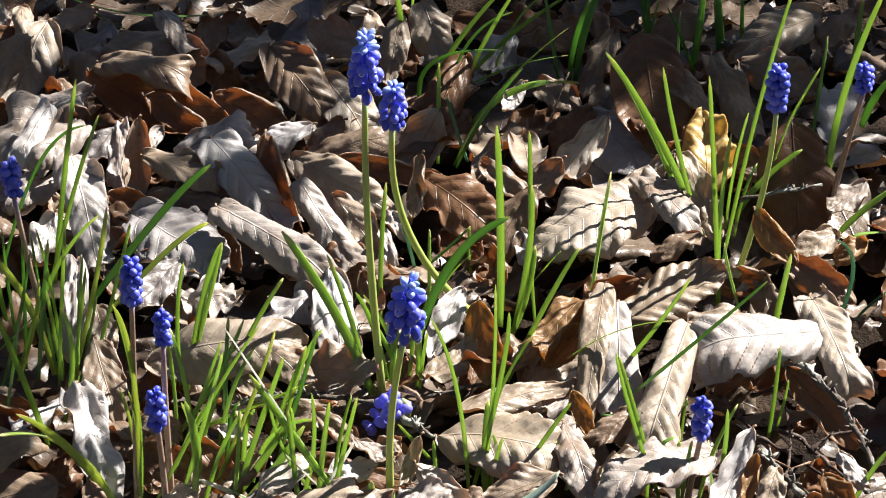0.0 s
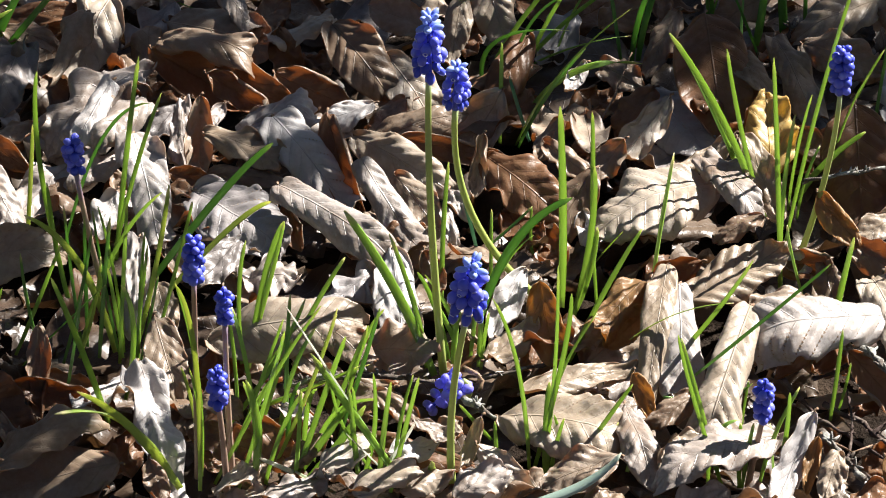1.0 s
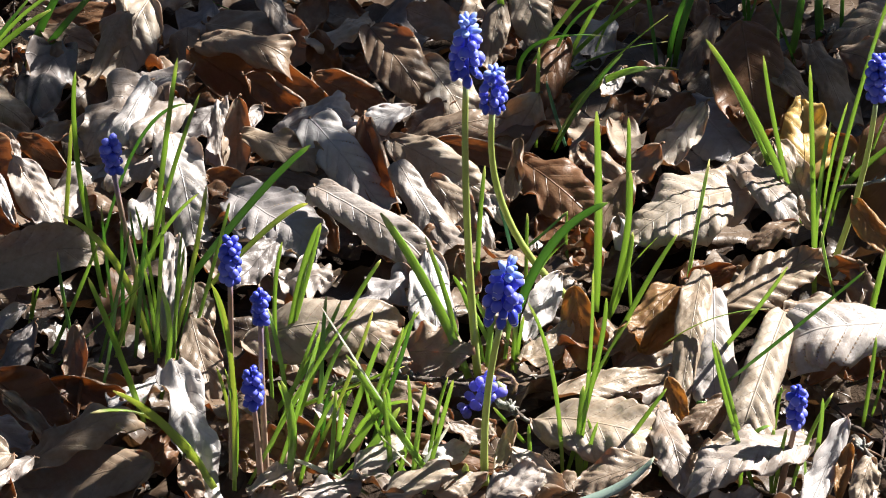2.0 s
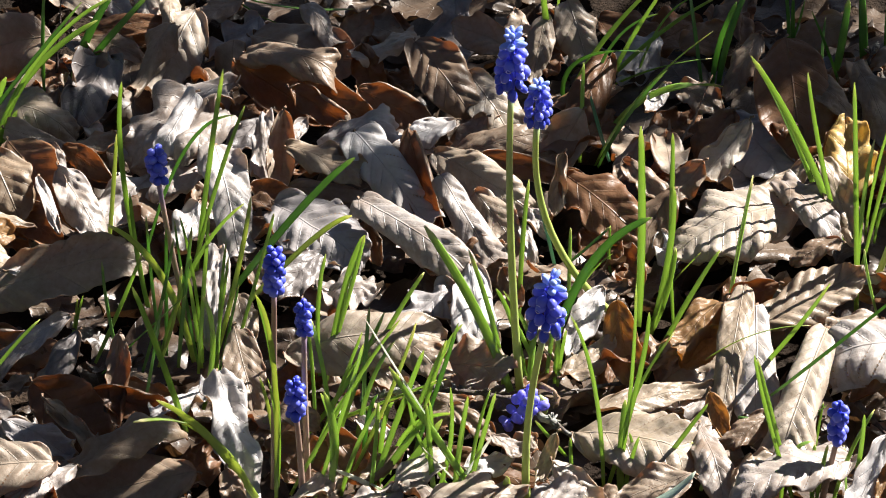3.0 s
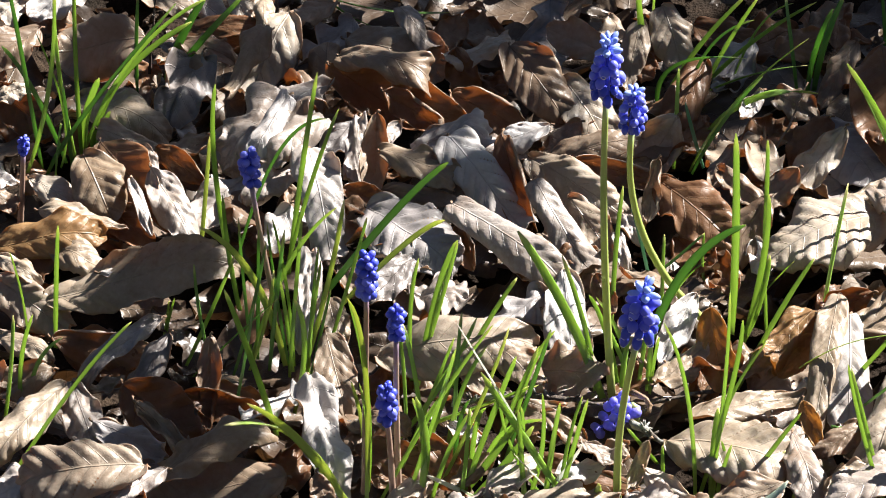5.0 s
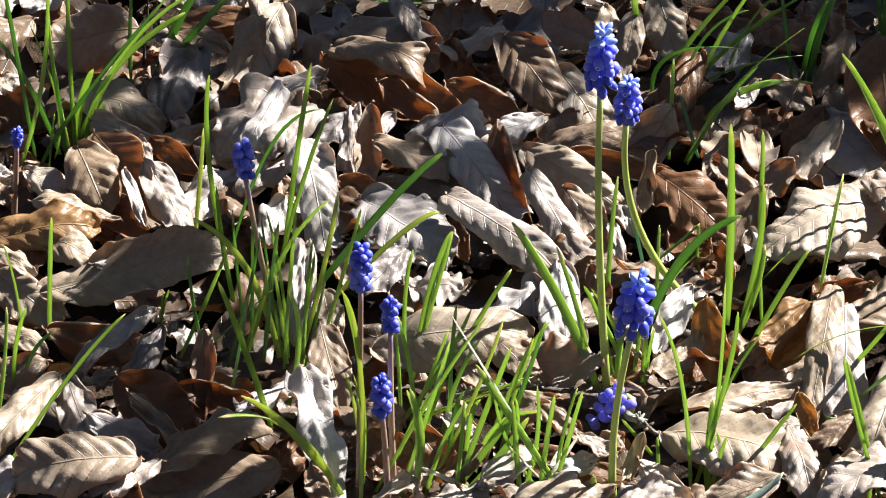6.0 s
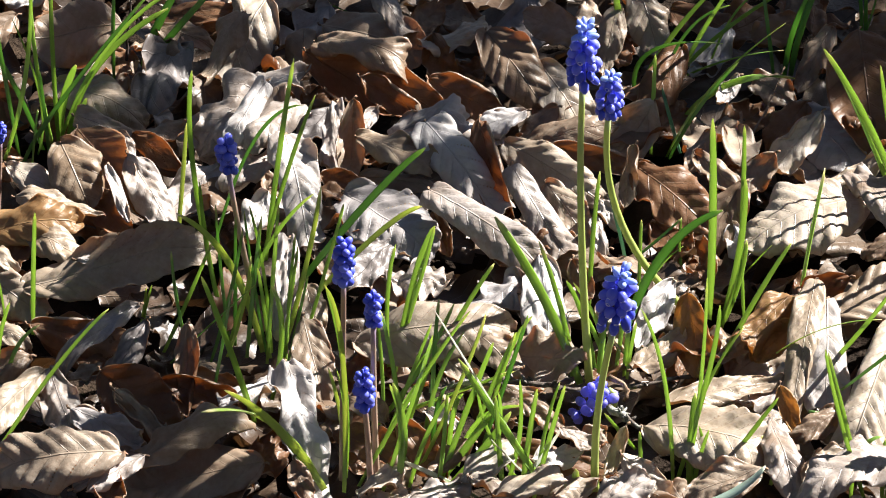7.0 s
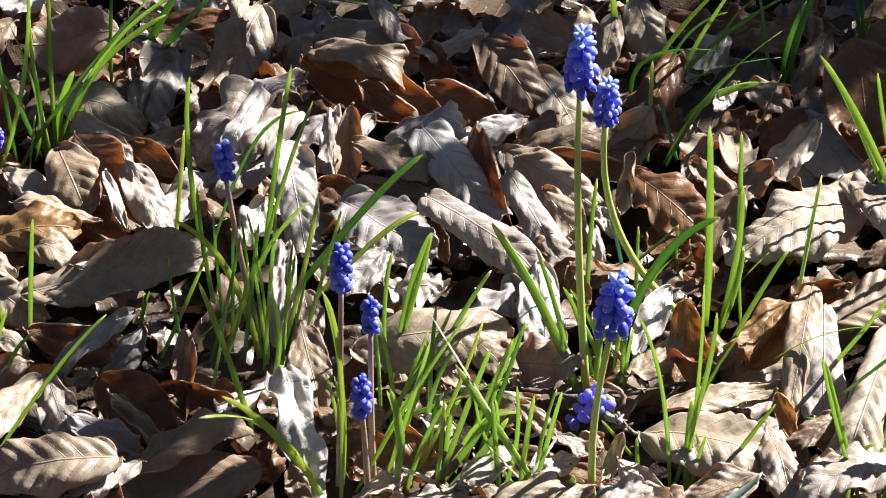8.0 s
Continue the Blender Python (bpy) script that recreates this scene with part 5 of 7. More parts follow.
fallen_leaf((-0.2696, 0.1918, 0.0138), (-0.2940, 0.1733, 0.0082), 0.0208, -13, -1.05, 0.96, -0.66, "beech", "pale", wave=0.75, rib=1.2)
fallen_leaf((-0.2216, 0.1409, 0.0174), (-0.1988, 0.1310, 0.0126), 0.0154, 29, -1.05, 0.96, -0.66, "beech", "tan", wave=0.625, rib=1.2)
fallen_leaf((-0.2242, 0.1880, 0.0150), (-0.2032, 0.1751, 0.0110), 0.0161, 14, -1.05, -0.84, -0.66, "beech", "pale", wave=0.75, rib=1.4)
fallen_leaf((-0.2451, 0.1888, 0.0148), (-0.2212, 0.1764, 0.0092), 0.0164, 27, -1.05, 0.96, -0.66, "beech", "tan", wave=0.625, rib=1.2)
fallen_leaf((0.0066, 0.1745, 0.0104), (0.0348, 0.1617, 0.0056), 0.0200, 30, -0.84, 0.96, -0.66, "beech", "brown", wave=0.625, rib=1)
fallen_leaf((0.0432, 0.1594, 0.0039), (0.0661, 0.1672, 0.0121), 0.0180, 28, -0.84, 0.72, -0.66, "beech", "brown", wave=0.625, rib=1)
fallen_leaf((0.0424, 0.1165, 0.0106), (0.0616, 0.1032, 0.0054), 0.0172, 29, -0.84, 0.96, -0.66, "beech", "tan", wave=0.75, rib=1.2)
fallen_leaf((-0.0458, -0.1347, 0.0123), (-0.0664, -0.1411, 0.0077), 0.0133, -27, -1.05, 1.2, -0.66, "beech", "tan", wave=0.75, rib=1.2)
fallen_leaf((-0.0692, -0.1242, 0.0072), (-0.0873, -0.1155, 0.0108), 0.0123, -21, -1.05, 0.96, -0.66, "beech", "cream", wave=0.75, rib=1.2)
fallen_leaf((0.1425, 0.0391, 0.0062), (0.1240, 0.0532, 0.0138), 0.0137, -26, -1.05, 1.2, -0.66, "beech", "tan", wave=0.75, rib=1.2)
fallen_leaf((-0.0965, -0.2126, 0.0133), (-0.0719, -0.1954, 0.0147), 0.0166, 14, -1.05, -1.05, -0.88, "beech", "pale", wave=1, rib=1.4)
fallen_leaf((-0.1165, -0.2040, 0.0102), (-0.0983, -0.1898, 0.0139), 0.0133, 15, -1.26, 1.2, -0.66, "beech", "cream", wave=0.875, rib=1.2)
fallen_leaf((-0.0723, -0.1957, 0.0143), (-0.0482, -0.2079, 0.0098), 0.0169, 10, -1.05, 1.2, -0.66, "beech", "pale", wave=1, rib=1.4)
fallen_leaf((-0.0477, -0.1799, 0.0121), (-0.0275, -0.1714, 0.0119), 0.0127, 14, -1.05, -0.84, -0.66, "beech", "pale", wave=0.875, rib=1.4)
fallen_leaf((-0.1256, -0.1410, 0.0125), (-0.1050, -0.1522, 0.0075), 0.0117, 24, -1.05, 1.2, -0.66, "beech", "tan", wave=0.75, rib=1.2)
fallen_leaf((-0.0876, -0.1092, 0.0126), (-0.0643, -0.1265, 0.0054), 0.0133, 21, -0.84, 0.96, -0.66, "beech", "tan", wave=0.625, rib=1.2)
fallen_leaf((-0.0430, -0.2037, 0.0101), (-0.0230, -0.1965, 0.0139), 0.0138, 21, -1.05, -0.84, -0.66, "beech", "tan", wave=0.75, rib=1.4)
fallen_leaf((-0.2198, 0.1578, 0.0037), (-0.1998, 0.1536, 0.0037), 0.0177, 20, 0.92, 0.69, 0.3, "beech", "tan")
fallen_leaf((-0.2290, 0.0694, 0.0025), (-0.2074, 0.0529, 0.0025), 0.0202, 20, 1.38, 0.92, 0.45, "beech", "brown")
fallen_leaf((-0.2743, 0.0314, 0.0050), (-0.2440, 0.0166, 0.0050), 0.0160, 20, 1.84, -0.69, 0.3, "beech", "tan")
fallen_leaf((-0.2553, 0.0057, 0.0025), (-0.2311, -0.0034, 0.0037), 0.0131, 30, 0.69, 0.92, 0.3, "beech", "brown")
fallen_leaf((-0.2634, -0.0389, 0.0037), (-0.2709, -0.0734, 0.0025), 0.0201, -20, 0.525, 0.7, 0.45, "beech", "brown")
fallen_leaf((-0.3009, 0.1031, 0.0050), (-0.2819, 0.0823, 0.0050), 0.0215, 20, 0.525, 0.7, 0.3, "beech", "brown")
fallen_leaf((-0.2926, 0.1693, 0.0037), (-0.2777, 0.1879, 0.0050), 0.0203, 15, -0.92, -0.69, 0.3, "beech", "tan")
fallen_leaf((-0.2237, 0.1919, 0.0037), (-0.2009, 0.1982, 0.0050), 0.0215, 15, -0.92, 0.69, 0.3, "beech", "tan")
fallen_leaf((-0.2494, 0.1459, 0.0037), (-0.2336, 0.1248, 0.0050), 0.0187, 15, -0.92, 0.69, 0.3, "beech", "brown")
fallen_leaf((-0.2873, 0.0557, 0.0025), (-0.2698, 0.0424, 0.0025), 0.0194, 15, -0.92, 0.69, 0.3, "beech", "brown")
fallen_leaf((-0.1022, 0.1871, 0.0025), (-0.0807, 0.1778, 0.0025), 0.0210, 20, 0.92, 0.69, 0.3, "beech", "brown")
fallen_leaf((-0.1563, 0.1003, 0.0025), (-0.1435, 0.1176, 0.0025), 0.0180, 20, 0.69, 0.69, 0.3, "beech", "brown")
fallen_leaf((-0.0877, 0.1410, 0.0012), (-0.0771, 0.1268, 0.0012), 0.0147, 20, 0.69, 0.69, 0.3, "beech", "brown")
fallen_leaf((-0.0448, 0.0347, 0.0037), (-0.0379, -0.0063, 0.0037), 0.0147, 15, -1.84, -1.61, -0.45, "beech", "pale")
fallen_leaf((-0.1176, -0.0283, 0.0025), (-0.1022, -0.0537, 0.0025), 0.0180, 20, 0.525, 0.525, 0.45, "beech", "tan")
fallen_leaf((-0.0707, 0.0017, 0.0012), (-0.0555, -0.0242, 0.0012), 0.0158, 30, 0.92, 0.69, 0.45, "beech", "brown")
fallen_leaf((-0.1422, -0.0180, 0.0037), (-0.1262, -0.0479, 0.0037), 0.0160, 15, -0.69, 0.69, 0.45, "beech", "tan")
fallen_leaf((0.0910, 0.0671, 0.0037), (0.0567, 0.0429, 0.0037), 0.0344, -5, -0.35, 0.35, 0.3, "oak", "grey")
fallen_leaf((0.0455, 0.0416, 0.0037), (0.0309, 0.0531, 0.0025), 0.0188, -20, 0.69, 0.69, 0.3, "beech", "brown")
fallen_leaf((-0.0007, 0.0131, 0.0012), (0.0162, -0.0129, 0.0012), 0.0204, 30, 0.525, 0.525, 0.45, "beech", "brown")
fallen_leaf((0.0114, -0.0018, 0.0025), (0.0258, -0.0319, 0.0025), 0.0176, 25, 0.525, 0.525, 0.45, "beech", "brown")
fallen_leaf((-0.2555, -0.0762, 0.0025), (-0.2203, -0.0999, 0.0037), 0.0224, 20, 0.525, -0.525, 0.45, "beech", "brown")
fallen_leaf((-0.2032, -0.1834, 0.0025), (-0.1598, -0.1728, 0.0050), 0.0226, 20, -0.35, -0.525, 0.3, "beech", "brown")
fallen_leaf((-0.2307, -0.1928, 0.0037), (-0.2032, -0.1767, 0.0050), 0.0162, 10, 0.69, 0.69, 0.3, "beech", "grey")
fallen_leaf((-0.2653, -0.1142, 0.0025), (-0.2574, -0.0950, 0.0038), 0.0119, 25, 0.92, 0.69, 0.3, "beech", "brown")
fallen_leaf((-0.1920, -0.1144, 0.0050), (-0.1679, -0.1215, 0.0037), 0.0129, 25, 0.92, 0.69, 0.3, "beech", "brown")
fallen_leaf((-0.1611, -0.1811, 0.0025), (-0.1465, -0.1525, 0.0050), 0.0173, 25, 0.7, -0.7, -0.45, "beech", "brown")
fallen_leaf((-0.1770, -0.1377, 0.0012), (-0.1596, -0.1209, 0.0012), 0.0191, 20, 0.525, 0.525, 0.45, "beech", "brown")
fallen_leaf((-0.2697, -0.1979, 0.0050), (-0.2578, -0.1818, 0.0050), 0.0139, 15, -0.69, 0.69, 0.3, "beech", "tan")
fallen_leaf((-0.1225, -0.1734, 0.0025), (-0.0909, -0.1447, 0.0037), 0.0179, 25, 0.525, 0.525, 0.45, "beech", "brown")
fallen_leaf((-0.1262, -0.1377, 0.0025), (-0.1131, -0.1228, 0.0037), 0.0161, 20, 0.69, 0.69, 0.3, "beech", "tan")
fallen_leaf((-0.1102, -0.1847, 0.0025), (-0.0925, -0.1741, 0.0037), 0.0177, 15, 0.69, -0.69, 0.3, "beech", "tan")
fallen_leaf((-0.0762, -0.1197, 0.0025), (-0.0571, -0.1393, 0.0025), 0.0138, 20, 0.92, -0.69, 0.3, "beech", "brown")
fallen_leaf((-0.0255, -0.1079, 0.0013), (-0.0094, -0.0926, 0.0025), 0.0165, 20, 0.69, 0.69, 0.3, "beech", "brown")
fallen_leaf((0.0070, -0.1067, 0.0012), (0.0233, -0.0896, 0.0012), 0.0187, 20, 0.525, 0.525, 0.3, "beech", "brown")
fallen_leaf((-0.0293, -0.1582, 0.0025), (-0.0180, -0.1477, 0.0038), 0.0134, 20, 0.69, 0.69, 0.3, "beech", "tan")
fallen_leaf((0.0649, 0.0966, 0.0037), (0.0926, 0.0718, 0.0037), 0.0294, 8, 0.35, 0.35, 0.3, "oak", "grey")
fallen_leaf((0.0263, 0.1577, 0.0025), (0.0520, 0.1835, 0.0025), 0.0243, 20, 0.525, 0.525, 0.3, "beech", "brown")
fallen_leaf((0.0310, 0.0856, 0.0025), (0.0512, 0.1101, 0.0025), 0.0229, 20, 0.525, 0.525, 0.3, "beech", "brown")
fallen_leaf((0.0570, 0.1816, 0.0037), (0.0779, 0.2054, 0.0050), 0.0207, 20, -0.525, 0.525, 0.3, "beech", "brown")
fallen_leaf((-0.0012, 0.0798, 0.0025), (0.0137, 0.1040, 0.0025), 0.0220, 20, 0.525, 0.525, 0.3, "beech", "brown")
fallen_leaf((0.1262, -0.0990, -0.0075), (0.1453, -0.0904, -0.0025), 0.0170, 30, 1.15, 0.92, 0.45, "beech", "brown")
fallen_leaf((0.1164, -0.1517, -0.0100), (0.1325, -0.1492, -0.0037), 0.0171, 30, 1.15, 0.92, 0.45, "beech", "brown")
fallen_leaf((0.1428, -0.1682, -0.0100), (0.1569, -0.1596, -0.0025), 0.0150, 30, 1.15, 0.92, 0.45, "beech", "brown")
fallen_leaf((0.1411, -0.1226, -0.0112), (0.1533, -0.1122, -0.0075), 0.0142, 20, 1.15, 0.92, 0.45, "beech", "brown")
fallen_leaf((0.1187, 0.0811, 0.0012), (0.1291, 0.0438, 0.0012), 0.0180, 20, 0.525, 0.525, 0.3, "beech", "brown")
fallen_leaf((0.1584, 0.0428, 0.0012), (0.1764, 0.0560, 0.0012), 0.0206, 20, 0.525, 0.525, 0.3, "beech", "brown")
fallen_leaf((-0.1966, -0.2046, 0.0025), (-0.1581, -0.1905, 0.0037), 0.0237, 15, -0.525, 0.525, 0.3, "beech", "brown")
fallen_leaf((-0.1148, -0.2077, 0.0037), (-0.0961, -0.1974, 0.0063), 0.0183, 15, -0.92, -0.92, 0.45, "beech", "cream")
fallen_leaf((-0.0908, -0.1869, 0.0050), (-0.0756, -0.2138, 0.0050), 0.0168, 25, 0.7, 0.7, 0.45, "beech", "brown")
fallen_leaf((-0.0356, -0.2147, 0.0037), (-0.0189, -0.1964, 0.0063), 0.0171, 15, 1.15, -0.92, 0.45, "beech", "tan")
fallen_leaf((-0.0000, -0.2096, 0.0037), (0.0147, -0.1936, 0.0050), 0.0157, 20, 0.92, 0.69, 0.45, "beech", "tan")
fallen_leaf((0.0266, -0.2155, 0.0050), (0.0469, -0.2030, 0.0075), 0.0183, 15, -0.7, -0.525, -0.45, "beech", "cream")
fallen_leaf((0.0644, -0.2162, 0.0050), (0.0870, -0.2039, 0.0088), 0.0208, 15, 1.05, -0.875, 0.45, "beech", "pale", wave=1.6)
fallen_leaf((0.1332, -0.2156, 0.0037), (0.1542, -0.1998, 0.0050), 0.0181, 20, 0.7, 0.525, 0.45, "beech", "brown")
fallen_leaf((0.0306, -0.1085, 0.0025), (0.0582, -0.0855, 0.0050), 0.0254, 15, -0.525, -0.525, -0.45, "beech", "tan")
fallen_leaf((-0.1274, -0.1152, 0.0037), (-0.1070, -0.1031, 0.0050), 0.0174, 30, 0.7, 0.525, 0.6, "beech", "brown")


def scattered_leaves(count, seed):
    """Smaller curled leaves lying loose on top of the others."""
    rng = random.Random(seed)
    for _ in range(count):
        x, y, z = rng.uniform(-0.31, 0.23), rng.uniform(-0.2, 0.24), rng.uniform(0.002, 0.012)
        if ((x - HOLLOW[0]) / HOLLOW[2]) ** 2 + ((y - HOLLOW[1]) / HOLLOW[3]) ** 2 < 1.2:
            continue
        length, way = rng.uniform(0.016, 0.038), rng.uniform(0, 2 * math.pi)
        tip = (x + length * math.cos(way), y + length * math.sin(way), z + rng.uniform(-0.006, 0.010))
        fallen_leaf((x, y, z), tip, length * rng.uniform(0.45, 0.7), rng.uniform(-35, 35), rng.uniform(-1.8, 1.8), rng.uniform(-1.8, 1.8), rng.uniform(-1, 1),
                    "beech", rng.choice(("pale", "tan", "tan", "brown", "brown")), fine=(30, 10))


scattered_leaves(120, 21)

# ---- grape hyacinths ----

p = plant(-0.2598, 0.0653, 0.0000, "dark green clump of grape hyacinth leaves with small buds")
flower(p, (-0.2823, 0.0140, 0.0000), (-0.2808, 0.0140, 0.0173), (-0.2795, 0.0140, 0.0351), (-0.2786, 0.0140, 0.0451), 0.0053, False, True, 1)
blade(p, (-0.2599, 0.0662, 0.0000), (-0.2574, 0.0631, 0.0247), (-0.2504, 0.0583, 0.0473), 0.0045)
blade(p, (-0.2552, 0.0692, 0.0000), (-0.2523, 0.0697, 0.0120), (-0.2477, 0.0705, 0.0232), 0.0032)
blade(p, (-0.2835, 0.0542, 0.0000), (-0.2714, 0.0526, 0.0480), (-0.2673, 0.0503, 0.1002), 0.0024)
blade(p, (-0.2748, 0.0536, 0.0000), (-0.2563, 0.0548, 0.0326), (-0.2161, 0.0567, 0.0864), 0.0024, "deep")
blade(p, (-0.2562, 0.0673, 0.0000), (-0.2438, 0.0688, 0.0388), (-0.2109, 0.0710, 0.0690), 0.0036)
blade(p, (-0.2610, 0.0652, 0.0000), (-0.2363, 0.0600, 0.0557), (-0.2017, 0.0522, 0.0921), 0.0024)
blade(p, (-0.2605, 0.0653, 0.0000), (-0.2606, 0.0594, 0.0527), (-0.2586, 0.0506, 0.1030), 0.0024)
blade(p, (-0.2671, 0.0641, 0.0000), (-0.2809, 0.0681, 0.0355), (-0.2943, 0.0742, 0.0531), 0.0032, "deep")
blade(p, (-0.2630, 0.0652, 0.0000), (-0.2680, 0.0623, 0.0422), (-0.2688, 0.0579, 0.0831), 0.0024)
blade(p, (-0.2773, 0.0591, 0.0000), (-0.2836, 0.0559, 0.0629), (-0.2866, 0.0511, 0.0938), 0.0024, "deep")
blade(p, (-0.2692, 0.0603, 0.0000), (-0.2676, 0.0662, 0.0254), (-0.2793, 0.0751, 0.0600), 0.0017)
blade(p, (-0.2643, 0.0605, 0.0000), (-0.2652, 0.0601, 0.0206), (-0.2667, 0.0596, 0.0439), 0.0021, "deep")
blade(p, (-0.2708, 0.0509, 0.0000), (-0.2693, 0.0550, 0.0149), (-0.2684, 0.0610, 0.0228), 0.0014)

p = plant(-0.2340, 0.1282, 0.0000, "shaded grape hyacinth leaves growing through leaf litter")
blade(p, (-0.2413, 0.1240, 0.0000), (-0.2409, 0.1237, 0.0261), (-0.2389, 0.1233, 0.0554), 0.0021, "deep")
blade(p, (-0.2291, 0.1357, 0.0000), (-0.2220, 0.1373, 0.0213), (-0.2105, 0.1398, 0.0420), 0.0045, "deep")
blade(p, (-0.2270, 0.1357, 0.0000), (-0.2147, 0.1315, 0.0205), (-0.1926, 0.1252, 0.0509), 0.0036, "deep")

p = plant(-0.1657, 0.2156, 0.0000, "strap leaves lying over the leaf litter")
blade(p, (-0.1686, 0.2005, 0.0100), (-0.1389, 0.2005, 0.0004), (-0.1048, 0.2005, -0.0007), 0.0024, "deep")
blade(p, (-0.1604, 0.1926, 0.0100), (-0.1437, 0.1926, -0.0025), (-0.1262, 0.1926, -0.0061), 0.0021, "deep")

p = plant(-0.1649, -0.1110, 0.0000, "dense clump of grape hyacinth leaves with one budding stalk")
flower(p, (-0.1615, -0.0734, 0.0000), (-0.1682, -0.0734, 0.0309), (-0.1747, -0.0734, 0.0772), (-0.1755, -0.0734, 0.0952), 0.0096, False, True, 23)
blade(p, (-0.1642, -0.0299, 0.0020), (-0.1570, -0.0259, 0.0584), (-0.1497, -0.0329, 0.1077), 0.0026, "green")
blade(p, (-0.1664, -0.0341, 0.0020), (-0.1539, -0.0301, 0.0500), (-0.1409, -0.0371, 0.0927), 0.0022, "green")
blade(p, (-0.1866, -0.0128, 0.0020), (-0.1685, -0.0088, 0.0529), (-0.1473, -0.0158, 0.0747), 0.0018, "deep")
blade(p, (-0.1532, -0.0976, 0.0020), (-0.1423, -0.0936, 0.0465), (-0.1352, -0.1006, 0.0885), 0.0026, "lime")
blade(p, (-0.1753, -0.0889, 0.0020), (-0.1593, -0.0849, 0.0471), (-0.1387, -0.0919, 0.0795), 0.0024, "green")
blade(p, (-0.1460, -0.0978, 0.0020), (-0.1324, -0.0938, 0.0519), (-0.1262, -0.1008, 0.0804), 0.0022, "green")
blade(p, (-0.1527, -0.0516, 0.0020), (-0.1182, -0.0476, 0.0488), (-0.0949, -0.0546, 0.0788), 0.0036, "deep")
blade(p, (-0.1462, -0.0602, 0.0020), (-0.1149, -0.0562, 0.0371), (-0.0961, -0.0632, 0.0558), 0.0028, "lime")
blade(p, (-0.1069, -0.1061, 0.0020), (-0.0952, -0.1021, 0.0458), (-0.0890, -0.1091, 0.0757), 0.0024, "green")
blade(p, (-0.1863, -0.0344, 0.0020), (-0.1935, -0.0304, 0.0586), (-0.1916, -0.0374, 0.1038), 0.0026, "green")
blade(p, (-0.2025, -0.0175, 0.0020), (-0.1992, -0.0135, 0.0365), (-0.1962, -0.0205, 0.0677), 0.0022, "lime")
blade(p, (-0.1609, -0.0931, 0.0020), (-0.1744, -0.0891, 0.0438), (-0.1945, -0.0961, 0.0716), 0.0036, "lime")
blade(p, (-0.1609, -0.1440, 0.0020), (-0.1715, -0.1400, 0.0389), (-0.1805, -0.1470, 0.0747), 0.0034, "green")
blade(p, (-0.1796, -0.1272, 0.0020), (-0.1748, -0.1232, 0.0281), (-0.1702, -0.1302, 0.0574), 0.0016, "deep")
blade(p, (-0.1576, -0.0975, 0.0020), (-0.1600, -0.0935, 0.0245), (-0.1617, -0.1005, 0.0486), 0.0020, "green")
blade(p, (-0.1758, -0.0971, 0.0020), (-0.1688, -0.0931, 0.0244), (-0.1644, -0.1001, 0.0538), 0.0022, "lime")
blade(p, (-0.1552, -0.1277, 0.0020), (-0.1508, -0.1237, 0.0336), (-0.1540, -0.1307, 0.0602), 0.0026, "green")
blade(p, (-0.2021, -0.0946, 0.0020), (-0.1905, -0.0906, 0.0291), (-0.1804, -0.0976, 0.0589), 0.0022, "green")
blade(p, (-0.1987, -0.1023, 0.0020), (-0.1813, -0.0983, 0.0197), (-0.1624, -0.1053, 0.0435), 0.0018, "deep")
blade(p, (-0.1727, -0.0889, 0.0020), (-0.1722, -0.0849, 0.0301), (-0.1708, -0.0919, 0.0678), 0.0020, "deep")
blade(p, (-0.1674, -0.0973, 0.0020), (-0.1641, -0.0933, 0.0356), (-0.1596, -0.1003, 0.0735), 0.0022, "deep")
blade(p, (-0.1588, -0.1016, 0.0020), (-0.1556, -0.0976, 0.0438), (-0.1521, -0.1046, 0.0822), 0.0020, "green")
blade(p, (-0.1755, -0.0847, 0.0020), (-0.1783, -0.0807, 0.0330), (-0.1792, -0.0877, 0.0706), 0.0020, "deep")
blade(p, (-0.1778, -0.0763, 0.0020), (-0.1842, -0.0723, 0.0359), (-0.1863, -0.0793, 0.0763), 0.0024, "green")
blade(p, (-0.1573, -0.0934, 0.0020), (-0.1600, -0.0894, 0.0384), (-0.1647, -0.0964, 0.0760), 0.0018, "green")
blade(p, (-0.1536, -0.1140, 0.0020), (-0.1486, -0.1100, 0.0354), (-0.1439, -0.1170, 0.0700), 0.0020, "green")
blade(p, (-0.1820, -0.1011, 0.0020), (-0.1737, -0.0971, 0.0327), (-0.1669, -0.1041, 0.0701), 0.0018, "deep")
blade(p, (-0.1504, -0.1018, 0.0020), (-0.1454, -0.0978, 0.0244), (-0.1409, -0.1048, 0.0483), 0.0018, "deep")
blade(p, (-0.1910, -0.0984, 0.0020), (-0.1958, -0.0944, 0.0273), (-0.1968, -0.1014, 0.0568), 0.0018, "deep")
blade(p, (-0.2130, -0.0765, 0.0020), (-0.2117, -0.0725, 0.0096), (-0.2097, -0.0795, 0.0241), 0.0014, "lime")
blade(p, (-0.1508, -0.1135, 0.0020), (-0.1486, -0.1095, 0.0384), (-0.1448, -0.1165, 0.0760), 0.0020, "green")
blade(p, (-0.1588, -0.0972, 0.0020), (-0.1640, -0.0932, 0.0384), (-0.1665, -0.1002, 0.0759), 0.0018, "deep")
blade(p, (-0.1223, -0.1915, 0.0020), (-0.1222, -0.1875, 0.0655), (-0.1283, -0.1945, 0.1029), 0.0028, "lime")
blade(p, (-0.1303, -0.1897, 0.0020), (-0.1498, -0.1857, 0.0302), (-0.1687, -0.1927, 0.0514), 0.0046, "lime")
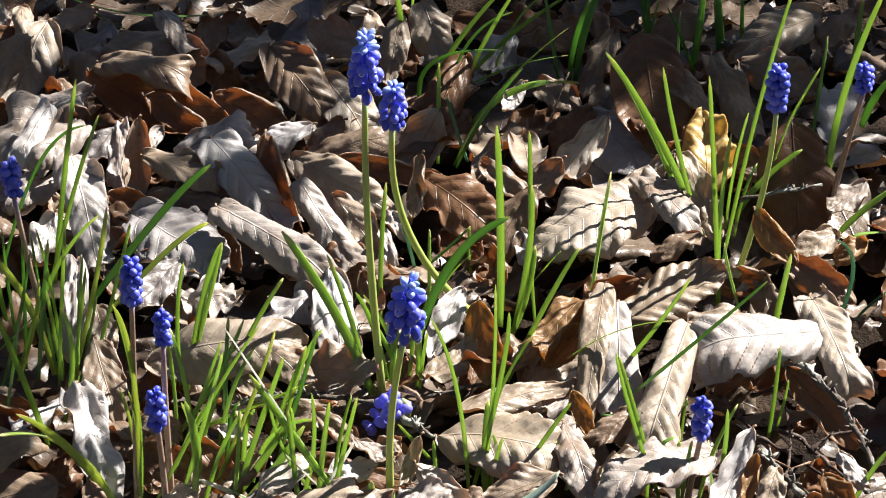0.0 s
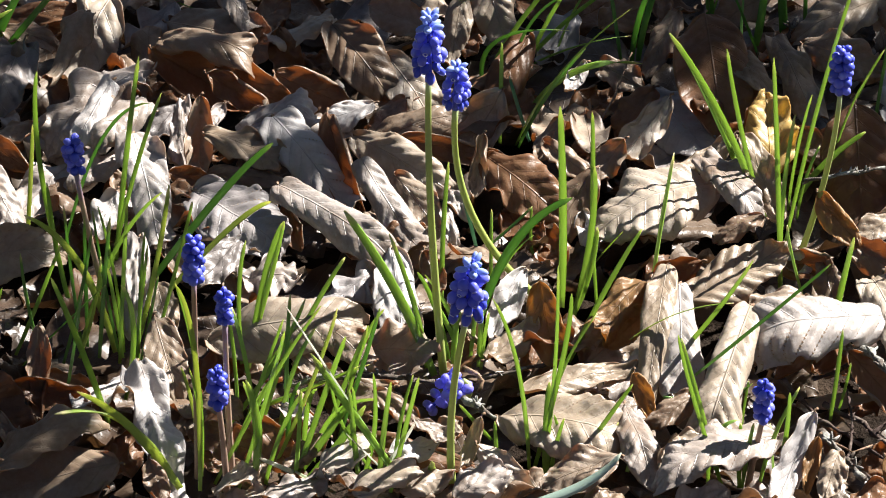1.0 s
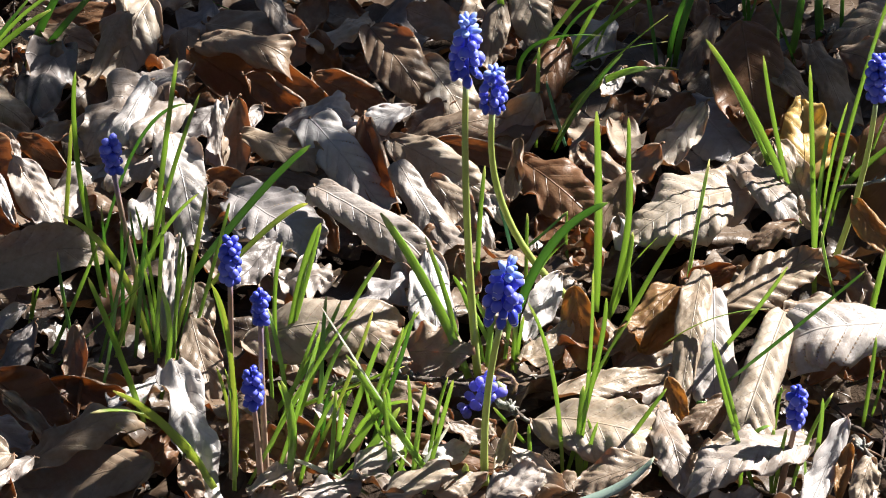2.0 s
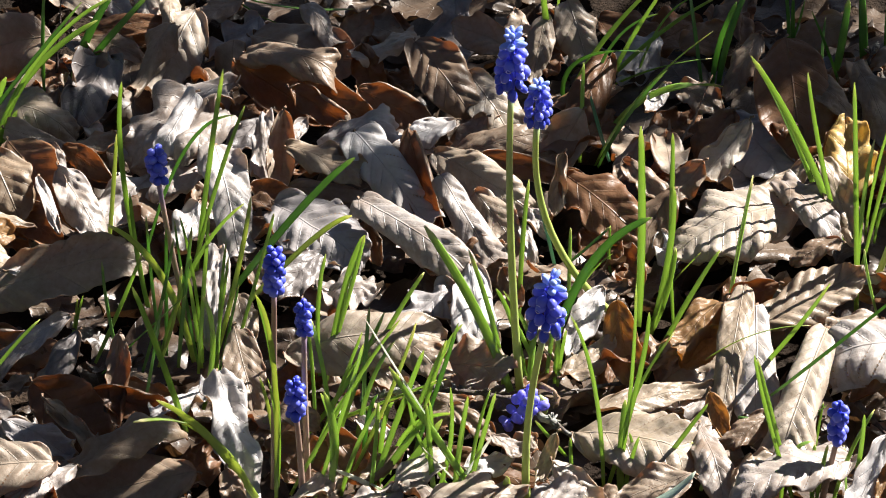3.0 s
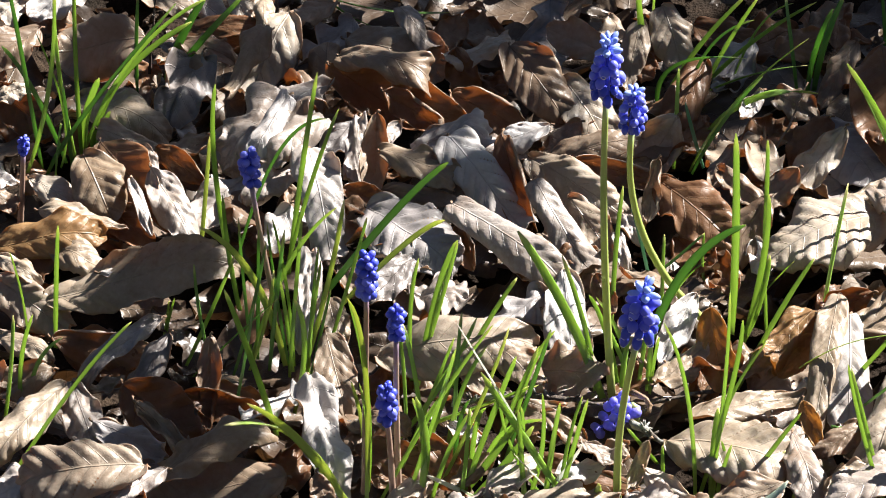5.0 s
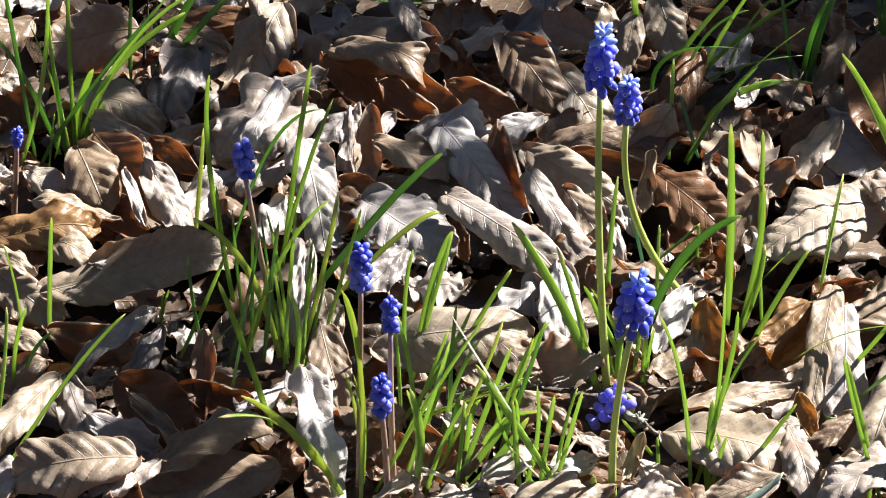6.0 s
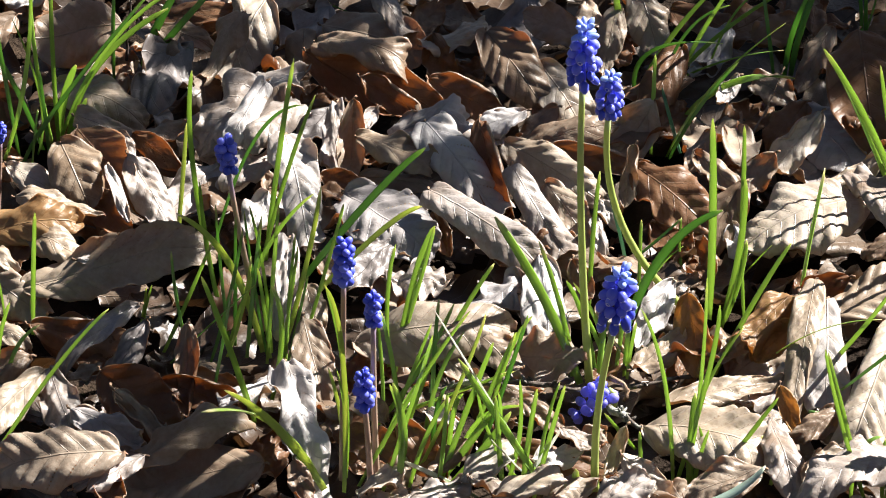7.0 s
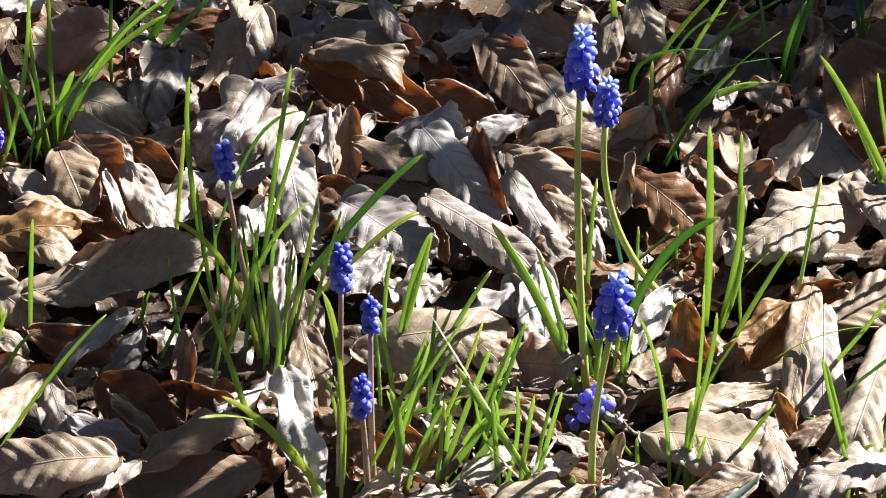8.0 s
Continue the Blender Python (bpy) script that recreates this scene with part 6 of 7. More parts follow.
blade(p, (-0.1317, -0.1866, 0.0020), (-0.1522, -0.1826, 0.0297), (-0.1786, -0.1896, 0.0385), 0.0046, "lime")

p = plant(-0.1219, -0.1777, 0.0000, "young grape hyacinths with tight deep blue buds among grass-like leaves")
flower(p, (-0.1238, -0.1797, 0.0000), (-0.1228, -0.1797, 0.0481), (-0.1219, -0.1797, 0.0943), (-0.1214, -0.1797, 0.1154), 0.0096, False, True, 91)
flower(p, (-0.1098, -0.1831, 0.0000), (-0.1104, -0.1831, 0.0399), (-0.1103, -0.1831, 0.0763), (-0.1102, -0.1831, 0.0936), 0.0082, False, True, 92)
flower(p, (-0.1117, -0.1910, 0.0000), (-0.1124, -0.1910, 0.0234), (-0.1136, -0.1910, 0.0425), (-0.1143, -0.1910, 0.0619), 0.0096, False, True, 93)
blade(p, (-0.1059, -0.1027, 0.0000), (-0.0975, -0.1037, 0.0469), (-0.0891, -0.1050, 0.0732), 0.0032)
blade(p, (-0.1081, -0.1057, 0.0000), (-0.1086, -0.1060, 0.0371), (-0.1049, -0.1065, 0.0650), 0.0021)
blade(p, (-0.0930, -0.1052, 0.0000), (-0.0768, -0.1018, 0.0323), (-0.0653, -0.0969, 0.0501), 0.0026)
blade(p, (-0.0660, -0.1340, 0.0000), (-0.0578, -0.1399, 0.0362), (-0.0486, -0.1489, 0.0595), 0.0023)
blade(p, (-0.0424, -0.1826, 0.0000), (-0.0683, -0.1880, 0.0537), (-0.0858, -0.1960, 0.0935), 0.0017, "straw")
blade(p, (-0.1035, -0.1321, 0.0000), (-0.0802, -0.1366, 0.0135), (-0.0588, -0.1433, 0.0286), 0.0034)
blade(p, (-0.1043, -0.1849, 0.0000), (-0.0985, -0.1894, 0.0268), (-0.1023, -0.1961, 0.0585), 0.0036)
blade(p, (-0.1143, -0.1466, 0.0000), (-0.0949, -0.1409, 0.0263), (-0.0804, -0.1323, 0.0539), 0.0023)
blade(p, (-0.1004, -0.1501, 0.0000), (-0.0913, -0.1458, 0.0284), (-0.0858, -0.1394, 0.0393), 0.0021)
blade(p, (-0.1241, -0.1786, 0.0000), (-0.1217, -0.1835, 0.0289), (-0.1245, -0.1910, 0.0612), 0.0021)
blade(p, (-0.1223, -0.1785, 0.0000), (-0.1222, -0.1785, 0.0500), (-0.1293, -0.1784, 0.0927), 0.0026)
blade(p, (-0.0661, -0.1835, 0.0000), (-0.0605, -0.1853, 0.0290), (-0.0610, -0.1880, 0.0493), 0.0023)
blade(p, (-0.0808, -0.1833, 0.0000), (-0.0685, -0.1815, 0.0151), (-0.0562, -0.1788, 0.0336), 0.0038)
blade(p, (-0.0865, -0.1835, 0.0000), (-0.0741, -0.1824, 0.0184), (-0.0618, -0.1809, 0.0381), 0.0036)
blade(p, (-0.0458, -0.1820, 0.0000), (-0.0426, -0.1837, 0.0283), (-0.0369, -0.1862, 0.0533), 0.0023)
blade(p, (-0.0582, -0.1824, 0.0000), (-0.0526, -0.1861, 0.0270), (-0.0524, -0.1917, 0.0580), 0.0024)
blade(p, (-0.0537, -0.1823, 0.0000), (-0.0451, -0.1843, 0.0136), (-0.0363, -0.1874, 0.0316), 0.0019, "straw")
blade(p, (-0.0446, -0.1835, 0.0000), (-0.0536, -0.1880, 0.0140), (-0.0636, -0.1948, 0.0314), 0.0017, "straw")
blade(p, (-0.1026, -0.1252, 0.0000), (-0.0919, -0.1302, 0.0288), (-0.0779, -0.1378, 0.0480), 0.0019)
blade(p, (-0.1073, -0.1495, 0.0000), (-0.0978, -0.1534, 0.0306), (-0.0884, -0.1592, 0.0621), 0.0019)
blade(p, (-0.1109, -0.1695, 0.0000), (-0.1016, -0.1710, 0.0262), (-0.0901, -0.1733, 0.0472), 0.0021)
blade(p, (-0.0966, -0.1846, -0.0000), (-0.0898, -0.1834, 0.0241), (-0.0808, -0.1815, 0.0422), 0.0023)
blade(p, (-0.0515, -0.1810, 0.0000), (-0.0651, -0.1818, 0.0264), (-0.0696, -0.1831, 0.0544), 0.0021)
blade(p, (-0.1012, -0.1541, 0.0000), (-0.1043, -0.1496, 0.0334), (-0.1103, -0.1406, 0.0568), 0.0025)
blade(p, (-0.0776, -0.1693, 0.0000), (-0.0688, -0.1746, 0.0266), (-0.0513, -0.1851, 0.0410), 0.0023)
blade(p, (-0.0917, -0.1560, 0.0000), (-0.0865, -0.1503, 0.0275), (-0.0761, -0.1388, 0.0445), 0.0026)
blade(p, (-0.0893, -0.1507, 0.0000), (-0.0883, -0.1461, 0.0344), (-0.0863, -0.1368, 0.0591), 0.0026, "deep")
blade(p, (-0.0885, -0.1727, 0.0000), (-0.0862, -0.1782, 0.0314), (-0.0814, -0.1892, 0.0528), 0.0023, "deep")
blade(p, (-0.0816, -0.1769, 0.0000), (-0.0792, -0.1849, 0.0349), (-0.0745, -0.2010, 0.0575), 0.0024)
blade(p, (-0.1013, -0.1346, 0.0020), (-0.0773, -0.1306, 0.0103), (-0.0553, -0.1376, 0.0253), 0.0036, "lime")
blade(p, (-0.1169, -0.1870, 0.0020), (-0.0920, -0.1830, 0.0512), (-0.0721, -0.1900, 0.0890), 0.0026, "green")
blade(p, (-0.1012, -0.1927, 0.0020), (-0.0992, -0.1887, 0.0309), (-0.1034, -0.1957, 0.0575), 0.0034, "green")
blade(p, (-0.0687, -0.1942, 0.0020), (-0.0847, -0.1902, 0.0093), (-0.0980, -0.1972, 0.0216), 0.0024, "straw")
blade(p, (-0.0395, -0.1933, 0.0020), (-0.0586, -0.1893, 0.0329), (-0.0765, -0.1963, 0.0708), 0.0034, "green")
blade(p, (-0.0588, -0.1944, 0.0020), (-0.0606, -0.1904, 0.0233), (-0.0619, -0.1974, 0.0542), 0.0026, "green")
blade(p, (-0.1244, -0.1783, 0.0020), (-0.1241, -0.1743, 0.0240), (-0.1284, -0.1813, 0.0550), 0.0020, "lime")
blade(p, (-0.1069, -0.1903, 0.0020), (-0.0949, -0.1863, 0.0427), (-0.0864, -0.1933, 0.0796), 0.0026, "green")
blade(p, (-0.0850, -0.1869, 0.0020), (-0.0727, -0.1829, 0.0401), (-0.0629, -0.1899, 0.0743), 0.0028, "green")
blade(p, (-0.0942, -0.1790, 0.0020), (-0.0773, -0.1750, 0.0428), (-0.0661, -0.1820, 0.0823), 0.0022, "lime")
blade(p, (-0.0742, -0.1599, 0.0020), (-0.0645, -0.1559, 0.0294), (-0.0546, -0.1629, 0.0612), 0.0024, "green")
blade(p, (-0.0853, -0.1923, 0.0020), (-0.0829, -0.1883, 0.0249), (-0.0810, -0.1953, 0.0541), 0.0026, "green")
blade(p, (-0.0516, -0.1930, 0.0020), (-0.0489, -0.1890, 0.0276), (-0.0455, -0.1960, 0.0568), 0.0026, "green")
blade(p, (-0.0467, -0.1939, 0.0020), (-0.0408, -0.1899, 0.0281), (-0.0344, -0.1969, 0.0599), 0.0024, "green")
blade(p, (-0.0196, -0.0966, 0.0020), (-0.0228, -0.0926, 0.0190), (-0.0328, -0.0996, 0.0432), 0.0030, "green")
blade(p, (-0.1088, -0.1432, 0.0020), (-0.1097, -0.1392, 0.0297), (-0.1112, -0.1462, 0.0590), 0.0020, "green")
blade(p, (-0.0679, -0.1561, 0.0020), (-0.0576, -0.1521, 0.0349), (-0.0501, -0.1591, 0.0667), 0.0022, "deep")
blade(p, (-0.0292, -0.1958, 0.0020), (-0.0296, -0.1918, 0.0074), (-0.0302, -0.1988, 0.0206), 0.0034, "lime")

p = plant(-0.0259, -0.1060, 0.0000, "tall grape hyacinth with two blue-violet heads and strap leaves")
flower(p, (-0.0259, -0.1081, 0.0000), (-0.0299, -0.1081, 0.0787), (-0.0299, -0.1081, 0.1406), (-0.0290, -0.1081, 0.1751), 0.0159, True, False, 142)
flower(p, (0.0146, -0.0607, 0.0040), (-0.0137, -0.0664, 0.0510), (-0.0197, -0.0703, 0.1040), (-0.0184, -0.0723, 0.1296), 0.0135, True, False, 143)
flower(p, (-0.0164, -0.1248, 0.0000), (-0.0154, -0.1315, 0.0091), (-0.0177, -0.1310, 0.0121), (-0.0337, -0.1350, -0.0005), 0.0152, True, False, 144, True)
blade(p, (-0.0296, -0.1095, 0.0000), (-0.0449, -0.1068, 0.0405), (-0.0649, -0.1029, 0.0767), 0.0045)
blade(p, (-0.0330, -0.1042, 0.0000), (-0.0369, -0.1080, 0.0318), (-0.0468, -0.1137, 0.0724), 0.0026)
blade(p, (-0.0232, -0.1027, 0.0000), (-0.0287, -0.1054, 0.0303), (-0.0357, -0.1096, 0.0509), 0.0026)
blade(p, (-0.0268, -0.0537, 0.0000), (-0.0256, -0.0573, 0.0377), (-0.0229, -0.0627, 0.0739), 0.0026)
blade(p, (-0.0062, -0.0474, 0.0000), (-0.0059, -0.0464, 0.0226), (-0.0055, -0.0448, 0.0390), 0.0019)
blade(p, (-0.0141, -0.0870, 0.0000), (0.0025, -0.0892, 0.0494), (0.0272, -0.0925, 0.0749), 0.0045, "deep")
blade(p, (-0.0096, -0.0658, 0.0000), (-0.0007, -0.0690, 0.0263), (0.0118, -0.0739, 0.0451), 0.0023)
blade(p, (-0.0065, -0.0127, 0.0000), (0.0029, -0.0104, 0.0079), (0.0118, -0.0069, 0.0156), 0.0016, "deep")
blade(p, (-0.0099, -0.0316, 0.0000), (-0.0151, -0.0261, 0.0234), (-0.0195, -0.0180, 0.0356), 0.0021, "blue")
blade(p, (-0.0181, -0.0996, 0.0000), (-0.0240, -0.1020, 0.0198), (-0.0341, -0.1057, 0.0442), 0.0023)
blade(p, (-0.0220, -0.1038, 0.0000), (-0.0211, -0.1014, 0.0138), (-0.0190, -0.0977, 0.0253), 0.0032)
blade(p, (-0.0116, -0.1035, 0.0000), (-0.0107, -0.1045, 0.0162), (-0.0097, -0.1061, 0.0312), 0.0026)
blade(p, (-0.0151, -0.0995, 0.0000), (-0.0131, -0.0952, 0.0155), (-0.0117, -0.0889, 0.0252), 0.0021)
blade(p, (-0.0104, -0.1055, 0.0000), (-0.0090, -0.1045, 0.0134), (-0.0069, -0.1029, 0.0264), 0.0023)
blade(p, (-0.0065, -0.1554, 0.0000), (-0.0123, -0.1582, 0.0099), (-0.0192, -0.1624, 0.0223), 0.0019)
blade(p, (-0.0044, -0.1821, 0.0000), (-0.0047, -0.1854, 0.0168), (-0.0052, -0.1905, 0.0335), 0.0023)
blade(p, (-0.0315, -0.1842, 0.0000), (-0.0310, -0.1899, 0.0082), (-0.0303, -0.1985, 0.0199), 0.0034)

p = plant(-0.0219, -0.1877, 0.0000, "blue-violet grape hyacinth with open bells on pale green stalk")
flower(p, (-0.0222, -0.1877, 0.0000), (-0.0218, -0.1877, 0.0398), (-0.0159, -0.1877, 0.0798), (-0.0125, -0.1877, 0.1116), 0.0173, True, False, 163)
blade(p, (0.0087, -0.1800, 0.0000), (0.0045, -0.1803, 0.0516), (-0.0053, -0.1806, 0.0852), 0.0023)

p = plant(0.0234, -0.0625, -0.0000, "upright clump of grape hyacinth leaves in sun")
blade(p, (0.0234, -0.0604, 0.0000), (0.0240, -0.0618, 0.0501), (0.0228, -0.0639, 0.1008), 0.0040)
blade(p, (0.0366, -0.0190, 0.0000), (0.0370, -0.0229, 0.0451), (0.0366, -0.0288, 0.0760), 0.0023)
blade(p, (0.0281, -0.0674, -0.0000), (0.0352, -0.0691, 0.0412), (0.0367, -0.0716, 0.0768), 0.0032)
blade(p, (0.0288, -0.0644, 0.0000), (0.0350, -0.0666, 0.0228), (0.0378, -0.0698, 0.0459), 0.0036)
blade(p, (0.0256, -0.1009, -0.0000), (0.0414, -0.0976, 0.0351), (0.0556, -0.0927, 0.0598), 0.0026)
blade(p, (0.0378, -0.0268, 0.0000), (0.0434, -0.0311, 0.0109), (0.0494, -0.0375, 0.0226), 0.0014)
blade(p, (0.0614, -0.0428, 0.0000), (0.0653, -0.0369, 0.0266), (0.0706, -0.0281, 0.0552), 0.0026)
blade(p, (0.0380, -0.0620, 0.0000), (0.0370, -0.0622, 0.0171), (0.0368, -0.0626, 0.0244), 0.0017)
blade(p, (0.0141, -0.1798, 0.0000), (0.0190, -0.1786, 0.0508), (0.0203, -0.1769, 0.0979), 0.0023)
blade(p, (0.0100, -0.1788, 0.0000), (0.0218, -0.1792, 0.0540), (0.0255, -0.1798, 0.0866), 0.0026)
blade(p, (0.0152, -0.1774, 0.0000), (0.0189, -0.1734, 0.0364), (0.0360, -0.1674, 0.0693), 0.0021)
blade(p, (0.0152, -0.1813, 0.0000), (0.0155, -0.1775, 0.0199), (0.0168, -0.1717, 0.0392), 0.0036)
blade(p, (0.0236, -0.1795, 0.0000), (0.0383, -0.1788, 0.0242), (0.0496, -0.1778, 0.0420), 0.0024)
blade(p, (0.0245, -0.1756, 0.0000), (0.0217, -0.1758, 0.0134), (0.0185, -0.1761, 0.0265), 0.0017)
blade(p, (0.0378, -0.1805, 0.0000), (0.0405, -0.1779, 0.0112), (0.0440, -0.1739, 0.0209), 0.0021)
blade(p, (0.0475, -0.1786, 0.0000), (0.0502, -0.1743, 0.0048), (0.0540, -0.1679, 0.0073), 0.0023)
blade(p, (0.0175, -0.1805, 0.0000), (0.0184, -0.1817, 0.0119), (0.0224, -0.1835, 0.0298), 0.0021)
blade(p, (0.0120, -0.0199, 0.0000), (0.0109, -0.0171, 0.0067), (0.0115, -0.0129, 0.0197), 0.0016)

p = plant(0.0051, 0.0700, 0.0000, "shaded clump of arching dark green strap leaves")
blade(p, (-0.0077, 0.1183, 0.0000), (0.0068, 0.1238, 0.0269), (0.0300, 0.1321, 0.0523), 0.0032)
blade(p, (0.0084, 0.1212, 0.0000), (0.0193, 0.1208, 0.0289), (0.0347, 0.1203, 0.0579), 0.0024)
blade(p, (-0.0089, 0.1182, 0.0000), (-0.0018, 0.1150, 0.0247), (0.0294, 0.1101, 0.0318), 0.0026, "deep")
blade(p, (0.0124, 0.1335, 0.0000), (0.0335, 0.1303, 0.0118), (0.0568, 0.1255, 0.0196), 0.0024)
blade(p, (0.0125, 0.0975, 0.0000), (0.0332, 0.1001, 0.0176), (0.0613, 0.1040, 0.0181), 0.0036)
blade(p, (0.0051, 0.0663, 0.0000), (0.0252, 0.0684, 0.0362), (0.0554, 0.0716, 0.0657), 0.0021)
blade(p, (0.0099, 0.1358, 0.0000), (0.0333, 0.1413, 0.0228), (0.0606, 0.1496, 0.0381), 0.0036)
blade(p, (-0.0015, 0.0684, 0.0000), (-0.0008, 0.0726, 0.0244), (-0.0003, 0.0790, 0.0450), 0.0023)
blade(p, (0.0113, 0.0693, 0.0000), (0.0064, 0.0662, 0.0198), (0.0027, 0.0616, 0.0384), 0.0021, "blue")
blade(p, (0.0064, 0.0645, 0.0000), (0.0192, 0.0608, 0.0292), (0.0356, 0.0552, 0.0559), 0.0019, "deep")
blade(p, (-0.0131, 0.1565, 0.0000), (-0.0166, 0.1536, 0.0188), (-0.0187, 0.1493, 0.0433), 0.0036)
blade(p, (-0.0120, 0.1804, 0.0000), (-0.0117, 0.1767, 0.0141), (-0.0114, 0.1710, 0.0307), 0.0017)
blade(p, (0.0024, 0.1172, 0.0000), (0.0130, 0.1196, 0.0309), (0.0326, 0.1233, 0.0437), 0.0019, "deep")
blade(p, (0.0238, 0.1421, 0.0000), (0.0357, 0.1464, 0.0271), (0.0506, 0.1529, 0.0353), 0.0017)

p = plant(0.0566, 0.1360, 0.0000, "shaded clump of upright dark green strap leaves")
blade(p, (0.0604, 0.1361, 0.0000), (0.0647, 0.1409, 0.0222), (0.0729, 0.1481, 0.0430), 0.0036, "deep")
blade(p, (0.0578, 0.1360, 0.0000), (0.0608, 0.1331, 0.0239), (0.0674, 0.1287, 0.0470), 0.0032, "deep")
blade(p, (0.0528, 0.1344, 0.0000), (0.0496, 0.1388, 0.0232), (0.0465, 0.1454, 0.0440), 0.0024, "deep")
blade(p, (0.0926, 0.1652, 0.0000), (0.0918, 0.1630, 0.0185), (0.0896, 0.1596, 0.0395), 0.0024, "deep")

p = plant(0.1136, -0.0467, 0.0000, "sunlit grape hyacinth clump with young budding heads")
flower(p, (0.1228, -0.0289, 0.0000), (0.1340, -0.0289, 0.0444), (0.1390, -0.0289, 0.0845), (0.1397, -0.0289, 0.1077), 0.0106, False, False, 205)
flower(p, (0.1653, 0.0183, 0.0000), (0.1707, 0.0183, 0.0279), (0.1789, 0.0183, 0.0636), (0.1793, 0.0183, 0.0778), 0.0087, False, True, 206)
blade(p, (0.1113, 0.0049, 0.0000), (0.0916, 0.0039, 0.0527), (0.0694, 0.0026, 0.0948), 0.0036)
blade(p, (0.1068, 0.0126, 0.0000), (0.0885, 0.0153, 0.0485), (0.0731, 0.0194, 0.0799), 0.0026)
blade(p, (0.1106, 0.0049, 0.0000), (0.0998, -0.0001, 0.0494), (0.0930, -0.0075, 0.0930), 0.0024)
blade(p, (0.1152, -0.0476, 0.0000), (0.1125, -0.0525, 0.0626), (0.1094, -0.0599, 0.1203), 0.0026)
blade(p, (0.1147, -0.0476, 0.0000), (0.1156, -0.0436, 0.0430), (0.1201, -0.0376, 0.0793), 0.0023)
blade(p, (0.1213, 0.0121, 0.0000), (0.1244, 0.0096, 0.0315), (0.1298, 0.0059, 0.0619), 0.0019)
blade(p, (0.1171, -0.0231, 0.0000), (0.1313, -0.0248, 0.0807), (0.1467, -0.0274, 0.1470), 0.0021)
blade(p, (0.1254, 0.0196, 0.0000), (0.1361, 0.0206, 0.0173), (0.1540, 0.0220, 0.0331), 0.0032)
blade(p, (0.1364, 0.0432, 0.0000), (0.1506, 0.0453, 0.0343), (0.1629, 0.0485, 0.0577), 0.0017)
blade(p, (0.1369, 0.0296, 0.0000), (0.1462, 0.0237, 0.0407), (0.1541, 0.0148, 0.0657), 0.0021)
blade(p, (0.1606, 0.0701, 0.0000), (0.1638, 0.0681, 0.0315), (0.1670, 0.0651, 0.0632), 0.0024, "deep")
blade(p, (0.1653, 0.0287, 0.0000), (0.1708, 0.0279, 0.0531), (0.1879, 0.0268, 0.1091), 0.0036)
blade(p, (0.1810, 0.1215, 0.0000), (0.1841, 0.1213, 0.0249), (0.1867, 0.1211, 0.0496), 0.0032, "deep")
blade(p, (0.1852, 0.0927, 0.0000), (0.1895, 0.0892, 0.0152), (0.1961, 0.0840, 0.0298), 0.0040, "deep")
blade(p, (0.1239, -0.0535, 0.0000), (0.1189, -0.0524, 0.0206), (0.1170, -0.0509, 0.0337), 0.0017)
blade(p, (0.1246, 0.0053, 0.0000), (0.1283, 0.0108, 0.0165), (0.1346, 0.0190, 0.0283), 0.0017)

p = plant(0.1168, 0.1455, 0.0000, "dark green shaded clump of strap leaves")
blade(p, (0.1262, 0.1550, 0.0000), (0.1252, 0.1537, 0.0156), (0.1238, 0.1517, 0.0387), 0.0057, "deep")
blade(p, (0.1132, 0.1481, 0.0000), (0.1156, 0.1486, 0.0159), (0.1179, 0.1494, 0.0373), 0.0045, "deep")
blade(p, (0.1159, 0.1261, 0.0000), (0.1092, 0.1215, 0.0234), (0.1000, 0.1147, 0.0508), 0.0021, "deep")
blade(p, (0.0952, 0.1610, 0.0000), (0.0940, 0.1583, 0.0164), (0.0935, 0.1542, 0.0349), 0.0021, "deep")
blade(p, (0.0916, 0.1611, 0.0000), (0.0960, 0.1631, 0.0135), (0.0993, 0.1661, 0.0264), 0.0017, "deep")
blade(p, (0.1360, 0.1571, 0.0000), (0.1354, 0.1525, 0.0190), (0.1353, 0.1455, 0.0392), 0.0024, "deep")
blade(p, (0.1073, 0.1312, 0.0000), (0.1062, 0.1359, 0.0149), (0.1076, 0.1428, 0.0312), 0.0017, "deep")

p = plant(0.0986, -0.1887, 0.0000, "young grape hyacinth with one tight blue bud head")
flower(p, (0.0952, -0.1894, 0.0000), (0.0979, -0.1894, 0.0170), (0.1005, -0.1894, 0.0320), (0.1016, -0.1894, 0.0523), 0.0096, False, True, 232)
blade(p, (0.0997, -0.1887, 0.0000), (0.1058, -0.1838, 0.0212), (0.1158, -0.1765, 0.0390), 0.0026)
blade(p, (0.1065, -0.1889, 0.0000), (0.1097, -0.1938, 0.0281), (0.1103, -0.2010, 0.0534), 0.0023)
blade(p, (0.1058, -0.1889, 0.0000), (0.1048, -0.1836, 0.0128), (0.1044, -0.1757, 0.0210), 0.0014)
blade(p, (0.0929, -0.1905, 0.0000), (0.0949, -0.1920, 0.0189), (0.0969, -0.1942, 0.0341), 0.0021)
blade(p, (0.0918, -0.1904, 0.0000), (0.0918, -0.1872, 0.0156), (0.0924, -0.1823, 0.0258), 0.0024)
blade(p, (0.0942, -0.1514, 0.0000), (0.0958, -0.1483, 0.0131), (0.0973, -0.1436, 0.0195), 0.0014)
blade(p, (0.0107, -0.2394, 0.0300), (0.0298, -0.2394, 0.0388), (0.0436, -0.2364, 0.0504), 0.0085, "sheen", 1.4)
blade(p, (0.0795, -0.1874, 0.0000), (0.0824, -0.1853, 0.0213), (0.0919, -0.1821, 0.0271), 0.0023)
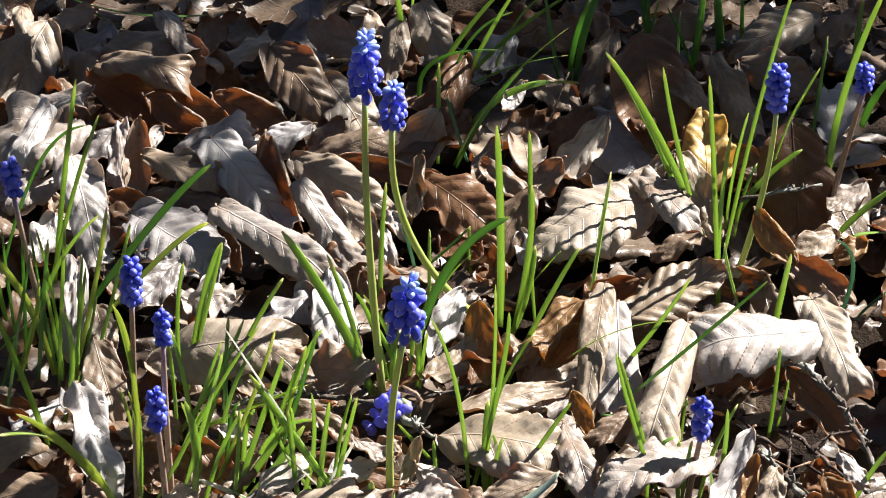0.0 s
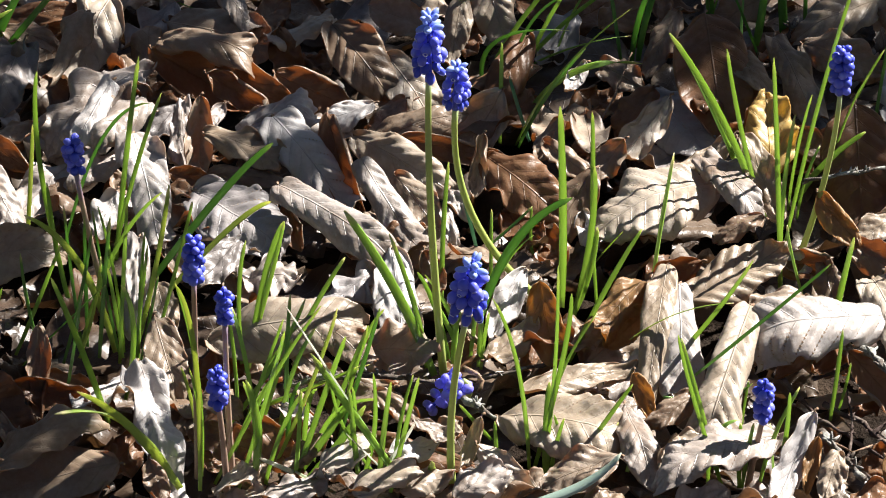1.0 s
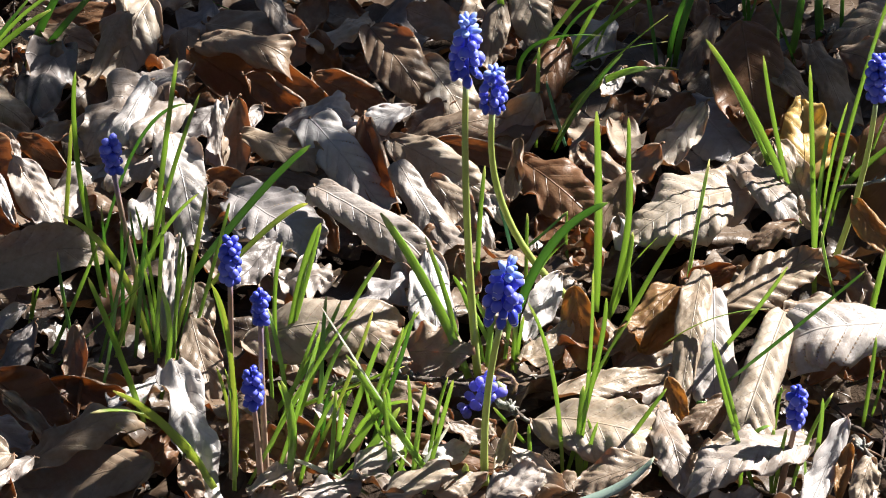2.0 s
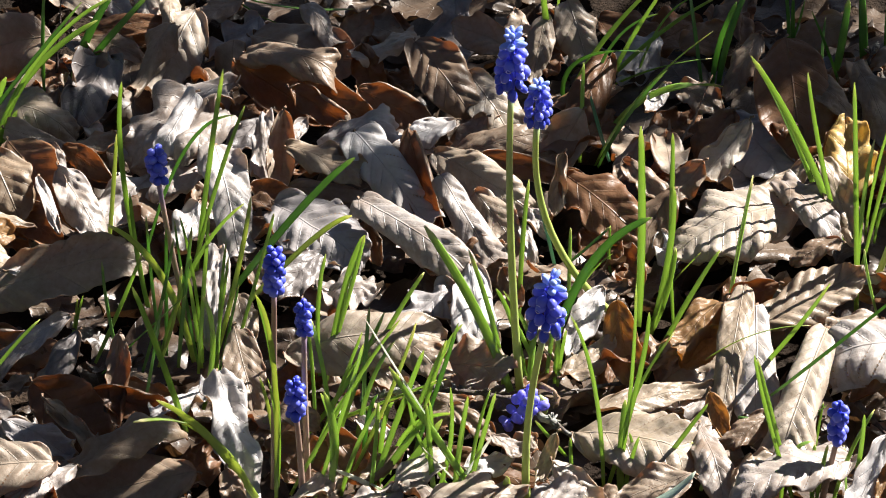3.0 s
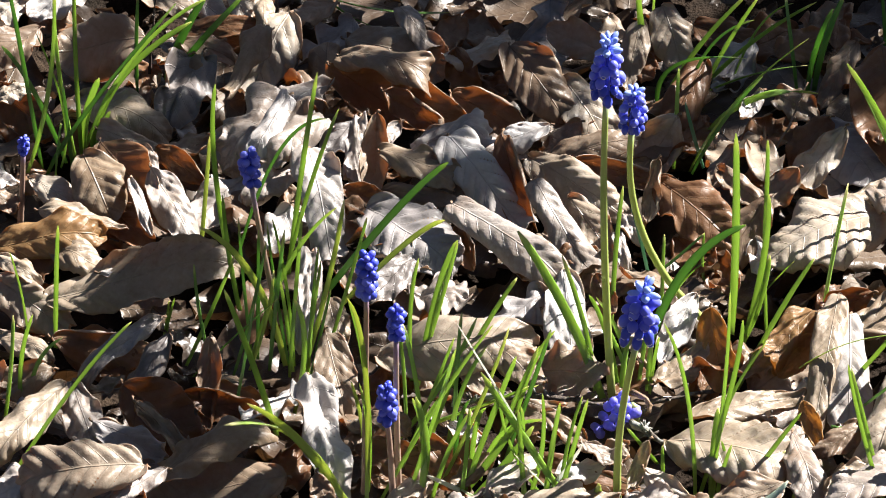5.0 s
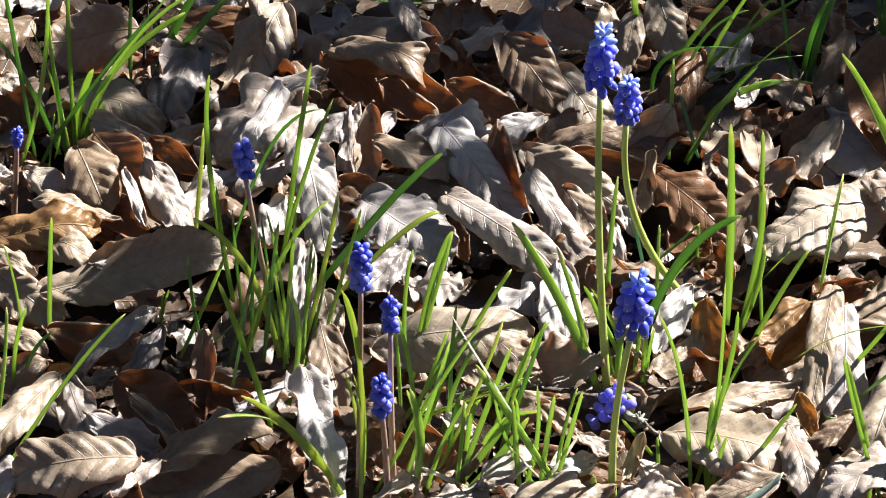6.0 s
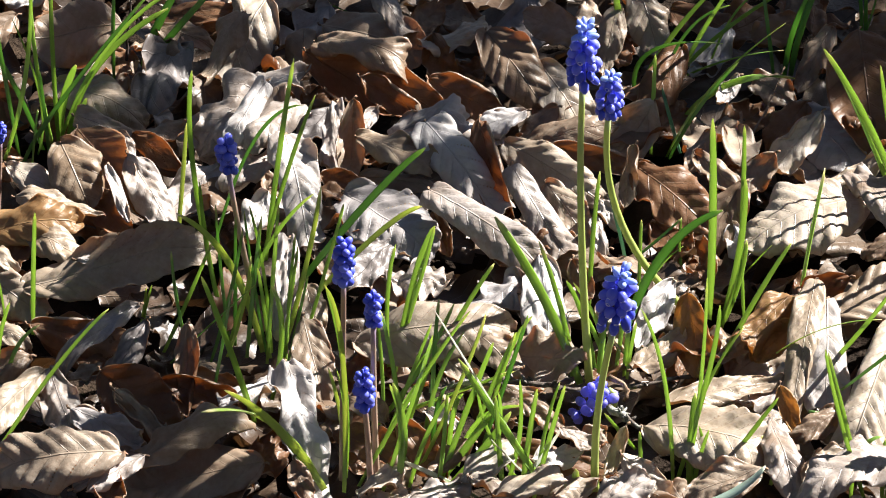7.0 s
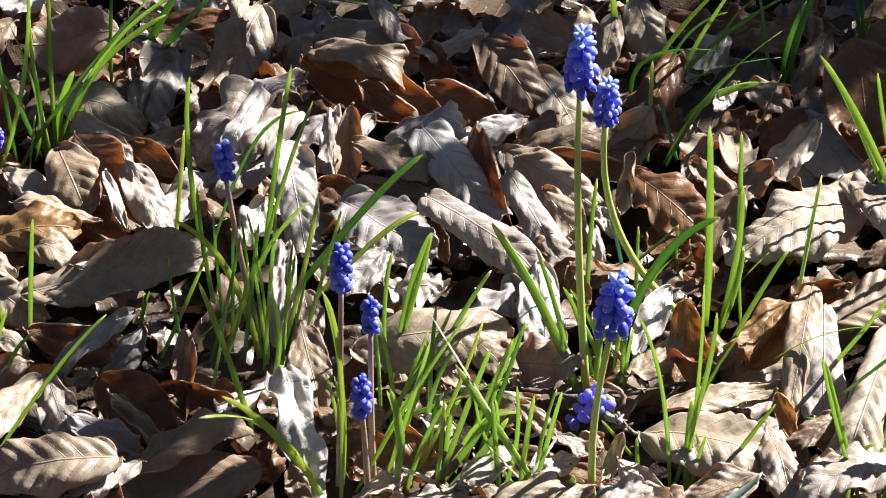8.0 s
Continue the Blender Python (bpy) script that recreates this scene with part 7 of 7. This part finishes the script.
blade(p, (0.0985, -0.1297, 0.0080), (0.0865, -0.1279, -0.0031), (0.0652, -0.1251, -0.0009), 0.0021)
blade(p, (0.0847, -0.1883, 0.0000), (0.0761, -0.1846, 0.0360), (0.0684, -0.1791, 0.0648), 0.0021)
blade(p, (0.0593, -0.1153, 0.0000), (0.0810, -0.1181, 0.0301), (0.0993, -0.1223, 0.0633), 0.0023)
blade(p, (0.0653, -0.0715, 0.0000), (0.0785, -0.0660, 0.0028), (0.0953, -0.0577, -0.0008), 0.0017)
blade(p, (0.0748, -0.1631, 0.0360), (0.1031, -0.1631, 0.0637), (0.1274, -0.1631, 0.0882), 0.0028, "deep")
blade(p, (0.0859, -0.1969, 0.0020), (0.0741, -0.1929, 0.0419), (0.0665, -0.1999, 0.0803), 0.0024, "green")
blade(p, (0.0500, -0.1170, 0.0220), (0.0707, -0.1130, 0.0323), (0.0923, -0.1200, 0.0413), 0.0018, "lime")
blade(p, (0.0624, -0.1584, 0.0220), (0.0834, -0.1544, 0.0186), (0.0979, -0.1614, 0.0306), 0.0022, "deep")

p = plant(0.1319, -0.1385, 0.0000, "sparse strap leaves beside a dark twig")
blade(p, (0.1304, -0.1445, -0.0000), (0.1329, -0.1424, 0.0221), (0.1348, -0.1393, 0.0406), 0.0021)
blade(p, (0.1342, -0.1378, 0.0000), (0.1370, -0.1374, 0.0130), (0.1387, -0.1367, 0.0230), 0.0014)
blade(p, (0.1345, -0.0813, -0.0000), (0.1376, -0.0859, 0.0255), (0.1417, -0.0929, 0.0549), 0.0034)

p = plant(0.1710, -0.0226, 0.0000, "bluish green curling strap leaves on brown leaves")
blade(p, (0.1590, -0.0757, 0.0000), (0.1687, -0.0758, 0.0349), (0.1609, -0.0759, 0.0504), 0.0021, "blue")
blade(p, (0.1725, -0.0580, 0.0000), (0.1787, -0.0598, 0.0087), (0.1888, -0.0624, 0.0201), 0.0021, "blue")
blade(p, (0.1680, 0.0048, 0.0000), (0.1788, 0.0074, 0.0104), (0.1921, 0.0114, 0.0191), 0.0032)
blade(p, (0.1752, 0.0037, 0.0000), (0.1826, 0.0058, 0.0005), (0.1950, 0.0090, -0.0024), 0.0024)
blade(p, (0.1615, -0.1906, 0.0000), (0.1679, -0.1898, 0.0131), (0.1755, -0.1886, 0.0244), 0.0026)

p = plant(-0.2594, -0.1226, 0.0000, "sparse upright strap leaves among tan leaves")
blade(p, (-0.2576, -0.0802, 0.0000), (-0.2555, -0.0840, 0.0358), (-0.2530, -0.0897, 0.0667), 0.0026)
blade(p, (-0.2694, -0.0751, 0.0000), (-0.2717, -0.0734, 0.0228), (-0.2761, -0.0708, 0.0412), 0.0017)
blade(p, (-0.2729, -0.1495, 0.0000), (-0.2680, -0.1479, 0.0338), (-0.2660, -0.1455, 0.0596), 0.0021)
blade(p, (-0.2667, -0.1290, 0.0000), (-0.2652, -0.1329, 0.0292), (-0.2589, -0.1387, 0.0552), 0.0023)
blade(p, (-0.2639, -0.1289, 0.0000), (-0.2602, -0.1242, 0.0207), (-0.2499, -0.1172, 0.0301), 0.0021)
blade(p, (-0.2691, -0.1850, 0.0000), (-0.2388, -0.1831, 0.0503), (-0.2145, -0.1803, 0.0808), 0.0021)
blade(p, (-0.2125, -0.0718, 0.0000), (-0.2105, -0.0763, 0.0121), (-0.2069, -0.0831, 0.0280), 0.0014)
